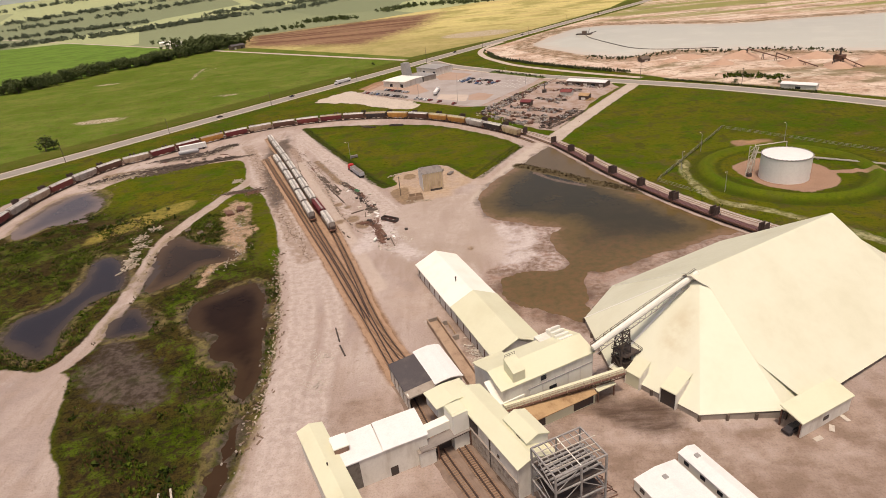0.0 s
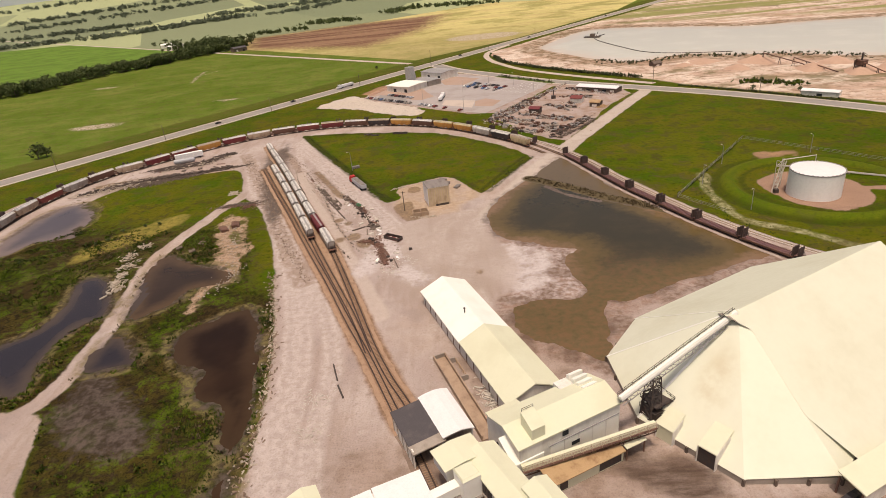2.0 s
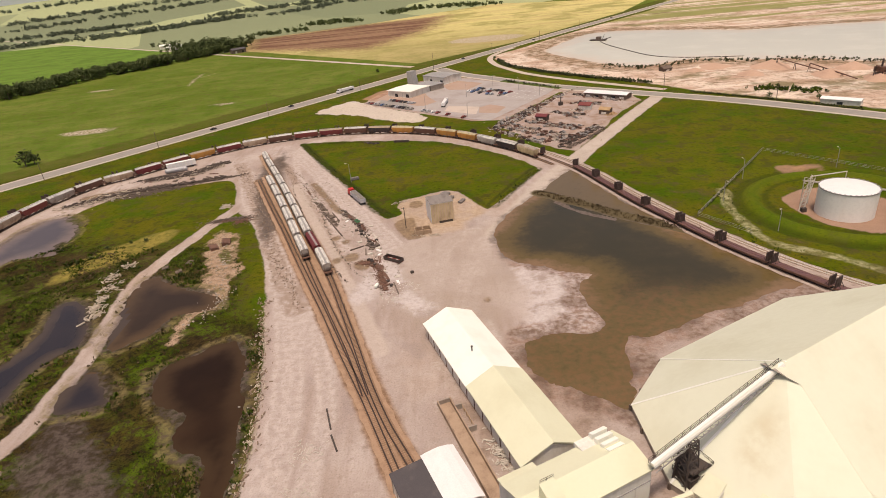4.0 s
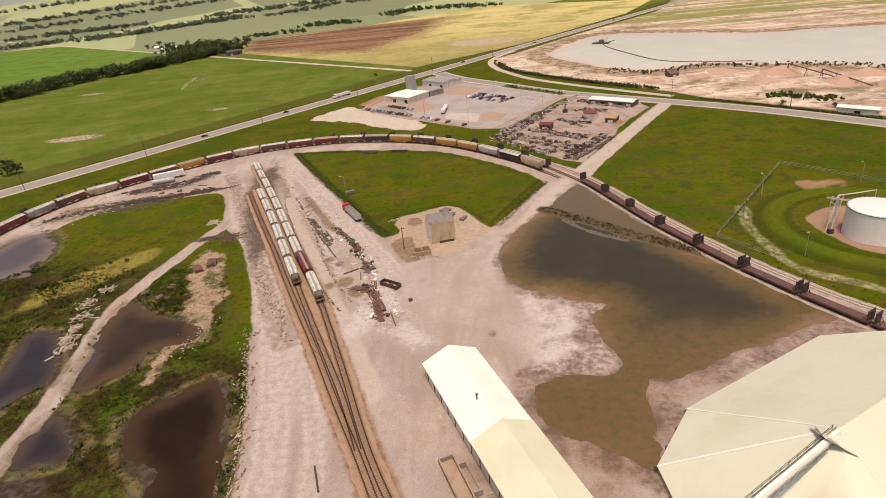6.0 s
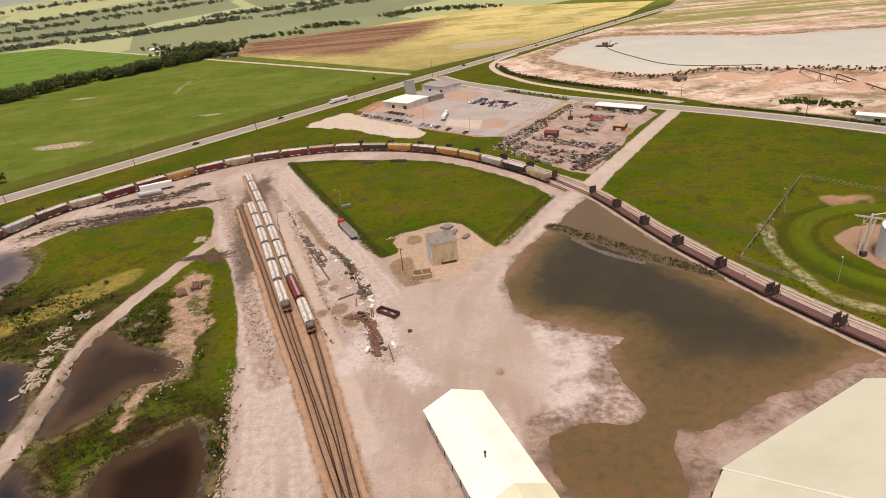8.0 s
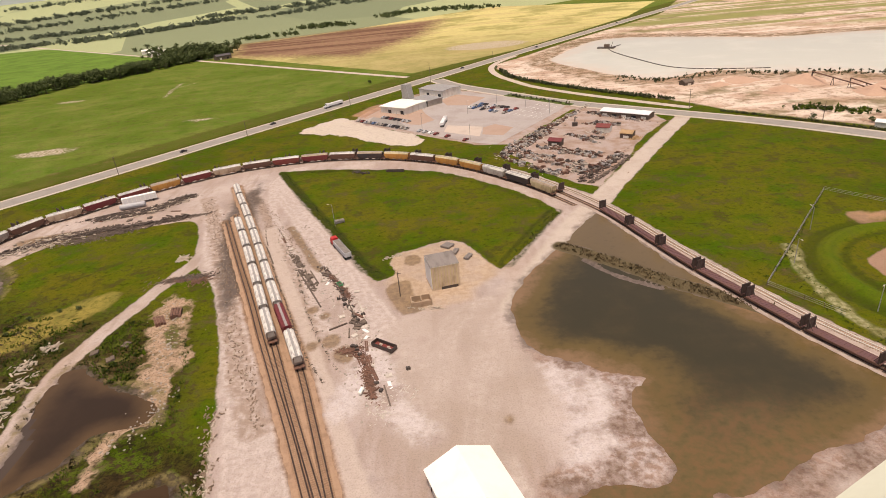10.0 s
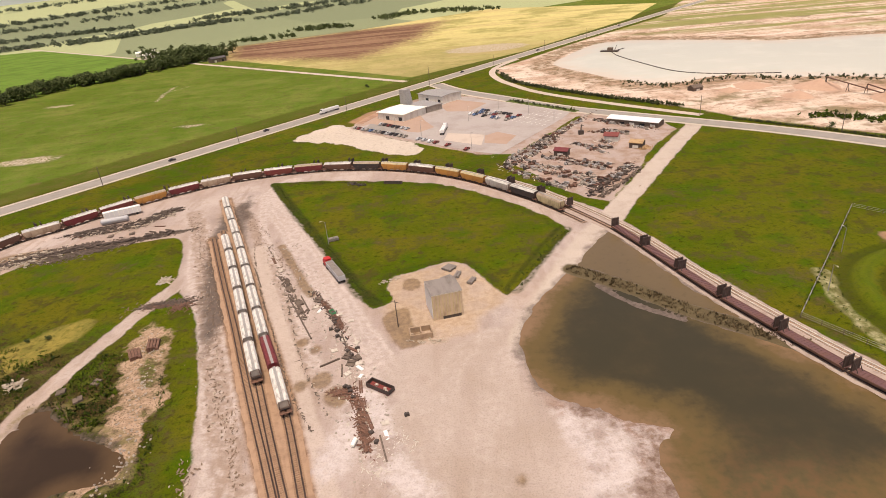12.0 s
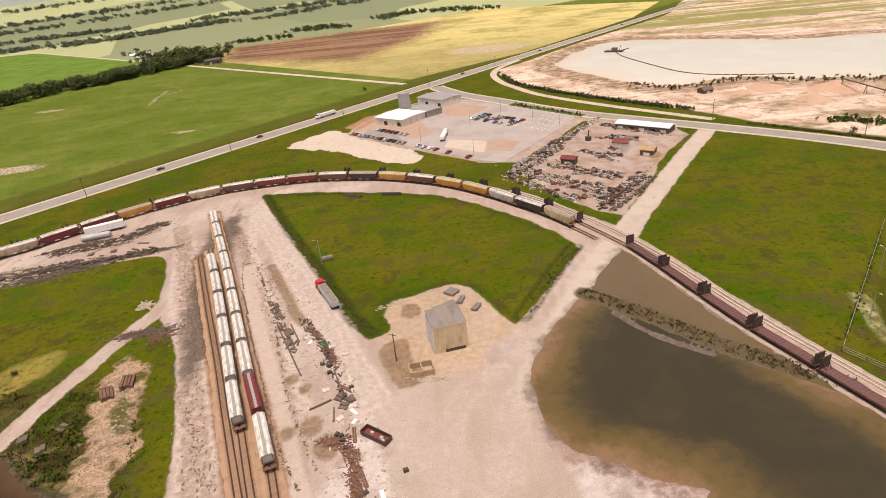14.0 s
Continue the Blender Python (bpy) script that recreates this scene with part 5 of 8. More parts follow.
def conveyor(p, q, label, cover, half=1.0, legs=(), hand=1):
    c = thing("conveyor", Matrix(), label, "conveyor", "conveyors of the plant")
    p, q = Vector(p), Vector(q)
    d = q - p
    side = d.cross(Vector((0, 0, 1))).normalized()
    up = side.cross(d).normalized()
    n = int(d.length / 1.8)
    b = buf()
    prof = [(-half, 0), (half, 0), (half, 0.5), (half * 0.55, 1.0), (-half * 0.55, 1.0), (-half, 0.5)]
    v = [tuple(e + side * y + up * z) for e in (p, q) for y, z in prof]
    put(b, v, [tuple(range(6)), tuple(range(6, 12))[::-1]] + [(i, 6 + i, 6 + (i + 1) % 6, (i + 1) % 6) for i in range(6)])
    part("belt_cover", b, cover, c)
    b = buf()
    for s in (-1, 1):
        for z in (-0.1, -1.3):
            beam(b, p + side * s * half + up * z, q + side * s * half + up * z, 0.16)
        for i in range(n):
            a, e = p + d * (i / n), p + d * ((i + 1) / n)
            beam(b, a + side * s * half - up * 0.1, e + side * s * half - up * 1.3, 0.10)
            beam(b, e + side * s * half - up * 0.1, e + side * s * half - up * 1.3, 0.10)
    part("truss", b, RUST if cover is not WHITE else STEEL, c)
    b = buf()
    walkway_rails(b, p + side * hand * 1.5 * half, q + side * hand * 1.5 * half, 0.5 * half)
    part("walkway_rail", b, IRON if cover is WHITE else PAINT["tan"], c)
    b = buf()
    v = [tuple(e + side * y + up * z) for e in (p, q) for y, z in ((hand * half, -0.1), (hand * 2.0 * half, -0.1), (hand * 2.0 * half, 0.0), (hand * half, 0.0))]
    put(b, v, [(0, 1, 2, 3), (7, 6, 5, 4), (0, 4, 5, 1), (1, 5, 6, 2), (2, 6, 7, 3), (3, 7, 4, 0)])
    part("walkway", b, STEEL if cover is WHITE else RUST, c)
    for x, y, z in legs:
        b = buf()
        for s in (-1, 1):
            beam(b, Vector((x, y, z)) + side * s * half, Vector((x, y, 0)) + side * s * half * 1.4, 0.2)
        beam(b, Vector((x, y, z * 0.5)) + side * half * 1.2, Vector((x, y, z * 0.5)) - side * half * 1.2, 0.14)
        part("leg", b, RUST, c)
    return c


conveyor((32.5, 113.6, 10.0), (60.6, 126.0, 19.8), "long white covered conveyor climbing to the dome's peak", WHITE, 0.52, (), -1)
conveyor((10.6, 103.2, 4.2), (38.6, 110.4, 5.6), "low rusty conveyor gallery along the mill", CREAM, 0.62, ((16.5, 104.7, 3.2), (24, 106.6, 3.6), (31.5, 108.5, 4.2)))


def trestle():
    t = thing("trestle_tower", pose(40.4, 117.2, 0, 0, 0, 25), "dark rusty lattice tower carrying the conveyor", "lattice tower")
    w = 1.7
    zs = [0, 2.6, 5.2, 7.8, 10.4, 12.2]
    for sx in (-1, 1):
        for sy in (-1, 1):
            b = buf()
            beam(b, (sx * w, sy * w, 0), (sx * w * 0.6, sy * w * 0.6, 12.2), 0.28)
            part("leg", b, IRON, t)
    for i, (z0, z1) in enumerate(zip(zs, zs[1:])):
        b = buf()
        k0, k1 = w * (1 - 0.4 * z0 / 12.2), w * (1 - 0.4 * z1 / 12.2)
        for sx, sy, tx, ty in ((-1, -1, 1, -1), (1, -1, 1, 1), (1, 1, -1, 1), (-1, 1, -1, -1)):
            beam(b, (sx * k0, sy * k0, z0), (tx * k1, ty * k1, z1), 0.14)
            beam(b, (tx * k0, ty * k0, z0), (sx * k1, sy * k1, z1), 0.14)
            beam(b, (sx * k1, sy * k1, z1), (tx * k1, ty * k1, z1), 0.16)
        part("bracing", b, IRON, t)
    for z in (3.2, 5.6):
        b = buf()
        box(b, -1.0, 4.0, -2.4, 2.4, z, z + 0.15)
        for p, q in (((-1.0, -2.4), (4.0, -2.4)), ((4.0, -2.4), (4.0, 2.4)), ((4.0, 2.4), (-1.0, 2.4))):
            for k in (0.6, 1.1):
                beam(b, (*p, z + k), (*q, z + k), 0.07)
            for i in range(5):
                x, y = p[0] + (q[0] - p[0]) * i / 4, p[1] + (q[1] - p[1]) * i / 4
                beam(b, (x, y, z), (x, y, z + 1.1), 0.08)
        part("platform", b, IRON, t)
    b = buf()
    box(b, -1.2, 2.8, -2.2, 1.6, 0, 4.0)
    part("transfer_house", b, IRON, t, "dark rusty transfer house at the foot")
    b = buf()
    for i in range(12):
        box(b, 3.5 - i * 0.1, 4.6 - i * 0.1, -2.6 + i * 0.33, -2.3 + i * 0.33, 0.5 + i * 0.33, 0.56 + i * 0.33)
    part("stair", b, RUST, t)
    return t


trestle()


def loading_dock():
    d = thing("loading_dock", pose(16.0, 100.2, 0, 0, 0, 24.6), "long open dock with a rust-stained yellow metal roof", "loading dock")
    b = buf()
    put(b, [(-0.6, -0.8, 3.0), (17.0, -0.8, 3.0), (17.0, 3.4, 3.9), (-0.6, 3.4, 3.9), (-0.6, -0.8, 3.2), (17.0, -0.8, 3.2), (17.0, 3.4, 4.1), (-0.6, 3.4, 4.1)], BOXF)
    part("roof", b, RUSTFLOOR, d)
    b = buf()
    put(b, [(17.3, -0.7, 3.2), (22.4, -0.7, 3.2), (22.4, 2.4, 3.8), (17.3, 2.4, 3.8), (17.3, -0.7, 3.4), (22.4, -0.7, 3.4), (22.4, 2.4, 4.0), (17.3, 2.4, 4.0)], BOXF)
    part("roof", b, CREAM, d, "cream end bay of the dock roof")
    b = buf()
    box(b, 0, 17, -0.15, 0.1, 0, 3.1)
    part("front_wall", b, CREAM, d)
    # dark sheets stand in for the shade within the wall openings
    for x0, x1 in ((1.6, 3.4), (11.0, 16.4)):
        window_part(d, x0, x1, -0.22, -0.15, 0.3, 2.4, "opening", IRON)
    for x in (17.6, 22.1):
        for y in (-0.4, 2.1):
            b = buf()
            box(b, x - 0.12, x + 0.12, y - 0.12, y + 0.12, 0, 3.4)
            part("post", b, RUST, d)
    return d


loading_dock()


MASONRY = worn("spalled_masonry", (0.50, 0.44, 0.37), (0.13, 0.085, 0.060), 0.9, scale=0.7, amount=1.0, fine=2.0, speck=0.6, relief=0.05)


def central_building():
    c = thing("process_building", pose(4.2, 104.6, 0, 0, 0, -63.5), "cream metal process building spanning the loading tracks", "process building")
    b = buf()
    gable_walls(b, -1.4, 22.6, -4.1, 2.4, 8.0, 9.1)
    part("wall", b, WALL, c)
    b = buf()
    gable(b, -1.5, 22.8, -4.2, 2.5, 8.1, 9.3, 0.25, 0.25)
    part("roof", b, CREAM, c)
    # spalled lower wall in bays, dark glazing above
    for i in range(11):
        b = buf()
        x = 4.6 + i * 1.65
        box(b, x, x + 1.5, -4.24, -4.1, 0.2, 4.3 - 0.25 * (i % 3))
        part("masonry_panel", b, MASONRY, c)
    for i in range(3):
        window_part(c, 5.2 + i * 1.1, 6.1 + i * 1.1, -4.22, -4.1, 4.9, 7.3, "window", IRON)
    b = buf()
    box(b, 4.4, 22.6, -4.4, -4.1, 4.35, 4.6)
    part("wall_ledge", b, CONCRETE, c)
    b = buf()
    box(b, 12.9, 13.05, -4.35, -4.1, 0, 8.0)
    part("downpipe", b, IRON, c)
    window_part(c, 15.6, 16.3, -4.2, -4.1, 5.2, 5.9)
    # raised end bay over the roof
    b = buf()
    gable_walls(b, 12.2, 19.6, 0.0, 5.0, 9.7, 10.6)
    part("end_bay", b, WHITE, c, "raised white end bay")
    b = buf()
    gable(b, 12.1, 19.8, 0.0, 5.0, 9.8, 10.8, 0.25, 0.2)
    part("end_bay_roof", b, CREAM, c)
    window_part(c, 16.6, 17.6, -0.12, 0.0, 9.25, 9.75, "window")
    b = buf()
    box(b, 16.4, 17.8, -0.16, -0.12, 9.2, 9.8)
    part("window_frame", b, IRON, c)
    window_part(c, 19.6, 19.7, 1.2, 2.4, 5.0, 8.0)
    b = buf()
    box(b, 19.6, 22.4, 2.5, 5.0, 0, 7.2)
    part("lower_bay", b, CREAM, c)
    # cross wing over the tracks
    b = buf()
    box(b, -5.2, 0.3, -9.0, -4.0, 5.8, 8.5)
    box(b, -5.2, -1.5, -4.0, -0.6, 0.0, 8.5)
    part("cross_wing", b, WALL, c)
    b = buf()
    gable(b, -5.5, 0.6, -9.3, -0.4, 8.5, 8.9, 0.25, 0.1)
    part("wing_roof", b, CREAM, c)
    b = buf()
    box(b, 1.3, 5.1, -8.0, -4.3, 0.0, 9.3)
    part("penthouse", b, WHITE, c)
    b = buf()
    put(b, [(1.2, -8.1, 9.3), (5.2, -8.1, 9.3), (5.2, -4.3, 9.3), (1.2, -4.3, 9.3), (1.8, -7.9, 9.7), (4.7, -7.9, 9.7), (4.7, -4.5, 9.7), (1.8, -4.5, 9.7)], BOXF)
    part("penthouse_roof", b, CREAM, c)
    b = buf()
    box(b, 1.4, 3.4, -14.0, -8.0, 4.9, 7.0)
    part("bridge", b, WHITE, c, "pale gallery bridging the track")
    b = buf()
    put(b, [(3.4, -15.8, 4.5), (5.6, -15.8, 4.1), (5.6, -4.4, 4.1), (3.4, -4.4, 4.5), (3.4, -15.8, 4.7), (5.6, -15.8, 4.3), (5.6, -4.4, 4.3), (3.4, -4.4, 4.7)], BOXF)
    part("canopy", b, DARKSTEEL, c, "dark weathered canopy over the track")
    b = buf()
    for i in range(15):
        box(b, 5.6, 5.72, -12.2 + i * 0.52, -11.95 + i * 0.52, 4.0, 4.3)
    part("canopy_trim", b, IRON, c)
    # a dark sheet put in for the deep shade under the canopy
    b = buf()
    box(b, 3.3, 3.4, -12.0, -4.2, 0.1, 4.4)
    part("back_wall", b, IRON, c, "dark panel for the shade behind the canopy")
    for y in (-12.2, -4.6):
        b = buf()
        box(b, 5.3, 5.6, y, y + 0.3, 0, 4.1)
        part("post", b, RUST, c)
    return c


central_building()


def track_shed():
    """Two roofs side by side over the loading tracks."""
    s = thing("track_shed", pose(-16.4, 124.2, 0, 0, 0, -68), "loading shed over the tracks, half dark roof and half white", "shed")
    b = buf()
    box(b, 2.8, 15.8, -0.1, 0.2, 0, 4.8)
    box(b, 2.8, 15.8, 6.5, 6.7, 0, 5.2)
    box(b, 2.8, 15.8, 13.2, 13.5, 0, 4.9)
    box(b, 2.8, 3.0, 7.0, 9.6, 0, 5.2)
    part("wall", b, WALL, s)
    b = buf()
    put(b, [(2.5, -0.4, 4.8), (14.2, -0.4, 4.8), (14.2, 6.6, 5.5), (2.5, 6.6, 5.5), (2.5, -0.4, 5.0), (14.2, -0.4, 5.0), (14.2, 6.6, 5.7), (2.5, 6.6, 5.7)], BOXF)
    part("dark_roof", b, DARKROOF, s, "flat dark bitumen roof")
    b = buf()
    put(b, [(14.2, -0.5, 4.6), (16.3, -0.2, 4.1), (16.3, 7.2, 4.8), (14.2, 6.9, 5.4), (14.2, -0.5, 4.9), (16.3, -0.2, 4.4), (16.3, 7.2, 5.1), (14.2, 6.9, 5.7)], BOXF)
    part("eave_strip", b, CONCRETE, s, "grey weathered end strip")
    b = buf()
    prof = [(6.6, 5.5), (8.2, 5.8), (10.6, 6.0), (12.4, 5.7), (13.8, 5.2), (13.8, 5.4), (12.5, 5.92), (10.6, 6.25), (8.1, 6.02), (6.6, 5.72)]
    extrude(b, prof, 1.7, 16.2)
    part("white_roof", b, PAINT["snow"], s, "bright white low curved metal roof")
    for i in range(5):
        b = buf()
        box(b, 3 + i * 3.0, 3.25 + i * 3.0, -0.25, -0.1, 0, 4.8)
        part("post", b, CONCRETE, s)
    return s


track_shed()


BRICKY = worn("old_brick", (0.27, 0.165, 0.115), (0.13, 0.085, 0.065), 0.9, scale=0.9, amount=0.9, fine=3.0)


def loadout_sheds():
    s = thing("loadout_building", pose(-18.9, 88.0, 0, 0, 0, 21.5), "white metal load-out building with two flat white roofs", "industrial building")
    b = buf()
    box(b, -0.1, 14.2, 1.3, 8.7, 0, 7.1)
    box(b, -4.0, -0.1, 2.2, 8.7, 0, 6.6)
    part("wall", b, WALL, s)
    b = buf()
    put(b, [(4.95, 1.1, 7.1), (14.5, 1.1, 7.1), (14.5, 8.9, 8.0), (4.95, 8.9, 8.0), (4.95, 1.1, 7.35), (14.5, 1.1, 7.35), (14.5, 8.9, 8.25), (4.95, 8.9, 8.25)], BOXF)
    part("roof", b, PAINT["snow"], s, "bright white sheet metal roof")
    b = buf()
    put(b, [(-4.2, 1.1, 6.8), (4.75, 1.1, 7.0), (4.75, 8.9, 7.85), (-4.2, 8.9, 7.5), (-4.2, 1.1, 7.05), (4.75, 1.1, 7.25), (4.75, 8.9, 8.1), (-4.2, 8.9, 7.75)], BOXF)
    part("roof", b, PAINT["snow"], s, "bright white sheet metal roof")
    b = buf()
    box(b, -4.1, -0.1, 1.25, 2.2, 0, 6.7)
    part("block_wall", b, BLOCK, s, "bare grey block wall")
    # dark iron sheet stands for the unlit doorway
    b = buf()
    box(b, 5.8, 7.4, 1.18, 1.3, 0, 2.2)
    part("door", b, IRON, s, "dark panel standing for a shaded open doorway")
    b = buf()
    box(b, 11.9, 15.4, 0.3, 1.3, 0, 3.9)
    part("side_room", b, WALL, s)
    b = buf()
    box(b, 11.7, 15.6, 0.1, 1.3, 3.9, 4.1)
    part("side_roof", b, CONCRETE, s)
    h = thing("brick_hut", pose(-24.2, 90.7, 0, 0, 0, 21.5), "small brick hut with a white roof cap", "hut")
    b = buf()
    box(b, 0, 2.9, 0, 3.6, 0, 8.7)
    part("wall", b, BRICKY, h)
    b = buf()
    box(b, -0.15, 3.05, -0.1, 3.75, 8.7, 8.95)
    part("roof", b, WHITE, h)
    t = thing("narrow_shed", pose(-33.0, 98.2, 0, 0, 0, -63.5), "long narrow cream metal shed", "shed")
    b = buf()
    gable_walls(b, 0, 26, 0, 5.0, 7.2, 7.9)
    part("wall", b, WALL, t)
    b = buf()
    gable(b, 0, 26, 0, 5.0, 7.3, 8.1, 0.25, 0.3)
    part("roof", b, CREAM, t)
    b = buf()
    tube(b, (13, 2.3, 7.8), (13, 2.3, 8.9), 0.15, 8)
    part("vent_pipe", b, IRON, t)


loadout_sheds()


def steel_frame():
    f = thing("steel_tower_frame", pose(16.3, 76.2, 0, 0, 0, 22.5), "open grey steel tower frame with roof beams", "steel frame")
    L, W, H = 10.7, 7.8, 12.0
    for x in (0, L / 2, L):
        for y in (0, W):
            b = buf()
            beam(b, (x, y, 0), (x, y, H), 0.32)
            part("column", b, STEEL, f)
    for z in (4.2, 8.2, H):
        for p, q in (((0, 0), (L, 0)), ((L, 0), (L, W)), ((L, W), (0, W)), ((0, W), (0, 0))):
            b = buf()
            beam(b, (*p, z), (*q, z), 0.28)
            part("beam", b, STEEL, f)
    for i in range(1, 8):
        b = buf()
        beam(b, (L * i / 8, 0, H), (L * i / 8, W, H), 0.16)
        part("purlin", b, WHITE if i in (4,) else STEEL, f)
    for i in range(1, 5):
        b = buf()
        beam(b, (0, W * i / 5, H + 0.1), (L * (1.1 if i == 3 else 1), W * i / 5, H + 0.1), 0.14)
        part("purlin", b, PALE, f)
    for p, q in (((0, 0), (L / 2, 0)), ((L, 0), (L / 2, 0)), ((0, 0), (0, W)), ((L, W), (L, 0))):
        for z0, z1 in ((0, 4.2), (4.2, 8.2), (8.2, H)):
            b = buf()
            beam(b, (*p, z0), (*q, z1), 0.13)
            part("brace", b, STEEL, f)
    b = buf()
    box(b, 0.3, L - 0.3, 0.3, W - 0.3, 8.25, 8.35)
    part("floor_plate", b, IRON, f)
    b = buf()
    box(b, 0.6, L - 0.6, 0.6, W - 0.6, 4.25, 4.35)
    part("floor_plate", b, IRON, f)
    for i in range(7):
        b = buf()
        tube(b, (0.4, 0.7 + i * 0.9, 9.2 - 0.2 * (i % 3)), (L - 0.4, 1.0 + i * 0.85, 9.4 + 0.25 * (i % 2)), 0.22, 8)
        part("pipe", b, STEEL, f)
    for i in range(4):
        b = buf()
        beam(b, (L + 0.3 + i * 0.2, 0.5 + i * 1.4, 0), (L + 3.2, 0.2 + i * 1.5, 0.0 + 0.2), 0.16)
        beam(b, (L, 0.5 + i * 1.2, 4.0), (L + 3.4, 0.8 + i * 1.4, 0.1), 0.16)
        part("stay", b, RUST, f)
    return f


steel_frame()


def salt_dome():
    """A huge faceted storage roof: a ridge with hipped ends on a low wall."""
    ang = 27.4
    d = thing("storage_dome", pose(61.3, 126.6, 0, 0, 0, ang), "vast cream metal salt storage building with faceted hipped ends", "storage building")
    L, H, e = 48.8, 20.0, 1.5
    end = [(1.5, 30.0), (-15.7, 22.4), (-25.4, 2.5), (-21.6, -20.2), (-7.0, -29.6)]
    far = [(L + 7.0, -29.6), (L + 21.6, -20.2), (L + 25.4, 2.5), (L + 15.7, 22.4), (L - 1.5, 30.0)]
    apex, apex2 = (0, 0, H + 0.46), (L, 0, H + 0.46)

    def roof_z(y):
        return H + 0.5 - (H + 0.4 - e) * abs(y) / 30.6

    def foot(p):
        return roof_z(p[1]) - 0.04 if abs(p[1]) > 28 else e

    def slab(name, pts, thick, label=""):
        n = (Vector(pts[1]) - Vector(pts[0])).cross(Vector(pts[2]) - Vector(pts[0])).normalized()
        n = n if n.z > 0 else -n
        b = buf()
        k = len(pts)
        v = [tuple(p) for p in pts] + [tuple(Vector(p) + n * thick) for p in pts]
        put(b, v, [tuple(range(k))[::-1], tuple(range(k, 2 * k))] + [(i, (i + 1) % k, k + (i + 1) % k, k + i) for i in range(k)])
        return part(name, b, DOME, d, label)

    for pts, a in ((end, apex), (far[::-1], apex2)):
        for p, q in zip(pts, pts[1:]):
            slab("hip_facet", [(*p, foot(p)), (*q, foot(q)), a], -0.25)
    slab("hip_facet", [(*end[0], foot(end[0])), (4, 29.0, e), apex], -0.2)
    slab("hip_facet", [(*end[4], foot(end[4])), (6, -26.6, e), apex], -0.2)
    # main slopes, proud of the hips, running out into a verge
    def slope(side, pts, label):
        slab("roof_slope", [(x, side * y, roof_z(y) - 0.075) for x, y in pts], 0.05, label)

    slope(-1, [(-4.2, 0.0), (L + 4.2, 0.0), (L + 5.0, 19.0), (L + 0.5, 30.6), (-0.8, 30.6), (-4.80, 20.0), (-1.02, 4.0)], "bright cream near roof slope")
    slope(1, [(-4.2, 0.0), (L + 4.2, 0.0), (L + 0.5, 30.4), (1.4, 30.4), (0.1, 4.0)], "cream far roof slope")
    # hood takes the darker concrete colour to paint its underside's shade
    b = buf()
    put(b, [(-4.2, -0.3, H + 0.5), (-1.2, -4.0, H - 2.1), (-1.2, 4.0, H - 2.1), (0.4, 0, H - 0.4)], [(0, 1, 3), (0, 3, 2), (1, 2, 3)])
    part("hood", b, CONCRETE, d, "hood over the conveyor head, coloured dark for shade")
    b = buf()
    box(b, -2.2, 0.0, -1.0, 1.0, H - 1.6, H - 0.3)
    part("head_pulley_house", b, IRON, d)
    # low wall with buttress posts
    ring = end + far
    for p, q in zip(ring, ring[1:] + ring[:1]):
        p, q = Vector((*p, 0)) * 0.985, Vector((*q, 0)) * 0.985
        b = buf()
        beam(b, p + Vector((0, 0, 0.7)), q + Vector((0, 0, 0.7)), 0.5, 1.6)
        part("base_wall", b, CONCRETE, d)
        n = max(2, int((q - p).length / 5.5))
        for i in range(n):
            b = buf()
            e0 = p.lerp(q, i / n) * 1.02
            box(b, e0.x - 0.25, e0.x + 0.25, e0.y - 0.25, e0.y + 0.25, 0, 1.5)
            part("buttress", b, WOOD, d)
    # pale flashing along the creases
    for p in end[:3]:
        b = buf()
        beam(b, (*p, foot(p) + 0.02), (0, 0, H + 0.44), 0.5, 0.07)
        part("crease_flashing", b, WHITE, d)

    def canopy(px, py, turn, w, l, z, dark, name):
        m = pose(px, py, 0, 0, 0, turn)
        b = buf()
        put(b, [tuple(m @ Vector(p)) for p in ((-l, -w, z - 1.0), (l, -w, z + 1.3), (l, w, z + 1.3), (-l, w, z - 1.0), (-l, -w, z - 0.75), (l, -w, z + 1.55), (l, w, z + 1.55), (-l, w, z - 0.75))], BOXF)
        part(name, b, CREAM, d, "cream door canopy")
        b = buf()
        for s in (-1, 1):
            put(b, [tuple(m @ Vector(p)) for p in ((-l, s * w - 0.1, 0), (l * 0.6, s * w - 0.1, 0), (l * 0.6, s * w + 0.1, 0), (-l, s * w + 0.1, 0),
                                                     (-l, s * w - 0.1, z - 1), (l * 0.6, s * w - 0.1, z + 0.6), (l * 0.6, s * w + 0.1, z + 0.6), (-l, s * w + 0.1, z - 1))], BOXF)
        part("door_cheek", b, WALL, d)
        if not dark:
            b = buf()
            box(b, -l + 0.1, -l + 0.3, -w + 0.1, w - 0.1, 0.02, z - 1.0, m)
            part("closed_front", b, CREAM, d)
        if dark:
            # the doorway's inner shade is a very dark panel
            b = buf()
            box(b, -l + 0.25, -l + 0.45, -w + 0.1, w - 0.1, 0.02, z - 1.05, m)
            part("doorway", b, IRON, d, "dark panel standing for a shaded open doorway")

    canopy(-20.6, -12.8, 9.5, 1.9, 3.0, 5.0, True, "door_canopy")
    canopy(-23.0, -4.0, 8, 1.9, 2.0, 4.4, False, "side_canopy")
    return d


salt_dome()


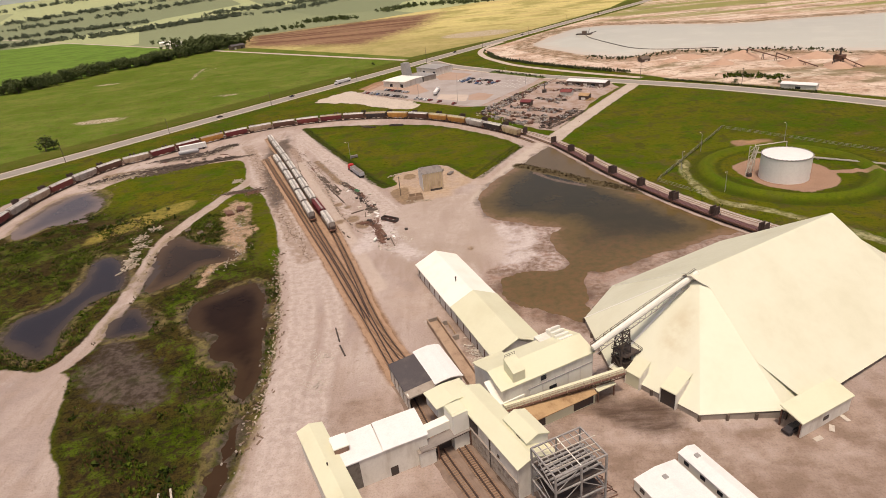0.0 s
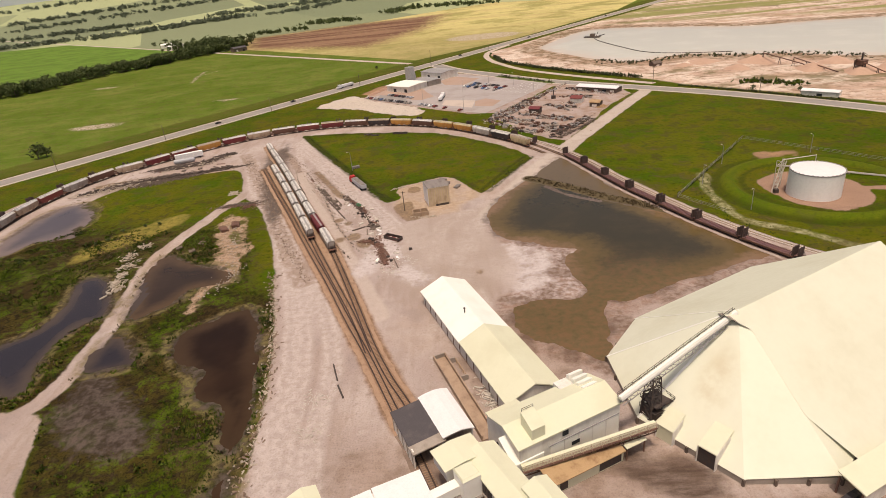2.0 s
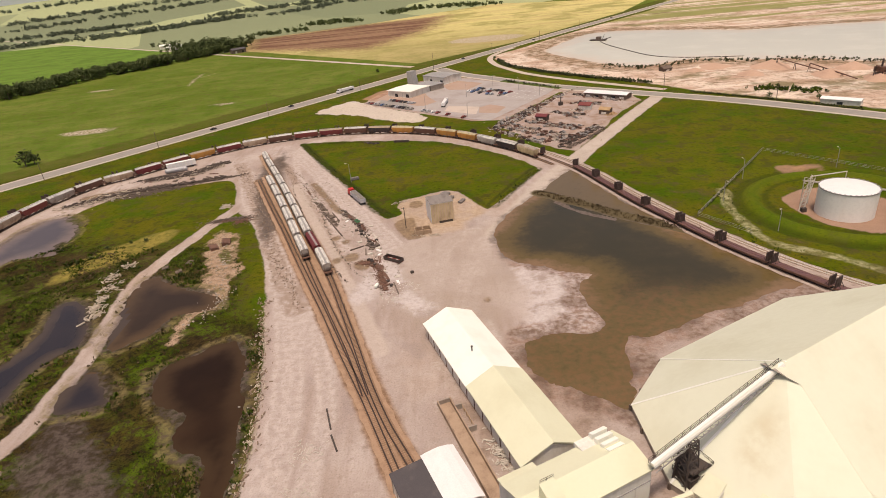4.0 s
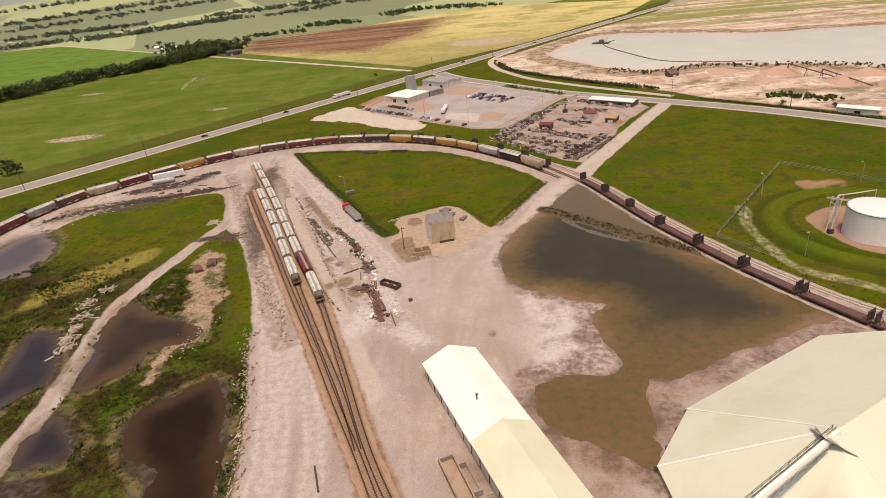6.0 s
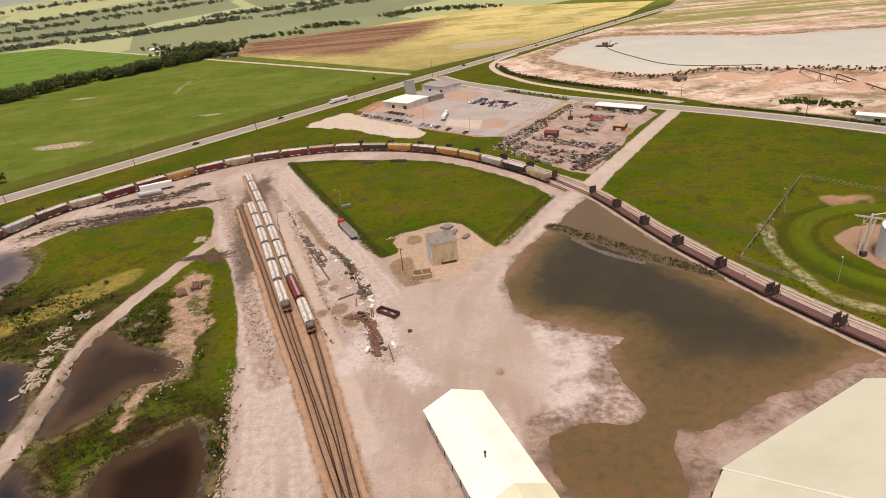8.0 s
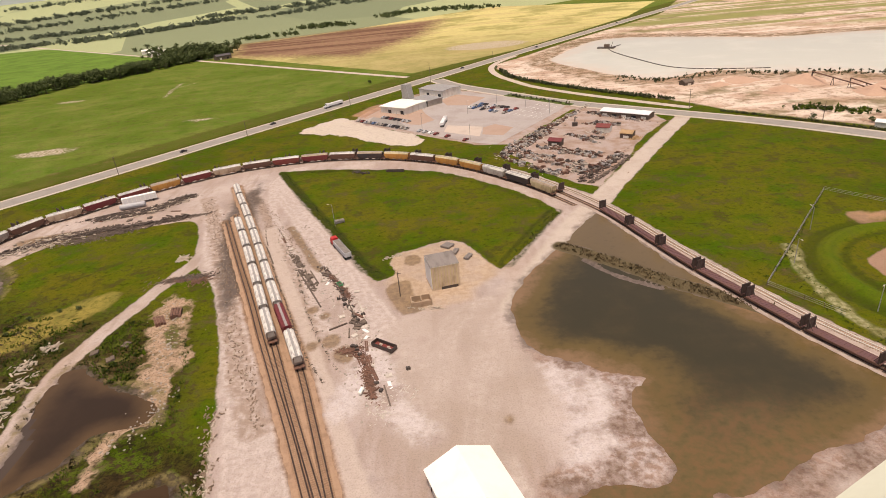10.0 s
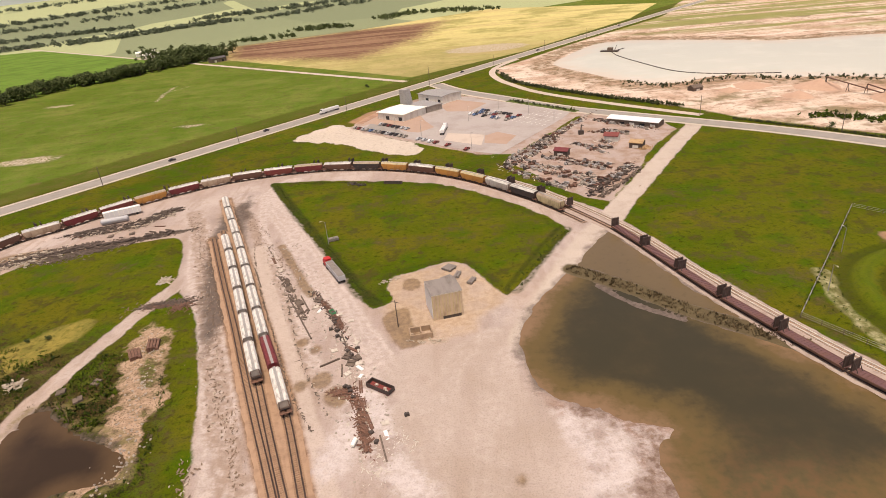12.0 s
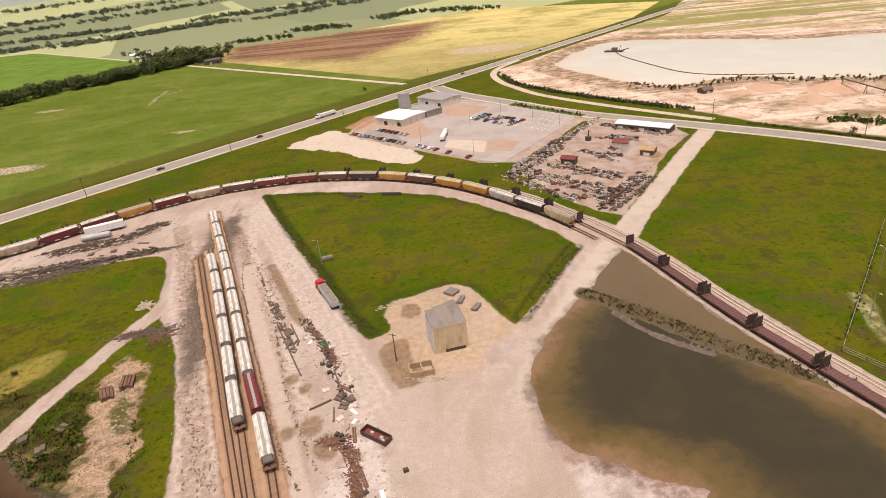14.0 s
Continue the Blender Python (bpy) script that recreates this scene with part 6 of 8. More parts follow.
def shelter():
    s = thing("drive_shelter", pose(68.6, 91.4, 0, 0, 0, 24.5), "cream metal drive-in shelter built against the dome", "shelter")
    b = buf()
    put(b, [(-0.6, -0.4, 3.9), (15.5, -0.4, 3.9), (15.5, 4.8, 5.2), (-0.6, 4.8, 5.2), (-0.6, -0.4, 4.15), (15.5, -0.4, 4.15), (15.5, 4.8, 5.45), (-0.6, 4.8, 5.45)], BOXF)
    part("roof", b, CREAM, s)
    b = buf()
    box(b, 0, 15.2, -0.1, 0.15, 0, 3.9)
    part("front_wall", b, WALL, s)
    b = buf()
    box(b, 15.0, 15.2, 0.15, 4.6, 0, 4.0)
    part("end_wall", b, WALL, s)
    window_part(s, 6.5, 8.2, -0.18, -0.1, 1.4, 2.4)
    for y in (0.3, 4.5):
        b = buf()
        box(b, -0.2, 0.1, y - 0.15, y + 0.15, 0, 4.0)
        part("post", b, RUST, s)
    for i in range(3):
        q = thing("metal_sheet", pose(72 + i * 4.2, 90.8 + i * 2.4, 0.06, 3, 2, 20 + 40 * i), "loose pale metal sheet lying on the dirt", "metal sheet", "loose sheets")
        b = buf()
        box(b, -1.0, 1.0, -0.5, 0.5, -0.04, 0.04)
        part("sheet", b, PALE, q)


shelter()


def tank():
    t = thing("storage_tank", pose(142.3, 231.0, 0), "large white cylindrical steel storage tank on a dirt pad", "storage tank")
    b = buf()
    n, R, H = 72, 9.3, 9.8
    for z in (0, 2.8, 5.6, 8.4, H):
        b[0].extend([(R * math.cos(2 * math.pi * i / n), R * math.sin(2 * math.pi * i / n), z) for i in range(n)])
    for k in range(4):
        b[1].extend([(k * n + i, k * n + (i + 1) % n, (k + 1) * n + (i + 1) % n, (k + 1) * n + i) for i in range(n)])
    part("shell", b, TANK, t, smooth=True)
    b = buf()
    b[0].append((0, 0, H + 0.9))
    b[0].extend([((R + 0.1) * math.cos(2 * math.pi * i / n), (R + 0.1) * math.sin(2 * math.pi * i / n), H + 0.02) for i in range(n)])
    b[1].extend([(0, 1 + i, 1 + (i + 1) % n) for i in range(n)])
    part("roof", b, PAINT["snow"], t)
    b = buf()
    for i in range(n):
        a, c = 2 * math.pi * i / n, 2 * math.pi * (i + 1) / n
        beam(b, (R * math.cos(a), R * math.sin(a), H), (R * math.cos(c), R * math.sin(c), H), 0.22, 0.3)
    part("rim", b, STEEL, t)
    for i in range(36):
        a = 2 * math.pi * i / 36
        b = buf()
        box(b, R * math.cos(a) - 0.2, R * math.cos(a) + 0.2, R * math.sin(a) - 0.2, R * math.sin(a) + 0.2, H + 0.1, H + 0.35)
        part("rim_vent", b, STEEL, t)
    # stair tower and pipe
    b = buf()
    p, q = Vector((-13.2, 4.0, 0)), Vector((-8.0, 8.4, H + 1.4))
    for s in (-0.5, 0.5):
        beam(b, p + Vector((s, -s, 0)), q + Vector((s, -s, 0)), 0.2)
        beam(b, p + Vector((s, -s, 1.1)), q + Vector((s, -s, 1.1)), 0.1)
    for i in range(24):
        e = p.lerp(q, i / 24)
        beam(b, e + Vector((-0.5, 0.5, 0)), e + Vector((0.5, -0.5, 0)), 0.16)
    part("stair", b, PALE, t)
    b = buf()
    for x, y in ((-9.6, 7.4), (-7.2, 10.2), (-10.6, 9.2)):
        beam(b, (x, y, 0), (x, y, H + 1.6), 0.2)
    for z in (3, 6, 9, H + 1.5):
        beam(b, (-9.6, 7.4, z), (-7.2, 10.2, z), 0.14)
        beam(b, (-9.6, 7.4, z), (-10.6, 9.2, z), 0.14)
        beam(b, (-10.6, 9.2, z - 2.5), (-7.2, 10.2, z), 0.12)
    part("stair_tower", b, PALE, t)
    b = buf()
    tube(b, (-8.4, 9.4, H + 1.5), (6.0, 11.2, H + 1.5), 0.2, 8)
    beam(b, (6.0, 11.2, H + 1.5), (6.0, 11.2, 0), 0.24)
    part("overhead_pipe", b, PALE, t)
    b = buf()
    box(b, -13.2, -11.6, 3.0, 4.4, 0, 1.6)
    part("pump_box", b, IRON, t)


tank()


CLAYWALL = worn("clay_stained_concrete", (0.40, 0.285, 0.190), (0.26, 0.170, 0.110), 0.9, scale=0.5, amount=0.8)


def scale_house():
    """The tall boxy corrugated building on the bare lot."""
    s = thing("corrugated_building", pose(-6.9, 253.9, 0, 0, 0, 12.5), "tall boxy cream corrugated metal building with a grey roof", "building")
    L, W, H = 9.2, 9.0, 8.3
    b = buf()
    box(b, 0, L, 0, W, 0.0, H)
    part("wall", b, PAINT["peach"], s)
    for i in range(18):
        b = buf()
        x = i * L / 18
        box(b, x + 0.06, x + 0.34, -0.10, 0, 0.9, H - 0.05)
        part("wall_rib", b, PAINT["peach"] if i % 2 else PAINT["cream"], s)
    b = buf()
    box(b, -0.15, 0, 0.1, W - 0.1, 0.6, H)
    part("side_cladding", b, PAINT["snow"], s)
    # dark strip along the foot of the front wall
    b = buf()
    box(b, 3.0, L - 0.6, -0.14, -0.1, 0.0, 0.95)
    part("base_opening", b, IRON, s)
    for k in range(2):
        b = buf()
        put(b, [(-0.2, k * W / 2, H + 0.05), (L + 0.2, k * W / 2, H + 0.05), (L + 0.2, (k + 1) * W / 2 - 0.06, H + 0.35), (-0.2, (k + 1) * W / 2 - 0.06, H + 0.35),
                (-0.2, k * W / 2, H + 0.2), (L + 0.2, k * W / 2, H + 0.2), (L + 0.2, (k + 1) * W / 2 - 0.06, H + 0.5), (-0.2, (k + 1) * W / 2 - 0.06, H + 0.5)], BOXF)
        part("roof_panel", b, DARKSTEEL, s, "weathered grey roof panel")
    b = buf()
    for i in range(20):
        box(b, i * L / 20, i * L / 20 + 0.25, -0.25, 0.05, H, H + 0.16)
    part("eave_trim", b, PALE, s)
    for i, (x, y, w, l, h) in enumerate(((-13.6, -6.6, 6.4, 4.4, 2.2),)):
        p = thing("concrete_pit", pose(x - 6.9 + 7, y + 251, 0, 0, 0, 8), "broken open-topped bin of clay-stained concrete", "concrete bin")
        for q in ((0, w, 0, 0.35), (0, w, l - 0.35, l), (0, 0.35, 0.35, l - 0.35), (w - 0.35, w, 0.35, l - 0.35), (w / 2 - 0.15, w / 2 + 0.15, 0.35, l - 0.35)):
            b = buf()
            box(b, *q, 0, h * (0.8 + 0.2 * (q[0] > 0)))
            part("side", b, CLAYWALL, p)


scale_house()

# ---- yard things ----


def mobile_office(x, y, turn, w, l, label):
    o = thing("mobile_office", pose(x, y, 0, 0, 0, turn), label, "mobile office", "white mobile offices")
    b = buf()
    box(b, 0, l, -w / 2, w / 2, 0.6, 3.1)
    part("body", b, WHITE, o)
    b = buf()
    gable(b, 0, l, -w / 2, w / 2, 3.1, 3.7, 0.15, 0.15)
    part("roof", b, PAINT["snow"], o)
    b = buf()
    box(b, 0.3, l - 0.3, -w / 2 + 0.2, w / 2 - 0.2, 0, 0.6)
    part("skirt", b, CONCRETE, o)
    for i in range(int(l / 4)):
        window_part(o, 1.5 + 4 * i, 2.7 + 4 * i, -w / 2 - 0.06, -w / 2, 1.7, 2.6)
    b = buf()
    box(b, 2.2, 3.1, -0.5, 0.4, 3.45, 4.0)
    part("roof_unit", b, STEEL, o)
    return o


mobile_office(44.3, 88.3, -67.5, 4.0, 17, "long white mobile office with a low roof")
mobile_office(36.6, 84.0, -67.5, 9.6, 15, "double-width white mobile office with a low roof")


def salt_bin():
    t = thing("open_bin", pose(-6.4, 146.0, 0, 0, 0, -71.4), "long open concrete bin with a rust-brown floor", "concrete bin")
    b = buf()
    box(b, 0.3, 32, 0.3, 3.1, 0.0, 0.35)
    part("floor", b, BINFLOOR, t)
    for q in ((0, 32, 0, 0.3), (0, 32, 3.1, 3.4), (0, 0.3, 0.3, 3.1), (11, 11.3, 3.4, 5.4), (3, 3.3, 3.4, 5.0)):
        b = buf()
        box(b, *q, 0, 1.5)
        part("side", b, CONCRETE if q[1] < 30 else BINFLOOR, t)
    b = buf()
    for i in range(9):
        beam(b, (3 + i, 5.0, 0), (3 + i, 5.0, 1.3), 0.09)
    beam(b, (3, 5.0, 1.3), (11, 5.0, 1.3), 0.09)
    part("handrail", b, RUSTFLOOR, t)


salt_bin()


def semi_truck(m, colour, trailer, label, group=""):
    t = thing("semi_truck", m, label, "truck", group)
    b = buf()
    extrude(b, [(-1.2, 0.9), (1.2, 0.9), (1.2, 2.2), (1.1, 3.5), (-1.1, 3.5), (-1.2, 2.2)], 14.6, 17.0)
    extrude(b, [(-1.0, 0.9), (1.0, 0.9), (1.0, 1.9), (0.8, 2.1), (-0.8, 2.1), (-1.0, 1.9)], 17.0, 18.8)
    part("cab", b, PAINT[colour], t)
    window_part(t, 16.98, 17.06, -0.95, 0.95, 2.3, 3.1, "windscreen")
    b = buf()
    box(b, 0, 14.0, -1.28, 1.28, 1.25, 3.0)
    part("trailer_body", b, PAINT[trailer], t)
    b = buf()
    box(b, 0.2, 13.8, -1.1, 1.1, 3.0, 3.12)
    for i in range(10):
        box(b, 0.6 + i * 1.35, 0.75 + i * 1.35, -1.15, 1.15, 3.12, 3.2)
    part("tarp", b, DARKSTEEL if trailer != "snow" else PAINT["snow"], t)
    b = buf()
    box(b, 0.3, 17.5, -0.45, 0.45, 0.75, 1.2)
    part("chassis", b, IRON, t)
    for x in (1.2, 2.5, 13.0, 14.3, 17.6):
        for s in (-1, 1):
            b = buf()
            tube(b, (x, s * 0.75, 0.5), (x, s * 1.2, 0.5), 0.5, 12)
            part("wheel", b, RUBBER, t)
    return t


semi_truck(pose(-37.4, 282.3, 0, 0, 0, 116), "signal", "silver", "red semi truck with a grey tarped trailer on the gravel road")
semi_truck(pose(-75.5, 571, 0.16, 0, 0, 228.8), "snow", "snow", "white semi truck driving on the highway")
semi_truck(pose(-8.0, 470, 0.1, 0, 0, 80), "snow", "snow", "white semi truck standing in the paved lot").location = (2.2, 464, 0.1)


def dumpster():
    d = thing("open_skip", pose(-20.9, 224.6, 0, 0, 0, -37), "rusty dark red open-topped steel skip", "skip")
    L, W, H = 3.7, 1.25, 1.5
    for name, q in (("floor", (-L, L, -W, W, 0.25, 0.35)), ("side", (-L, L, -W, -W + 0.1, 0.35, H)), ("side", (-L, L, W - 0.1, W, 0.35, H)),
                    ("end", (-L, -L + 0.1, -W + 0.1, W - 0.1, 0.35, H)), ("end", (L - 0.1, L, -W + 0.1, W - 0.1, 0.35, H))):
        b = buf()
        box(b, *q)
        part(name, b, PAINT["red"] if name == "floor" else IRON, d)
    for x in (-L + 0.6, L - 0.6):
        b = buf()
        box(b, x - 0.3, x + 0.3, -W, W, 0, 0.25)
        part("skid", b, IRON, d)
    b = buf()
    for x, y in ((1.4, 0.2), (2.2, -0.4), (-1.5, 0.3)):
        box(b, x - 0.4, x + 0.4, y - 0.3, y + 0.3, 0.35, 0.8)
    part("scrap_load", b, PALE, d)


dumpster()
o = thing("green_skip", pose(-38.3, 263.5, 0, 0, 0, -60), "small bright green steel tub among scrap", "steel tub")
for q in ((-1.2, 1.2, -0.7, -0.6), (-1.2, 1.2, 0.6, 0.7), (-1.2, -1.1, -0.6, 0.6), (1.1, 1.2, -0.6, 0.6)):
    b = buf()
    box(b, *q, 0, 0.9)
    part("side", b, PAINT["green"], o)
b = buf()
box(b, -1.1, 1.1, -0.6, 0.6, 0, 0.15)
part("floor", b, PAINT["green"], o)
for x, y, turn, w in ((-42.5, 266, 70, 3.4), (-27, 234, -50, 2.6), (-26.5, 230.5, 65, 1.6), (-18.5, 208, -75, 3.2)):
    o = thing("metal_sheet", pose(x, y, 0.0, 0, 0, turn), "loose white metal panel lying on the dirt", "metal panel", "loose panels")
    b = buf()
    box(b, -w / 2, w / 2, -0.45, 0.45, 0.02, 0.22)
    part("sheet", b, PAINT["snow"], o)


def utility_pole(x, y, h, label, arms=1, group="wooden utility poles"):
    p = thing("utility_pole", pose(x, y, 0, 0, 0, random.uniform(0, 180)), label, "pole", group)
    b = buf()
    tube(b, (0, 0, 0), (0, 0, h), 0.19, 8, 0.13)
    part("shaft", b, WOOD, p)
    for i in range(arms):
        b = buf()
        beam(b, (-1.2, 0, h - 0.6 - i), (1.2, 0, h - 0.6 - i), 0.14)
        part("crossarm", b, WOOD, p)


def lamp_post(x, y, h, group="steel lamp posts"):
    p = thing("lamp_post", pose(x, y, 0, 0, 0, random.uniform(0, 360)), "tall thin grey steel lamp post", "lamp post", group)
    b = buf()
    tube(b, (0, 0, 0), (0, 0, h), 0.13, 8, 0.08)
    part("shaft", b, STEEL, p)
    b = buf()
    beam(b, (0, 0, h), (1.4, 0, h + 0.25), 0.08)
    part("arm", b, STEEL, p)
    b = buf()
    box(b, 1.2, 1.9, -0.15, 0.15, h + 0.15, h + 0.32)
    part("lamp_head", b, PALE, p)


utility_pole(-17.4, 252.5, 9.0, "leaning wooden utility pole on the bare lot")
for x in (-235, -189, -131, -68, -3, 62, 127, 192):
    utility_pole(x, highway_y(x) - 14 if x != -3 else 629, 11 if x != -3 else 17, "wooden utility pole beside the highway")
utility_pole(206, 397, 12, "wooden utility pole beside the county road")
utility_pole(158, 455, 12, "wooden utility pole beside the county road")
for x, y in ((-47, 316), (126, 273), (108, 251), (113.5, 221), (167.5, 276), (-10.5, 467), (18, 428), (21, 494), (44, 520), (62, 500), (74, 475), (-27, 482)):
    lamp_post(x, y, 8.5 if x > 100 else 9.5)


def crate(kind, material, dims, label, category, places, group):
    """Copies of one boxy thing made of its own boards or bars."""
    first = None
    for x, y, turn in places:
        m = pose(x, y, 0, 0, 0, turn)
        if first is None:
            first = thing(kind, m, label, category, group)
            w, l, h = dims
            n = max(2, int(w / 0.8))
            for i in range(n):
                b = buf()
                x0 = -w / 2 + i * w / n
                box(b, x0 + 0.04, x0 + w / n - 0.04, -l / 2 * random.uniform(0.8, 1), l / 2 * random.uniform(0.85, 1.05), 0.0, h * random.uniform(0.6, 1))
                part("piece", b, material, first)
        else:
            copy_thing(first, m)


crate("tie_stack", WOOD, (2.4, 2.4, 0.6), "stack of old dark railway ties", "stack of ties",
      [(-107.7, 235, 20), (-99.5, 238, 70), (-101, 231, 30), (-31, 239.5, 60), (-28.3, 238.4, 25), (-29.6, 236.2, 70), (-44, 272, 60), (-147, 345, 10), (-138, 346, 15), (-55.6, 281.8, 20), (-50, 271, 25), (-49, 266, 20)], "tie stacks")
crate("scrap_box", RUST, (3.2, 5.6, 1.5), "rusty red steel box lying on the sand", "steel box", [(-94, 249.5, 30), (-90.3, 253.8, 15)], "rusty boxes")
crate("pallet_pile", PALE, (1.8, 1.6, 0.4), "pale pile of broken boards", "board pile", [(-36, 262, 20), (-29, 246, 60), (-27.5, 236, 10), (-30, 232, 40), (-61.5, 296, 60), (-24, 217, 0), (-32, 258, 0), (-19, 212, 15), (-33, 248, 80), (-44, 268, 50), (-35, 243, 20)], "board piles")
crate("beam_bundle", RUST, (1.0, 5.5, 0.4), "bundle of rusty steel beams", "steel bundle",
      [(-24.5, 219, 12), (-22.8, 213, 20), (-26, 226, 8), (-23.5, 207, 25), (-30, 243, 50), (-66, 305, 24), (-150, 352, 75), (-128, 352, 80), (-163, 348, 60)], "steel bundles")
crate("machine_part", IRON, (1.2, 0.9, 0.8), "dark worn machine part", "machine part",
      [(-31, 242, 20), (-28.5, 243, 50), (-29.8, 240, 10), (-22, 209, 40), (-20.6, 206, 70), (-35, 250, 30), (-27.5, 222, 0), (-29, 226, 30), (-30, 226.5, 60), (-28.5, 224.5, 10), (-14, 214, 20), (-4, 178.6, 20), (-38, 263, 30), (-36.6, 259, 20), (-37.5, 254, 10), (-35.2, 253, 40)], "machine parts")
for x, y, turn, n in ((-5.0, 276, 20, 4), (-2, 278.5, 30, 3), (-1.0, 286, 50, 4), (1.6, 280.5, 70, 2), (6.0, 275.5, 60, 2)):
    o = thing("pipe_bundle", pose(x, y, 0, 0, 0, turn), "grey bundle of large pipes by the corrugated building", "pipe bundle", "grey bundles")
    for k in range(n):
        b = buf()
        tube(b, (-1.9, (k - (n - 1) / 2) * 0.95, 0.62), (1.9, (k - (n - 1) / 2) * 0.95, 0.62), 0.46, 12)
        part("pipe", b, DARKSTEEL, o)
    for x0 in (-1.2, 1.2):
        b = buf()
        box(b, x0 - 0.12, x0 + 0.12, -n * 0.5, n * 0.5, 0, 0.17)
        part("bearer", b, WOOD, o)


def long_beam(p, q, material, label):
    o = thing("steel_beam", Matrix(), label, "beam", "loose beams")
    b = buf()
    beam(b, (*p, 0.2), (*q, 0.2), 0.4)
    part("bar", b, material, o)


for p, q in (((-55, 277), (-42.7, 250)), ((-52, 275), (-47.5, 265)), ((-50.5, 276), (-46, 266)), ((-34, 251), (-30.5, 241)), ((-38, 236), (-33, 239)), ((-32, 236), (-31.5, 231)), ((-33, 148), (-31, 141)), ((-30.6, 139), (-28.6, 134)), ((-72, 300), (-66, 285)), ((-60, 93), (-57.5, 88)), ((-62, 92), (-61, 88)), ((-20, 208), (-18, 200)), ((-30, 249), (-28, 241))):
    long_beam(p, q, IRON if p[0] > -34 and p[1] < 150 else PALE if p[1] < 95 or p[1] > 230 and p[0] > -31 else WOOD, "loose beam lying on the dirt")


def white_tank(x, y, turn, r, l, material, label):
    o = thing("horizontal_tank", pose(x, y, 0, 0, 0, turn), label, "tank", "horizontal tanks")
    b = buf()
    tube(b, (-l / 2, 0, r + 0.3), (l / 2, 0, r + 0.3), r, 16)
    tube(b, (-l / 2 - r * 0.35, 0, r + 0.3), (-l / 2, 0, r + 0.3), r * 0.6, 16, r)
    tube(b, (l / 2, 0, r + 0.3), (l / 2 + r * 0.35, 0, r + 0.3), r, 16, r * 0.6)
    part("vessel", b, material, o, smooth=False)
    for s in (-1, 1):
        b = buf()
        box(b, s * l / 3 - 0.2, s * l / 3 + 0.2, -r * 0.8, r * 0.8, 0, 0.5)
        part("saddle", b, CONCRETE, o)


white_tank(-25.6, 206, 75, 0.5, 2.0, WHITE, "small dirty white horizontal tank")
white_tank(-152.5, 361.5, 18, 1.3, 11, PAINT["silver"], "grey ribbed horizontal tank among scrap")


def box_trailer(x, y, turn, label):
    o = thing("box_trailer", pose(x, y, 0, 0, 0, turn), label, "trailer")
    b = buf()
    box(b, -8, 8, -1.35, 1.35, 1.1, 4.0)
    part("body", b, PAINT["snow"], o)
    for i in range(8):
        b = buf()
        box(b, -7.5 + 2 * i, -7.3 + 2 * i, -1.4, 1.4, 1.1, 4.06)
        part("rib", b, WHITE, o)
    b = buf()
    box(b, -7.5, 7.5, -0.8, 0.8, 0.7, 1.1)
    part("chassis", b, IRON, o)
    for x0 in (-6.5, -5.2, 6.0):
        for s in (-1, 1):
            b = buf()
            tube(b, (x0, s * 0.9, 0.5), (x0, s * 1.3, 0.5), 0.5, 12)
            part("wheel", b, RUBBER, o)


box_trailer(-152.5, 369.5, 26.5, "long white box trailer parked beside the curved train")


def heap(name, places, size, material, label, category, count=70, flat=0.5):
    """A loose heap of bars and slabs."""
    for x, y, w, l, turn in places:
        b = buf()
        for i in range(count):
            u, v = random.gauss(0, 0.35), random.gauss(0, 0.35)
            h = max(0.0, 1 - 1.4 * math.hypot(u, v)) * flat * min(w, l) * 0.35
            m = pose(u * w, v * l, h * random.random() + 0.1, random.uniform(-25, 25), random.uniform(-25, 25), random.uniform(0, 180))
            k = size * random.uniform(0.4, 1.2)
            box(b, -k, k, -k * 0.22, k * 0.22, -k * 0.12, k * 0.12, m)
        ob = solid(name, b, material, label, category, kind="stuff")
        ob.matrix_world = pose(x, y, 0, 0, 0, turn)


heap("scrap_heap", [(-166, 334, 20, 5, 15), (-150, 330, 16, 4, 8), (-141, 336, 16, 2.5, 12), (-122, 342, 14, 2.5, 10), (-160, 325, 16, 6, 10), (-158, 355, 16, 3, 20), (-136, 362, 12, 6, 35), (-132, 370, 8, 4, 40), (-146, 352, 12, 1.5, 15), (-97, 279, 14, 4, 8)],
     0.65, WOOD, "weathered heap of old timber and ties", "timber heap", 420, 0.25)
heap("timber_row", [(-160, 337, 26, 2.0, 14), (-147, 332, 16, 1.6, 8), (-141, 337.5, 18, 1.4, 12), (-122, 343, 14, 1.4, 10), (-158, 355.5, 18, 1.6, 20), (-136, 361, 10, 4, 35), (-133, 370, 8, 3, 40), (-150, 351, 12, 1.2, 15), (-97, 279, 14, 3, 8), (-128, 339, 10, 1.2, 5)],
     0.8, DARKWOOD, "dark row of charred timber and brush", "timber heap", 170, 0.4)
heap("brush_heap", [(-98, 278, 12, 4, 5), (-91, 276, 6, 4, 40), (-41, 268, 12, 1.6, -62), (-36, 258, 8, 2, -66), (-25.6, 219, 12, 1.8, -76), (-24, 210, 8, 2, -70), (-31, 224.5, 4, 2, 0)],
     0.55, RUST, "tangled heap of rusty scrap and brush", "scrap heap", 240, 0.3)
heap("slab_heap", [(-123, 222, 5, 8, -15), (-118.5, 205, 4, 9, -10), (-126, 231, 4, 5, 10), (-104, 297, 4, 3, 0), (-121, 215, 3, 4, 0), (-121, 209, 3, 5, 10), (-124, 240, 3, 4, 30)], 1.2, SLAB, "heap of broken pale concrete slabs", "rubble heap", 40, 0.3)
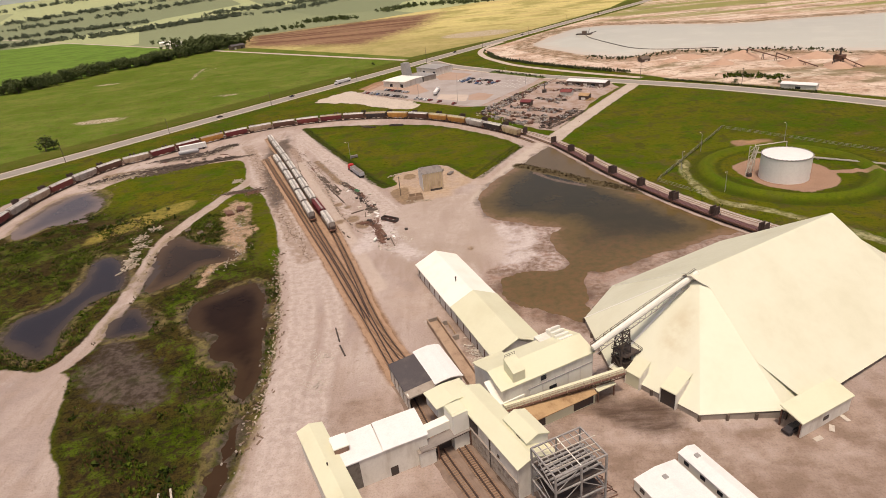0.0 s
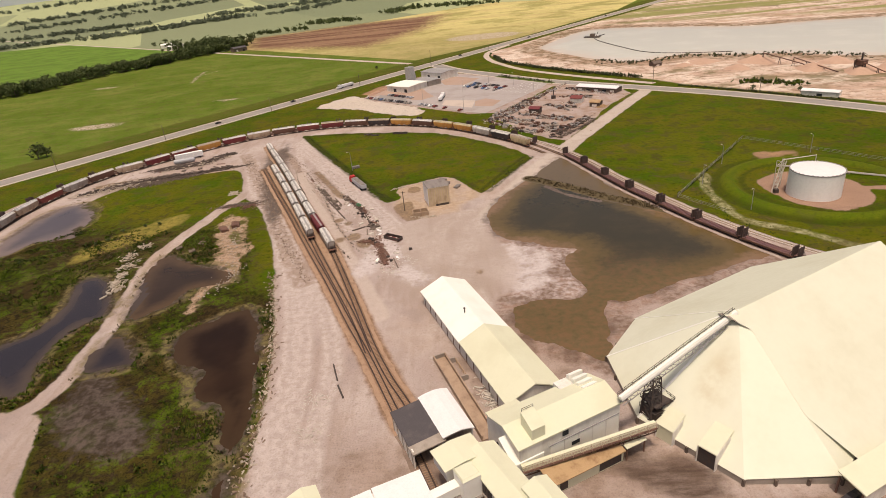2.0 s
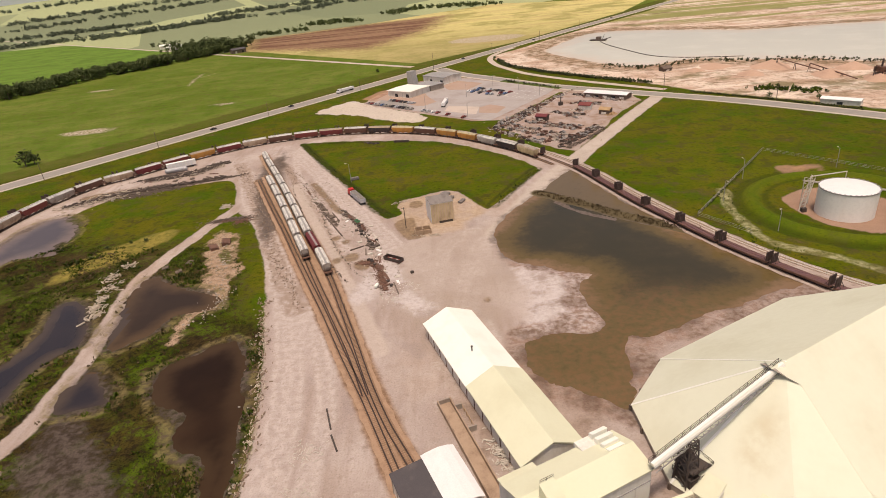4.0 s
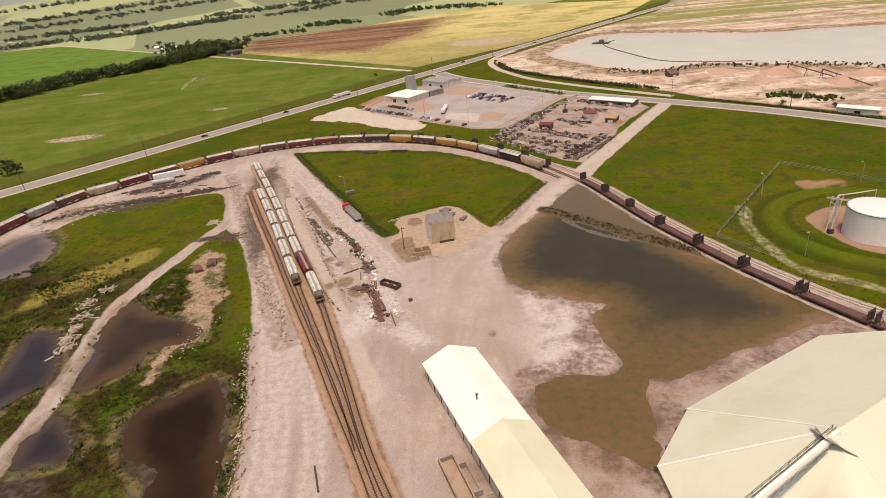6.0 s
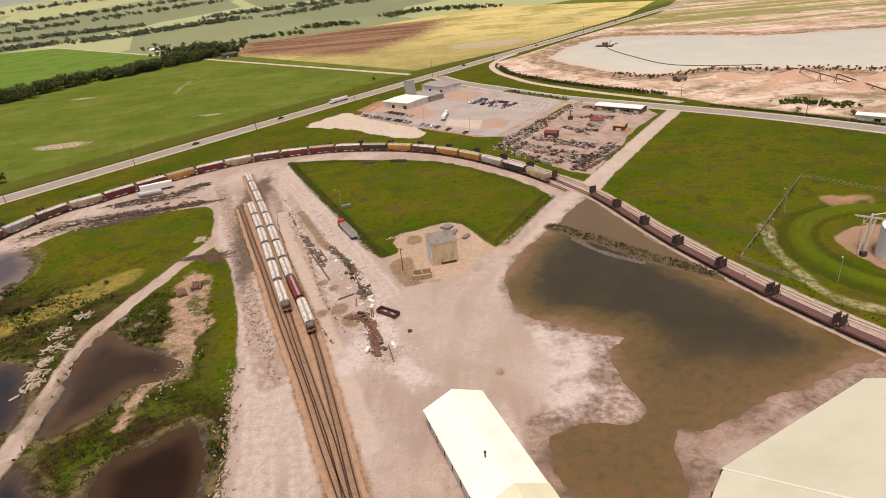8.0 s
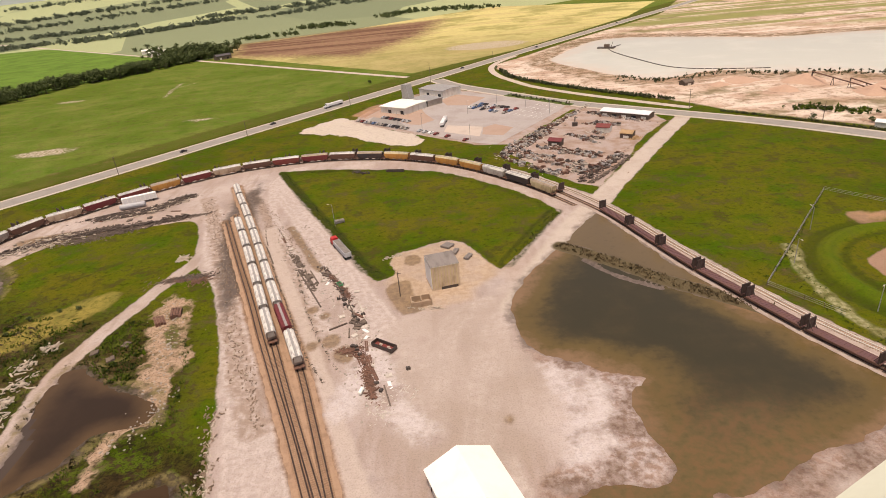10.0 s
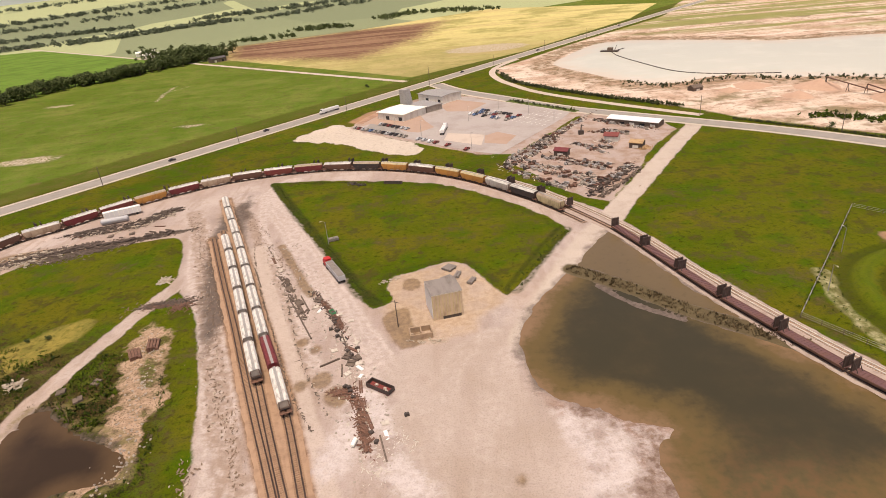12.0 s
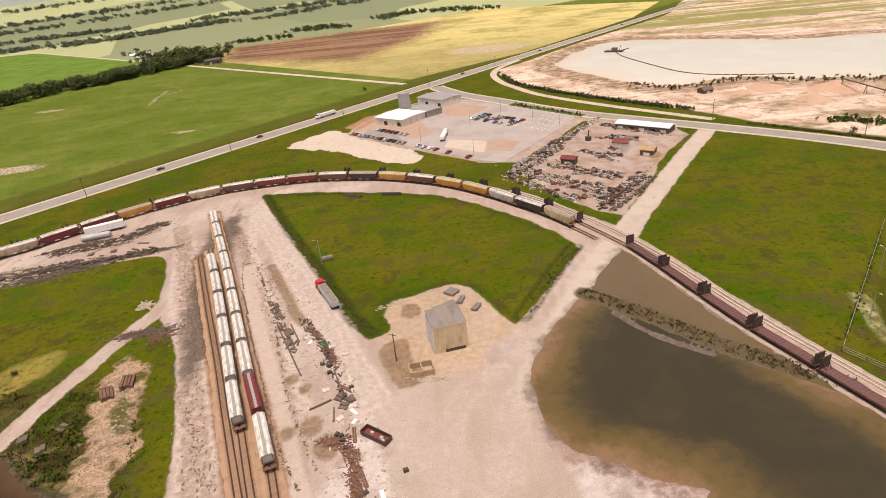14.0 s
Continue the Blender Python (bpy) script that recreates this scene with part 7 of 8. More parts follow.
heap("debris_heap", [(6.8, 129.5, 3.0, 9, 20), (10, 124, 3, 3, 0)], 0.7, PALE, "grey heap of debris along the shed wall", "debris heap", 110, 0.8)
heap("debris_patch", [(-36, 134, 6, 5, 0), (-35, 122, 5, 6, 0), (-20, 200, 5, 8, 0), (-16, 205, 6, 5, 0)], 0.45, PALE, "scattered pale debris on the dirt", "debris", 60, 0.05)

def litter(name, line, spread, count, size, material, label, category, lift=0.25):
    """Loose pieces strewn along a line of the plan."""
    rs = np.random.RandomState(count + int(abs(line[0][0])))
    P, T = even(spline(line, 3), 0.5)
    b = buf()
    for i in range(count):
        k = rs.randint(len(P))
        s = size * rs.uniform(0.35, 1.3)
        x, y = P[k] + rs.normal(0, spread, 2)
        turn = math.degrees(math.atan2(T[k][1], T[k][0])) + rs.normal(0, 35)
        box(b, -s, s, -s * 0.3, s * 0.3, -s * 0.2, s * 0.2, pose(x, y, rs.uniform(0.03, lift), rs.uniform(-20, 20), rs.uniform(-15, 15), turn))
    solid(name, b, material, label, category, kind="stuff")


STRIP_L = [(-35.9, 211), (-44.5, 227.4), (-53.4, 250.8), (-64.8, 280.3), (-76, 314.6), (-76.5, 321), (-74.5, 322)]
STRIP_R = [(-33, 216), (-41.5, 234), (-47.3, 249.7), (-55, 275), (-62.3, 296), (-71, 318)]
litter("broken_edging", STRIP_L, 0.15, 300, 0.30, WOOD, "dark broken edging along an abandoned track bed", "edging")
litter("broken_edging", STRIP_R, 0.25, 170, 0.32, WOOD, "dark broken edging along an abandoned track bed", "edging")
litter("stone_edging", STRIP_R, 0.7, 170, 0.28, SLAB, "pale stones along an abandoned track bed", "stones")
litter("dead_brush", [(-58, 215), (-69, 243), (-76, 264), (-84, 284), (-93, 308), (-105, 336), (-115, 362)], 1.9, 520, 0.34, BRUSH, "brown dead brush and broken ties beside the yard track", "brush", 0.4)
litter("dead_brush", [(-58, 215), (-69, 243), (-76, 264), (-84, 284), (-93, 308), (-105, 336), (-115, 362)], 2.2, 200, 0.30, SLAB, "pale stones between dead brush", "stones")
litter("dead_brush", [(-49, 196), (-53, 206), (-58, 222)], 1.0, 100, 0.3, BRUSH, "brown dead brush beside the yard track", "brush")
litter("dead_brush", [(-88, 352), (-80, 338), (-70, 316), (-62, 300), (-55, 280)], 1.6, 260, 0.34, BRUSH, "brown dead brush and litter beside the gravel road", "brush", 0.3)
litter("scrap_line", [(-47, 278), (-43.5, 270), (-38.5, 262), (-35, 252), (-31, 242), (-28.5, 236)], 0.9, 120, 0.5, IRON, "dark scrap iron strewn in a line on the dirt", "scrap", 0.5)
litter("scrap_line", [(-31, 224), (-27, 221), (-24.5, 214), (-23, 206), (-22, 202)], 0.6, 200, 0.5, RUST, "rusty scrap strewn in a line on the dirt", "scrap", 0.5)
litter("scrap_line", [(-47, 278), (-36, 256), (-28, 236), (-24, 214), (-21, 200)], 2.6, 240, 0.4, PALE, "pale broken boards strewn on the dirt", "debris", 0.2)
litter("scrap_line", [(-60, 292), (-53, 276), (-47, 262)], 0.8, 90, 0.8, WOOD, "old ties strewn on the dirt", "ties", 0.3)
litter("debris_row", [(-47, 388), (-42.4, 384.6), (-38, 382.5)], 0.8, 90, 0.6, IRON, "dark litter on the verge beside the curved train", "debris", 0.4)
litter("bank_stones", [(-46.6, 108), (-48, 128), (-51, 153), (-57, 182), (-63, 206)], 0.8, 200, 0.42, SLAB, "pale stones tipped along the road bank", "stones", 0.2)
litter("bank_stones", [(-46.6, 100), (-48, 128), (-51, 153), (-57, 182), (-63, 206)], 1.3, 260, 0.5, BRUSH, "dark brush along the road bank", "brush", 0.3)
TIMBER = [(-192, 316), (-178, 325), (-164, 331), (-150, 335), (-136, 338), (-120, 343)]
litter("timber_bank", TIMBER, 0.9, 210, 1.25, DARKWOOD, "dark bank of old timber and ties above the wetland", "timber heap", 0.8)
litter("timber_bank", TIMBER, 1.8, 190, 1.1, WOOD, "brown bank of old timber and ties above the wetland", "timber heap", 0.6)
litter("timber_bank", TIMBER[:3], 4.0, 260, 0.8, SLAB, "grey tangle of old boards above the wetland", "timber heap", 0.6)
litter("timber_bank", [(-166, 350), (-152, 353), (-142, 357), (-134, 366), (-126, 374)], 2.2, 200, 0.95, DARKWOOD, "dark scrap timber round the trailer", "timber heap", 0.6)
litter("timber_bank", [(-160, 349), (-146, 352), (-136, 360), (-128, 370)], 2.8, 190, 0.7, SLAB, "pale scrap timber round the trailer", "timber heap", 0.4)
litter("stone_row", [(-24, 280), (-20, 281.5), (-16.5, 283)], 0.4, 16, 0.6, SLAB, "row of pale stones at the grass edge", "stones", 0.3)
litter("stone_row", [(-14, 246), (-8, 243), (-3, 244)], 1.0, 60, 0.4, SLAB, "rubble round the concrete bin", "rubble", 0.3)
o = thing("black_trough", pose(-24.5, 382, 0, 0, 0, -14), "long low black steel trough on the verge", "trough")
for q in ((-4.6, 4.6, -0.9, -0.75), (-4.6, 4.6, 0.75, 0.9), (-4.6, -4.45, -0.75, 0.75), (4.45, 4.6, -0.75, 0.75)):
    b = buf()
    box(b, *q, 0, 0.9)
    part("side", b, IRON, o)
b = buf()
box(b, -4.45, 4.45, -0.75, 0.75, 0, 0.2)
part("floor", b, IRON, o)
o = thing("equipment_cage", pose(-45.4, 319, 0, 0, 0, 20), "low grey equipment cage on skids in the grass", "cage")
for x in (-1.8, 0, 1.8):
    b = buf()
    box(b, x - 0.12, x + 0.12, -1.1, 1.1, 0, 0.3)
    part("skid", b, WOOD, o)
for x0, x1 in ((-1.9, -0.15), (0.15, 1.9)):
    b = buf()
    box(b, x0, x1, -1.0, 1.0, 0.3, 1.3)
    box(b, x0 + 0.15, x1 - 0.15, -0.85, 0.85, 1.3, 1.38)
    part("box", b, DARKSTEEL, o)

# rubble and stones
b = buf()
for i in range(1500):
    s = random.random()
    if s < 0.05:
        y = random.uniform(88, 200)
        x = np.interp(y, [88, 111, 130, 154, 182, 230], [-47.5, -46.5, -48.5, -51, -57, -69]) + random.gauss(-1.2, 1.3)
    elif s < 0.22:
        y = random.uniform(192, 266)
        x = np.interp(y, [192, 205, 233, 266], [-83, -78, -86, -95]) + random.gauss(0, 2.2)
    else:
        x, y = random.uniform(-70, -15), random.uniform(195, 320)
        if abs(x + 20 + (y - 205) * 0.42) > 9:
            continue
    k = random.uniform(0.08, 0.34)
    box(b, -k, k, -k * 0.7, k * 0.7, -k * 0.5, k * 0.6, pose(x, y, 0.05, random.uniform(-30, 30), random.uniform(-30, 30), random.uniform(0, 180)))
solid("rubble", b, CONCRETE, "scattered pale stones and broken concrete", "stones", kind="stuff")

# ---- wetland growth ----


def tufts(name, count, region, material, label, lo, hi, spread):
    v, f = [], []
    x0, x1, y0, y1 = region[0]
    rs = np.random.RandomState(len(name) + count)
    xs, ys = rs.uniform(x0, x1, count * 3), rs.uniform(y0, y1, count * 3)
    keep = region[1](xs, ys)
    for x, y in list(zip(xs[keep], ys[keep]))[:count]:
        h = rs.uniform(lo, hi)
        for k in range(4):
            a = rs.uniform(0, 6.283)
            w, r = h * 0.38, spread * h
            cx, cy = x + rs.normal(0, 0.35), y + rs.normal(0, 0.35)
            n = len(v)
            v += [(cx - w * math.sin(a), cy + w * math.cos(a), -0.05), (cx + w * math.sin(a), cy - w * math.cos(a), -0.05), (cx + r * math.cos(a), cy + r * math.sin(a), h)]
            f.append((n, n + 1, n + 2))
    solid(name, (v, f), material, label, "grass", kind="stuff")


def in_wetland(x, y):
    d = inside(x, y, WETLAND)
    for o in PONDS.values():
        d = np.minimum(d, -inside(x, y, o) - 0.5)
    d = np.minimum(d, line_dist(x, y, spline(TRACKWAY, 6)) - 3.6)
    d = np.minimum(d, -inside(x, y, spline([(-104, 153), (-91, 151), (-74, 134), (-72, 120), (-96, 124)], 4, True)) + 15 * fbm(x, y, 6, 21))
    d = np.minimum(d, -inside(x, y, spline([(-85, 183), (-80, 201), (-74, 201), (-80, 233), (-90, 264), (-98, 264), (-91, 232)], 4, True)) + 5 * fbm(x, y, 6, 22))
    d = np.minimum(d, line_dist(x, y, np.array([(-62, 200), (-69, 230), (-84, 270), (-93, 284)], float)) - 8)
    return (d > 0.4) & ((y + 0.25 * (x + 130) < 258) | (fbm(x, y, 5, 31) > 0.42)) & (fbm(x, y, 14, 11) + 0.6 * fbm(x, y, 4, 12) > 0.02)


def on_spit(x, y):
    return (line_dist(x, y, spline([(40, 278), (53, 264), (66, 248), (77, 237), (87, 227)], 4)) < 2.4) & (fbm(x, y, 4, 2) > -0.2)


def at_banks(x, y):
    d = np.full(x.shape, -30.0)
    for k, o in PONDS.items():
        if k not in ("east_pond",):
            d = np.maximum(d, inside(x, y, o))
    return (d > -5) & (d < -0.6) & (fbm(x, y, 6, 5) > 0.02)


tufts("wetland_grass", 15000, ((-190, -47, 90, 337), in_wetland), TUFT, "coarse green wetland grass in clumps", 0.25, 0.75, 0.6)
tufts("reeds", 1300, ((36, 92, 222, 282), on_spit), STRAW, "dry brown reeds on a low spit in the pond", 0.3, 0.8, 0.5)
tufts("reeds", 2200, ((-190, -47, 90, 310), at_banks), STRAW, "dry brown reeds round the pools", 0.3, 0.8, 0.5)

# ---- trees ----


def leaf_cloud(b, lobes, count, size, rs):
    for i in range(count):
        cx, cy, cz, r = lobes[i % len(lobes)]
        d = rs.normal(size=3)
        d /= np.linalg.norm(d)
        k = r * (0.55 + 0.5 * rs.rand())
        p = np.array((cx, cy, cz)) + d * k * (1, 1, 0.8)
        s = size * rs.uniform(0.6, 1.4)
        o = rs.normal(size=(4, 3)) * s * 0.62
        n = len(b[0])
        b[0].extend([tuple(p + q) for q in o])
        b[1].extend([(n, n + 1, n + 2), (n, n + 2, n + 3), (n, n + 3, n + 1), (n + 1, n + 3, n + 2)])


def tree_meshes(seed, h):
    rs = np.random.RandomState(seed)
    tb, cb = buf(), buf()
    tube(tb, (0, 0, 0), (rs.uniform(-0.2, 0.2), 0.1, h * 0.5), 0.035 * h, 7, 0.018 * h)
    lobes = []
    for i in range(8):
        a = i * 1.05 + rs.uniform(-0.4, 0.4)
        r = h * rs.uniform(0.12, 0.30)
        e = (r * math.cos(a), r * math.sin(a), h * rs.uniform(0.26, 0.80))
        tube(tb, (0, 0, h * 0.3), e, 0.014 * h, 5, 0.006 * h)
        lobes.append((*e, h * rs.uniform(0.17, 0.26)))
    leaf_cloud(cb, lobes, 260, h * 0.068, rs)
    t, c = mesh_of("trunk", tb), mesh_of("crown", cb)
    t.materials.append(BARK)
    c.materials.append(LEAF)
    return t, c


TREES = [tree_meshes(s, 8.0) for s in range(5)]


def tree(x, y, k, label, group):
    o = thing("tree", pose(x, y, 0, 0, 0, random.uniform(0, 360)), label, "tree", group)
    t, c = random.choice(TREES)
    for name, me_ in (("trunk", t), ("crown", c)):
        ob = part(name, me_, BARK, o)
        ob.scale = (k * 1.15, k * 1.15, k)


def belt(line, count, width, lo, hi, label, group):
    P, _ = even(spline(line, 10), 1.0)
    for i in range(count):
        p = P[random.randrange(len(P))]
        tree(p[0] + random.gauss(0, width), p[1] + random.gauss(0, width), random.uniform(lo, hi), label, group)


belt([(-500, 700), (-473, 740), (-464, 782), (-440, 828), (-412, 868), (-378, 918), (-350, 975), (-312, 1010)], 200, 8, 1.3, 2.1, "dense dark green tree in a shelter belt", "shelter belt trees")
belt([(-345, 985), (-330, 1030), (-390, 1060)], 45, 20, 1.6, 2.8, "tall dark green tree round the farmstead", "farmstead trees")
belt([(-430, 1080), (-520, 1190)], 16, 22, 0.8, 1.4, "green tree beside the farm buildings", "farmstead trees")
tree(-268.5, 407, 1.35, "lone round dark green tree in the meadow", "meadow trees")
tree(-265, 411, 1.1, "lone round dark green tree in the meadow", "meadow trees")
for x, y in ((-143, 249), (-141, 258), (-147, 246), (-133, 262), (-127, 263)):
    tree(x, y, 0.24, "low green bush in the yellow weeds", "wetland bushes")
for x, y in ((60, 665), (66, 640), (205, 404), (228, 390), (-60, 655)):
    tree(x, y, 0.5, "small dark green tree by the roadside", "roadside trees")


def woods(line, count, width, h, label, material=LEAF):
    rs = np.random.RandomState(count)
    P, _ = even(spline(line, 20), 2.0)
    b = buf()
    for i in range(count):
        p = P[rs.randint(len(P))]
        k = h * rs.uniform(0.6, 1.3)
        x, y = p[0] + rs.normal(0, width), p[1] + rs.normal(0, width)
        z = float(rise(x, y))
        leaf_cloud(b, [(x, y, z + k * 0.5, k * 0.42), (x + k * 0.35, y, z + k * 0.4, k * 0.3)], 26, k * 0.22, rs)
    solid("far_woods", b, material, label, "woods", kind="stuff")


for line, count, width, h in (
        ([(-830, 1560), (-712, 1750), (-576, 1950)], 300, 22, 12), ([(-1080, 1500), (-1000, 1560), (-900, 1640)], 130, 18, 11),
        ([(-345, 1235), (-300, 1240), (-258, 1255)], 44, 14, 8), ([(-262, 1380), (-200, 1365), (-160, 1350)], 80, 18, 9),
        ([(-95, 1480), (-20, 1560), (60, 1520), (140, 1450)], 130, 20, 10), ([(-720, 2150), (-560, 2230), (-420, 2300), (-260, 2420)], 220, 30, 13),
        ([(-500, 1900), (-400, 2000), (-330, 2150), (-200, 2260)], 120, 26, 12), ([(-1250, 1850), (-1050, 2000), (-900, 2050)], 150, 26, 13),
        ([(-1500, 2300), (-1150, 2650), (-700, 3000), (-300, 3100)], 300, 36, 15), ([(-1700, 2600), (-1400, 2900), (-1100, 3100)], 180, 40, 16),
        ([(-700, 3500), (-300, 3600), (100, 3500)], 160, 50, 16), ([(-2500, 3000), (-1900, 3500), (-1000, 3900), (-200, 4200)], 280, 50, 18)):
    woods(line, int(count * 0.7), width * 0.8, h, "far belt of grey-green trees", HAZE_LEAF if line[0][1] > 1490 else LEAF)


def hedge(name, line, h, width, density, label, material=HEDGE):
    rs = np.random.RandomState(int(abs(line[0][0]) * 7) + 3)
    P, T = even(spline(line, 3), 1.0 / density)
    b = buf()
    for p in P:
        k = h * rs.uniform(0.7, 1.15)
        leaf_cloud(b, [(p[0] + rs.normal(0, width), p[1] + rs.normal(0, width), k * 0.5, k * 0.45)], 9, k * 0.35, rs)
    solid(name, b, material, label, "hedge", kind="stuff")


hedge("hedge", [(63, 655), (68, 618), (90, 573), (120, 528), (157, 480)], 2.4, 0.9, 1.4, "long dark clipped hedge between road and sand flats")
hedge("hedge", [(172, 440), (188, 420), (208, 395), (234, 359)], 1.4, 0.4, 1.4, "low dark hedge along the county road")
hedge("hedge", [(56, 543), (73, 520), (92, 494)], 1.8, 1.0, 0.5, "low shrubs on the parking island")
hedge("scrub", [(212, 432), (222, 424), (240, 408)], 2.6, 3.0, 2.0, "green scrub on the sand flats", TUFT)
hedge("scrub", [(150, 572), (166, 548), (190, 546), (220, 554), (250, 536), (290, 518), (330, 480)], 1.8, 4.0, 1.0, "dry scrub along the lake shore")

def clumps(name, count, region, keep, lo, hi, material, label):
    """Low leafy clumps scattered over a region of the plan."""
    rs = np.random.RandomState(count)
    x0, x1, y0, y1 = region
    xs, ys = rs.uniform(x0, x1, count * 4), rs.uniform(y0, y1, count * 4)
    ok = keep(xs, ys)
    b = buf()
    for x, y in list(zip(xs[ok], ys[ok]))[:count]:
        k = rs.uniform(lo, hi)
        leaf_cloud(b, [(x, y, k * 0.3, k * 0.55), (x + rs.normal(0, k * 0.5), y + rs.normal(0, k * 0.5), k * 0.2, k * 0.4)], 8, k * 0.42, rs)
    solid(name, b, material, label, "weeds", kind="stuff")


def in_marsh(x, y):
    return in_wetland(x, y) & (fbm(x, y, 22, 51) > 0.03)


def on_yellow(x, y):
    return (inside(x, y, spline([(-149, 229), (-151, 240), (-146, 252), (-136, 262), (-120, 274), (-117, 262), (-129, 246), (-142, 234)], 3, True)) > -4) & (fbm(x, y, 9, 53) > 0.16)


clumps("marsh_weeds", 2600, (-190, -47, 90, 337), in_marsh, 0.5, 1.3, TUFT, "dark green clumps of marsh weeds")
clumps("marsh_weeds", 90, (-160, -105, 222, 282), on_yellow, 1.2, 2.4, TUFT, "low dark green bushes in yellow weeds")
clumps("dead_weeds", 1300, (-190, -47, 90, 310), lambda x, y: in_wetland(x, y) & (fbm(x, y, 16, 52) > 0.06), 0.4, 1.0, STRAW, "brown dead marsh weeds")
hedge("weed_row", [(-86, 398), (-63.2, 347), (-43.9, 306.6), (-31, 277), (-26, 270)], 0.45, 0.5, 0.9, "dark weeds along the ditch of the green field", TUFT)
hedge("weed_row", [(-72, 393), (-55, 391), (-48, 389)], 0.6, 0.7, 1.2, "dark weeds on the edge of the green field", TUFT)
hedge("weed_row", [(45, 309), (36, 297), (20, 270)], 0.6, 0.8, 1.2, "dark weeds along the ditch of the green field", TUFT)
hedge("weed_row", [(113, 262), (106, 238), (104, 214), (112, 198), (128, 180)], 0.45, 2.4, 1.6, "dark weeds along the drainage ditch", TUFT)
hedge("weed_row", [(146, 300), (120, 270), (96, 243)], 0.7, 0.5, 1.0, "dark weeds along the wire fence", TUFT)

# ---- town lot: surfaces, buildings, cars ----
b = buf()
prism(b, [(-56, 501), (-48, 521), (-31, 558), (9, 590), (43, 551), (60, 531), (88, 492), (80, 478), (32, 414), (21, 421), (-6, 448), (-14, 458)], -0.2, 0.10)
solid("car_park", b, LOT, "faded pinkish asphalt car park", "car park", kind="structure")
b = buf()
prism(b, [(-49, 495), (-19, 466.5), (-24, 484), (-31, 499), (-46, 512)], -0.1, 0.14)
solid("staff_parking", b, ASPHALT, "grey asphalt staff parking strip", "car park", kind="structure")
ORANGE_SOIL = worn("orange_soil", (0.40, 0.280, 0.215), (0.36, 0.235, 0.165), 0.95, scale=0.08, amount=0.8, fine=1.0, relief=0.05)
ISLAND_GRASS = worn("island_grass", (0.075, 0.110, 0.010), (0.040, 0.062, 0.004), 0.95, scale=0.3, amount=0.9, fine=1.5, relief=0.1)
for poly in ([(-55, 503), (-47.5, 521), (-33, 551), (-12, 528), (-8, 506), (-2, 486), (-12, 476), (-19, 480), (-31, 499), (-46, 512)],
             [(4, 548), (16, 566), (38, 544), (24, 522), (8, 528)], [(26, 438), (38, 432), (46, 448), (36, 460), (28, 454)]):
    b = buf()
    prism(b, poly, -0.1, 0.12)
    solid("bare_soil", b, ORANGE_SOIL, "bare orange-brown soil between the lots", "soil", kind="structure")
b = buf()
prism(b, [(52, 543), (57, 547), (95, 495), (91, 491)], -0.1, 0.25)
solid("planted_island", b, ISLAND_GRASS, "grassy planted island beside the car park", "island", kind="structure")
b = buf()
prism(b, [(6, 468), (28, 456), (24, 434), (3, 452)], -0.1, 0.14)
solid("concrete_apron", b, GRAVEL, "pale concrete apron", "apron", kind="structure")
b = buf()
for r in range(5):
    for i in range(8):
        p = (48 + i * 2.7 + r * 6.8, 484 - i * 3.2 + r * 6.0)
        if inside(np.array([p[0] + 2]), np.array([p[1] + 2]), np.array([(43, 551), (60, 531), (88, 492), (80, 478), (50, 436), (20, 480)], float))[0] > 3:
            beam(b, (p[0], p[1], 0.13), (p[0] + 3.6, p[1] + 3.1, 0.13), 0.16, 0.02)
solid("bay_lines", b, WHITE, "worn white parking bay lines", "markings", kind="structure")


def block(x, y, turn, l, w, h, roof_mat, wall_mat, name, label, category, pitch=0.5, over=0.5, doors=2):
    o = thing(name, pose(x, y, 0, 0, 0, turn), label, category)
    b = buf()
    gable_walls(b, 0, l, 0, w, h, h + pitch)
    part("wall", b, wall_mat, o)
    b = buf()
    gable(b, 0, l, 0, w, h + 0.05, h + pitch + 0.1, 0.3, over)
    part("roof", b, roof_mat, o)
    for i in range(doors):
        c = l * (i + 0.5) / doors
        b = buf()
        box(b, c - 1.5, c + 1.5, -0.12, 0, 0.2, h * 0.6)
        part("door", b, GLASS if i % 2 else WALL, o)
    return o


block(-41, 525, -40, 24, 24, 4.6, WHITE, WALL, "office_building", "low office with a wide flat white roof", "office building", 0.3, 0.8, 4)
block(-18.5, 545, -52, 20, 14, 4.0, STEEL, CONCRETE, "workshop", "low grey-roofed workshop between two offices", "workshop", 0.3)
block(-12.5, 574, -48, 27, 20, 5.5, STEEL, WALL, "warehouse", "broad grey-roofed warehouse with pale walls", "warehouse", 0.8, 0.6, 4)
t = thing("stair_tower", pose(-25.5, 546, 0, 0, 0, -40), "dark grey wedge-shaped tower on the office roof", "tower")
b = buf()
put(b, [(0, 0, 0), (8, 0, 0), (8, 6, 0), (0, 6, 0), (0, 0, 15), (5.0, 0, 15), (5.0, 6, 15), (0, 6, 15)], BOXF)
part("body", b, STEEL, t)
# closed dark walls paint the shade of the barn's open front
block(102.5, 456.5, -42, 31, 9, 3.0, PAINT["snow"], WOOD, "pole_barn", "long barn with a bright white roof and walls darkened for a shaded open front", "barn", 0.9, 0.5, 5)
block(223, 381, -45, 20, 6.5, 2.8, PAINT["snow"], WALL, "white_barn", "long pale shed with a white roof beside the county road", "barn", 0.8, 0.4, 3)
block(90, 420, -30, 7.5, 6, 3.0, PAINT["red"], WALL, "red_roof_shed", "small shed with a red roof in the scrapyard", "shed", 1.2, 0.4, 1)
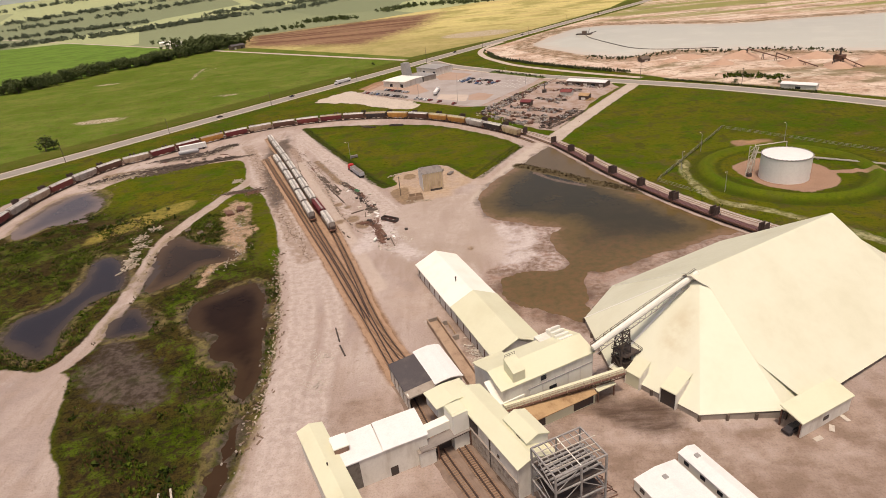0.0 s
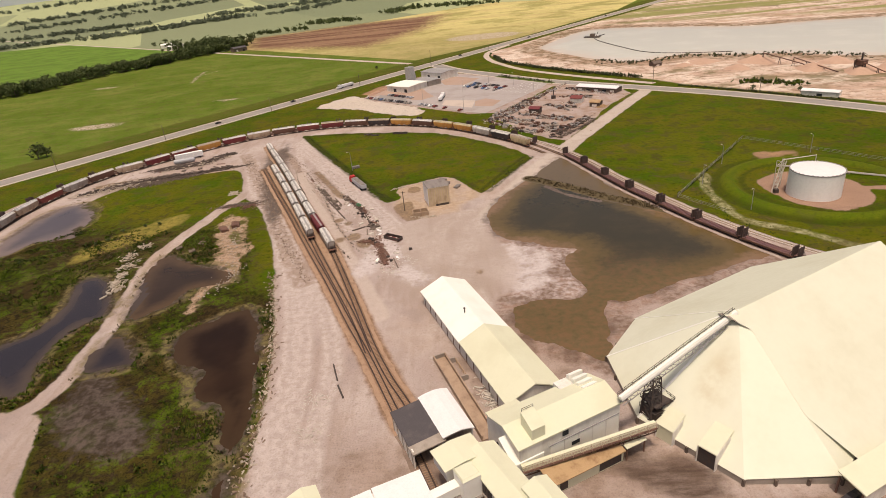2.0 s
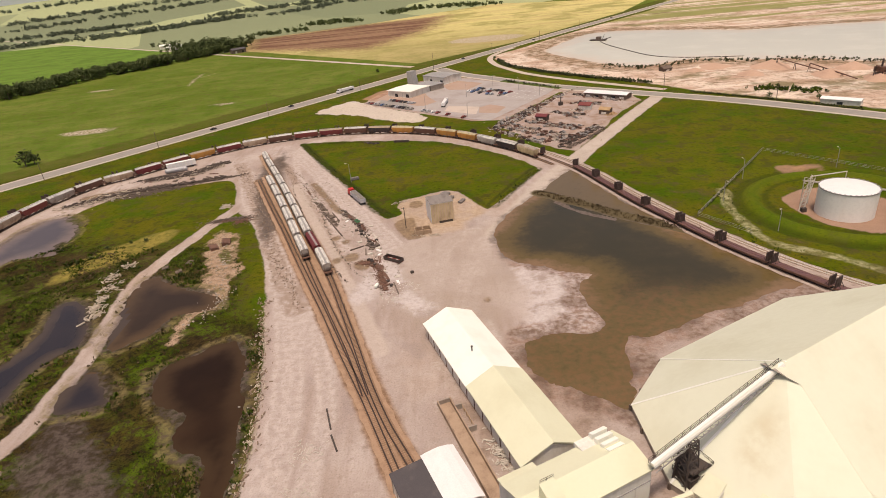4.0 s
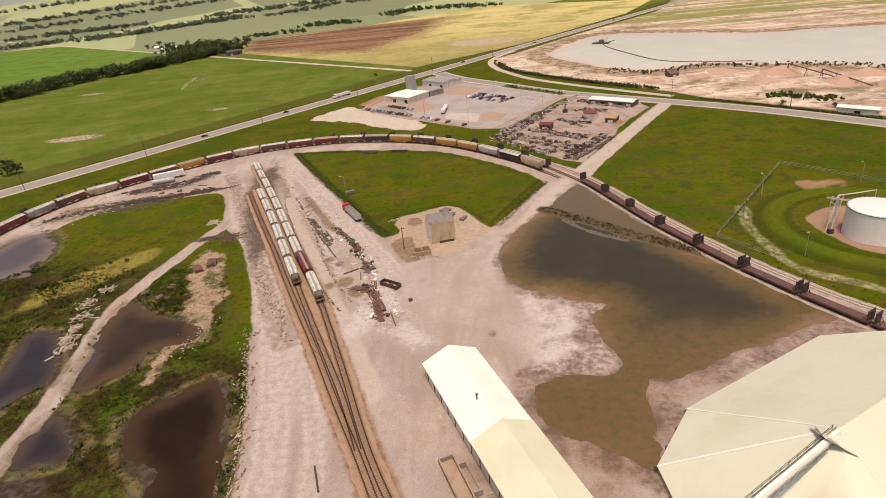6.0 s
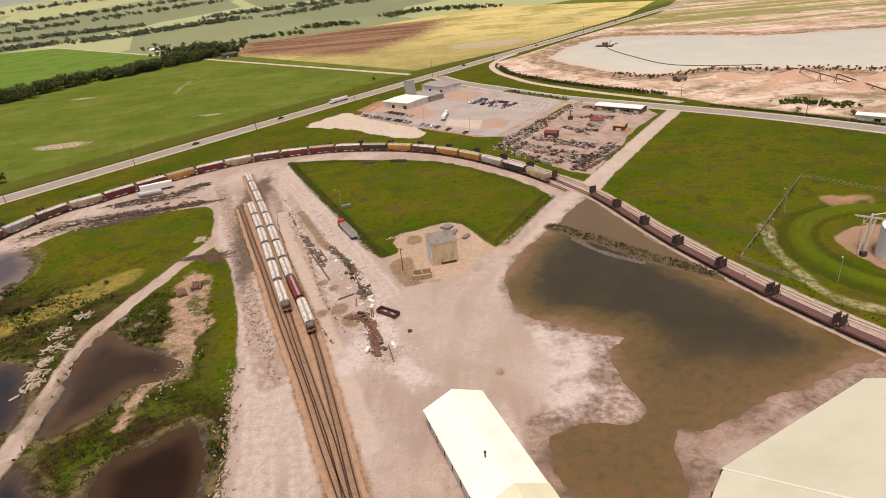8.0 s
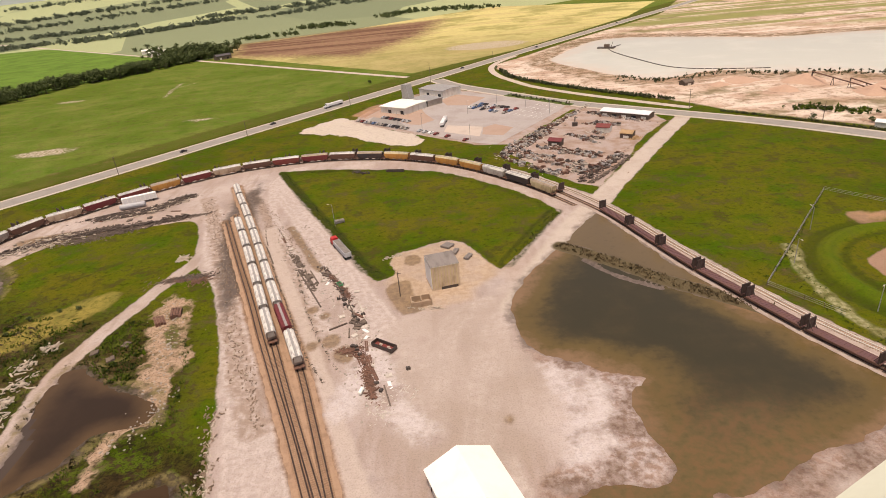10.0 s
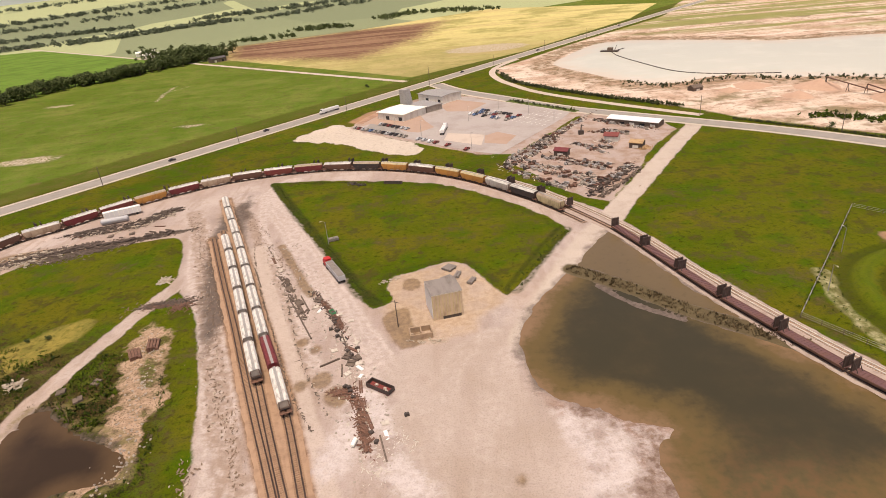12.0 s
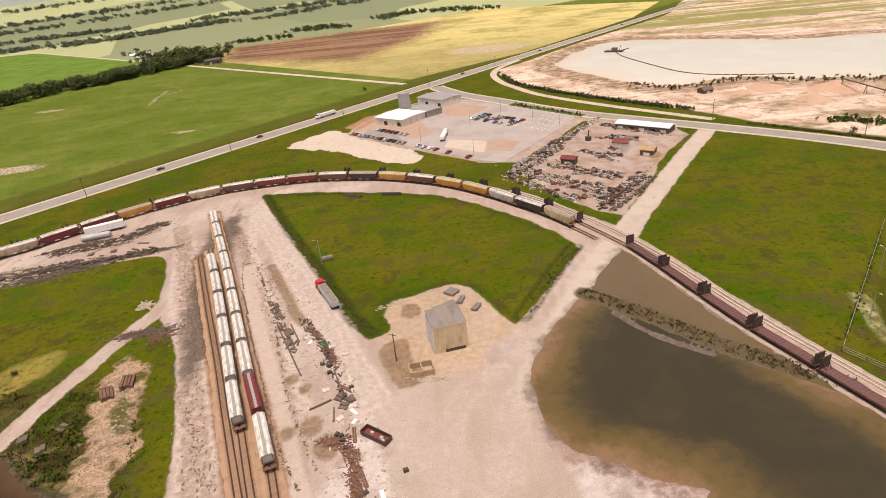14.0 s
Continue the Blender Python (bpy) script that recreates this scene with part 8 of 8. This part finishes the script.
block(-455, 1100, 30, 26, 12, 5, WHITE, WALL, "farm_building", "pale farm building among trees", "farm building", 2, 0.5, 2)
block(-490, 1150, 20, 30, 14, 5, WHITE, WALL, "farm_building", "pale farm building among trees", "farm building", 2, 0.5, 2)
block(-300, 958, 45, 22, 10, 5, DARKROOF, WOOD, "farm_barn", "dark barn beside the gravel road", "farm building", 2, 0.5, 2)


def car(colour):
    c = thing("parked_car", Matrix(), "", "car", "parked cars")
    b = buf()
    extrude(b, [(-0.88, 0.35), (0.88, 0.35), (0.9, 0.75), (0.82, 0.95), (-0.82, 0.95), (-0.9, 0.75)], -2.25, 2.25)
    put(b, [(-1.5, -0.75, 0.95), (1.0, -0.75, 0.95), (1.0, 0.75, 0.95), (-1.5, 0.75, 0.95), (-1.0, -0.62, 1.5), (0.4, -0.62, 1.5), (0.4, 0.62, 1.5), (-1.0, 0.62, 1.5)], BOXF)
    part("body", b, PAINT[colour], c)
    b = buf()
    put(b, [(0.45, -0.64, 1.46), (1.02, -0.74, 0.97), (1.02, 0.74, 0.97), (0.45, 0.64, 1.46), (0.48, -0.64, 1.48), (1.06, -0.74, 0.99), (1.06, 0.74, 0.99), (0.48, 0.64, 1.48)], BOXF)
    part("windscreen", b, GLASS, c)
    for s in (-1, 1):
        b = buf()
        put(b, [(-1.3, s * 0.77, 1.0), (0.8, s * 0.77, 1.0), (0.35, s * 0.66, 1.42), (-1.0, s * 0.66, 1.42)], [(0, 1, 2, 3)])
        part("side_window", b, GLASS, c)
        for x in (-1.4, 1.4):
            b = buf()
            tube(b, (x, s * 0.7, 0.33), (x, s * 0.92, 0.33), 0.33, 10)
            part("wheel", b, RUBBER, c)
    return c


CARS = {}


def park(x, y, turn, colour):
    m = pose(x, y, 0.14, 0, 0, turn)
    if colour not in CARS:
        CARS[colour] = car(colour)
        CARS[colour].matrix_world = m
        c = CARS[colour]
    else:
        c = copy_thing(CARS[colour], m)
    tagged(c, f"{ {'white': 'white', 'silver': 'silver', 'black': 'black', 'red': 'dark red', 'blue': 'blue', 'snow': 'bright white'}[colour] } parked car on asphalt")
    return c


SHADES = ["white", "silver", "black", "snow", "silver", "black", "silver", "red", "black", "blue", "white", "black"]
for i in range(13):
    park(-55 + i * 2.85, 502 - i * 2.85, 52, random.choice(SHADES))
for i in range(7):
    park(-38 + i * 3.0, 506 - i * 3.2, 52, random.choice(SHADES))
for r in range(3):
    for i in range(9):
        if random.random() < 0.72:
            park(24 + i * 2.7 + r * 4.5, 512 - i * 3.2 + r * 4, 40 if r else 45, random.choice(SHADES))
for i in range(9):
    if random.random() < 0.8:
        park(-12 + i * 3.4, 459 - i * 3.9, 50, random.choice(SHADES))
for x, y, turn in ((-165, highway_y(-165) - 2.5, 48.8), (29, highway_y(29) + 2.5, 228.8), (120, highway_y(120) - 2.5, 48.8), (-120, highway_y(-120) + 2.2, 228.8), (260, highway_y(260), 48.8)):
    tagged(park(x, y, turn, "black"), "dark car driving on the highway")

tagged(park(68.3, 93.6, 24.5, "black"), "dark car standing in the shelter opening").location.z = 0.0

# scrapyard
def junk(name, material, places, label):
    """Small odd boxes and bars, each a thing of two or three pieces."""
    first = None
    for x, y in places:
        m = pose(x, y, 0, 0, 0, random.uniform(0, 180))
        if first is None:
            first = thing(name, m, label, "scrap", "scrapyard pieces")
            for q in ((-1.3, 0.2, -0.6, 0.5, 0, 0.9), (0.25, 1.5, -0.4, 0.7, 0, 0.55), (-0.6, 0.9, 0.55, 0.95, 0, 1.2)):
                b = buf()
                box(b, *q, pose(0, 0, 0, 0, 0, random.uniform(-9, 9)))
                part("piece", b, material, first)
        else:
            copy_thing(first, m)


ROWS = [((35, 400), (91, 472), 58), ((40, 397), (66, 430), 24), ((38, 394), (70, 354), 44), ((70, 354), (90, 377), 30), ((45, 394), (72, 362), 26), ((61, 404), (64, 400), 8), ((64, 392), (80, 381), 22),
        ((33, 390), (53, 417), 30), ((53, 417), (92, 474), 20), ((33, 387), (44, 370), 14), ((44, 370), (53, 356), 14), ((53, 356), (70, 355), 16), ((63, 388), (78, 376), 24),
        ((98, 465), (122, 434), 22), ((90, 440), (105, 431), 20), ((79, 415), (85, 399), 16), ((55, 400), (63, 393), 12), ((84, 411), (90, 407), 9), ((96, 440), (104, 436), 10), ((100, 465), (114, 452), 14), ((88, 420), (92, 416), 6), ((74, 420), (80, 412), 6)]
spots = []
for p, q, n in ROWS:
    for i in range(n):
        k = random.random()
        spots.append((p[0] + (q[0] - p[0]) * k + random.gauss(0, 1.3), p[1] + (q[1] - p[1]) * k + random.gauss(0, 1.3)))
for k, (name, mat, label) in enumerate((("old_machine", IRON, "dark worn-out machine in the scrapyard"), ("scrap_stack", CONCRETE, "pale stack of scrap in the scrapyard"),
                                        ("rusty_stack", RUST, "rusty stack of scrap iron"), ("grey_bundle", STEEL, "grey bundle of steel sections"))):
    junk(name, mat, [q for j, q in enumerate(spots) if j % 4 == k], label)
for k, (p, q, n) in enumerate(ROWS):
    turn = math.degrees(math.atan2(q[1] - p[1], q[0] - p[0]))
    l = math.hypot(q[0] - p[0], q[1] - p[1]) * 0.75 + 3
    for mat, words in ((IRON, "dark"), (PALE, "pale"), (RUST, "rusty")):
        heap("scrap_row", [((p[0] + q[0]) / 2, (p[1] + q[1]) / 2, l, 3.0, turn)], 0.95, mat, f"{words} loose scrap lying in a row on the ground", "scrap", int(l * 2.0), 0.3)
block(59, 402, -32, 7, 5, 2.8, PAINT["maroon"], WOOD, "maroon_roof_shed", "small shed with a dark maroon roof in the scrapyard", "shed", 1.0, 0.4, 1)
block(99, 404, -35, 6.5, 6, 2.8, RUSTFLOOR, WOOD, "rusty_roof_shed", "small shed with a rusty orange roof in the scrapyard", "shed", 1.0, 0.4, 1)
litter("earth_bank", [(62, 343), (72, 352), (82, 363), (90, 374)], 1.5, 150, 0.9, DARKWOOD, "dark bank of old timber at the edge of the scrapyard", "timber bank", 1.2)
litter("earth_bank", [(66, 339), (77, 350), (88, 363), (94, 371)], 0.7, 130, 0.9, WOOD, "brown bank of old timber at the edge of the scrapyard", "timber bank", 0.9)
heap("clay_heap", [(106, 402, 5, 4.0, 40)], 0.9, RUSTFLOOR, "low heap of orange-brown clay and rust", "heap", 260, 0.6)
o = thing("loader_crane", pose(82, 438, 0), "dark upright loader crane in the scrapyard", "crane")
b = buf()
box(b, -1.5, 1.5, -1, 1, 0, 2.2)
part("base", b, IRON, o)
b = buf()
beam(b, (0, 0, 2.2), (0.2, 0.3, 5.5), 0.5)
beam(b, (0.2, 0.3, 5.5), (1.6, 1.0, 4.6), 0.35)
part("boom", b, IRON, o)

# ---- sand works ----


def sand_pile(x, y, r, h, material=SANDHEAP, label="conical heap of pinkish sand"):
    rs = np.random.RandomState(int(x + y))
    b = buf()
    n, rings = 40, 9
    b[0].append((x, y, h))
    for k in range(1, rings + 1):
        for i in range(n):
            a = 2 * math.pi * i / n
            rr = r * k / rings * (1 + 0.12 * math.sin(3 * a + x) + 0.06 * math.sin(7 * a + y))
            b[0].append((x + rr * math.cos(a), y + rr * math.sin(a), h * (1 - k / rings) + 0.3 * rs.rand() - 0.2))
    b[1].extend([(0, 1 + i, 1 + (i + 1) % n) for i in range(n)])
    for k in range(rings - 1):
        o_ = 1 + k * n
        b[1].extend([(o_ + i, o_ + n + i, o_ + n + (i + 1) % n, o_ + (i + 1) % n) for i in range(n)])
    solid("sand_cone", b, material, label, "sand heap", "sand heaps", smooth=True)


for x, y, r, h in ((257, 500, 14, 5.5), (232, 480, 9, 3.5), (272, 452, 11, 5), (292, 428, 12, 6), (318, 430, 14, 6), (222, 520, 12, 3.0), (203, 512, 7, 2.4), (300, 470, 12, 4.5)):
    sand_pile(x, y, r, h)
block(181, 519, 20, 8, 6, 2.2, WOOD, WOOD, "low_hut", "low dark hut on the sand flats", "hut", 1.6, 0.4, 1)


def rig(p, q, label):
    o = thing("sand_conveyor", Matrix(), label, "conveyor", "sand conveyors")
    b = buf()
    p, q = Vector(p), Vector(q)
    beam(b, p, q, 0.9, 0.5)
    part("belt", b, RUST, o)
    for k in (0.3, 0.7, 1.0):
        e = p.lerp(q, k)
        b = buf()
        beam(b, e, (e.x + 1, e.y, 0), 0.25)
        beam(b, e, (e.x - 1, e.y, 0), 0.25)
        part("leg", b, IRON, o)


rig((275, 445, 0.6), (258, 495, 7.0), "rusty inclined sand conveyor")
rig((278, 432, 0.6), (268, 470, 6.0), "rusty inclined sand conveyor")
rig((300, 415, 0.6), (286, 428, 9.0), "rusty inclined sand conveyor")
o = thing("screening_plant", pose(289, 425, 0, 0, 0, 30), "dark rusty sand screening plant", "screening plant")
for i in range(4):
    b = buf()
    x, y = (i % 2) * 5, (i // 2) * 5
    beam(b, (x, y, 0), (x, y, 8), 0.4)
    part("leg", b, IRON, o)
b = buf()
box(b, -0.5, 5.5, -0.5, 5.5, 5, 8)
part("hopper", b, RUST, o)
b = buf()
beam(b, (2, 2, 8), (2, 2, 13), 0.9)
part("mast", b, IRON, o)

d = thing("dredge", pose(185, 736, -0.3, 0, 0, -35), "small dark dredging barge afloat on the lake", "dredge")
b = buf()
box(b, -9, 9, -3, 3, 0, 1.2)
part("hull", b, IRON, d)
b = buf()
box(b, -2, 3, -2, 2, 1.2, 4.2)
part("cabin", b, WOOD, d)
b = buf()
beam(b, (6, 0, 1), (15, 0, 3.5), 0.7)
beam(b, (5, 0, 1), (7, 0, 6.5), 0.4)
part("ladder_arm", b, IRON, d)
f = thing("floating_pipeline", Matrix(), "dark floating pipeline curving across the lake", "pipeline")
P, T = even(spline([(185, 726), (184, 700), (190, 650), (200, 600), (222, 575), (262, 556)], 5), 6.0)
for p, t_ in zip(P, T):
    b = buf()
    box(b, -2.7, 2.7, -0.35, 0.35, -0.2, 0.35, pose(p[0], p[1], -0.15, 0, 0, math.degrees(math.atan2(t_[1], t_[0]))))
    part("pipe_float", b, IRON, f)

# fence round the tank field
f = thing("fence", Matrix(), "thin wire fence on grey posts round the tank field", "fence")
for p, q in (((151, 306), (93, 239)), ((151, 306), (215, 222)), ((93, 239), (104, 220))):
    n = int(math.hypot(q[0] - p[0], q[1] - p[1]) / 5)
    for i in range(n):
        b = buf()
        x, y = p[0] + (q[0] - p[0]) * i / n, p[1] + (q[1] - p[1]) * i / n
        beam(b, (x, y, 0), (x, y, 1.8), 0.14)
        part("post", b, WOOD, f)
    for z in (0.6, 1.2, 1.75):
        b = buf()
        beam(b, (*p, z), (*q, z), 0.06)
        part("wire", b, STEEL, f)
# pipe run beside the tank
f = thing("pipeline", Matrix(), "pale pipe on low supports leading from the tank", "pipeline")
for k in range(2):
    b = buf()
    beam(b, (146, 262 + k * 1.2, 0.8), (240, 190 + k * 1.2, 0.8), 0.35)
    part("pipe", b, PALE, f)
for i in range(14):
    b = buf()
    beam(b, (146 + i * 6.7, 262.6 - i * 5.14, 0), (146 + i * 6.7, 262.6 - i * 5.14, 0.8), 0.3, 1.8)
    part("support", b, CONCRETE, f)

# hazy land at the horizon: a wall with haze in its colour and glow
b = buf()
for i in range(61):
    a = math.radians(200 - i * 4 - 10)
    h = 26 + 10 * math.sin(i * 1.3) + 6 * math.sin(i * 3.1)
    b[0].extend([(4650 * math.cos(a), 4650 * math.sin(a), -10), (4650 * math.cos(a), 4650 * math.sin(a), 150 + h)])
b[1].extend([(2 * i, 2 * i + 1, 2 * i + 3, 2 * i + 2) for i in range(60)])
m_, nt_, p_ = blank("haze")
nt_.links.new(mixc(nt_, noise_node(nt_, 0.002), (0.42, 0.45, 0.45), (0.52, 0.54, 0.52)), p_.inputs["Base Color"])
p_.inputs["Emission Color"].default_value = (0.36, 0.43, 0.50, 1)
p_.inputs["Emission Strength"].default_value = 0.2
solid("backdrop", b, m_, "backdrop wall painted as pale hazy distant land", "backdrop", kind="structure")

# ---- ties, one by one where the camera passes nearest ----
for t, line, (y0, y1) in TRACKS:
    P, T = even(line, 0.62)
    rest, n = buf(), 0
    for p, d in zip(P, T):
        m = pose(p[0], p[1], 0.24, 0, 0, math.degrees(math.atan2(d[1], d[0])) + random.uniform(-2, 2))
        if y0 < p[1] < y1 and n < 290:
            ob = new("tie", TIE_MESH)
            ob.parent, ob.matrix_local = t, m
            n += 1
        else:
            box(rest, -0.12, 0.12, -1.3, 1.3, -0.09, 0.09, m)
    if rest[0]:
        tagged(part("ties", rest, TIE, t), kind="stuff")
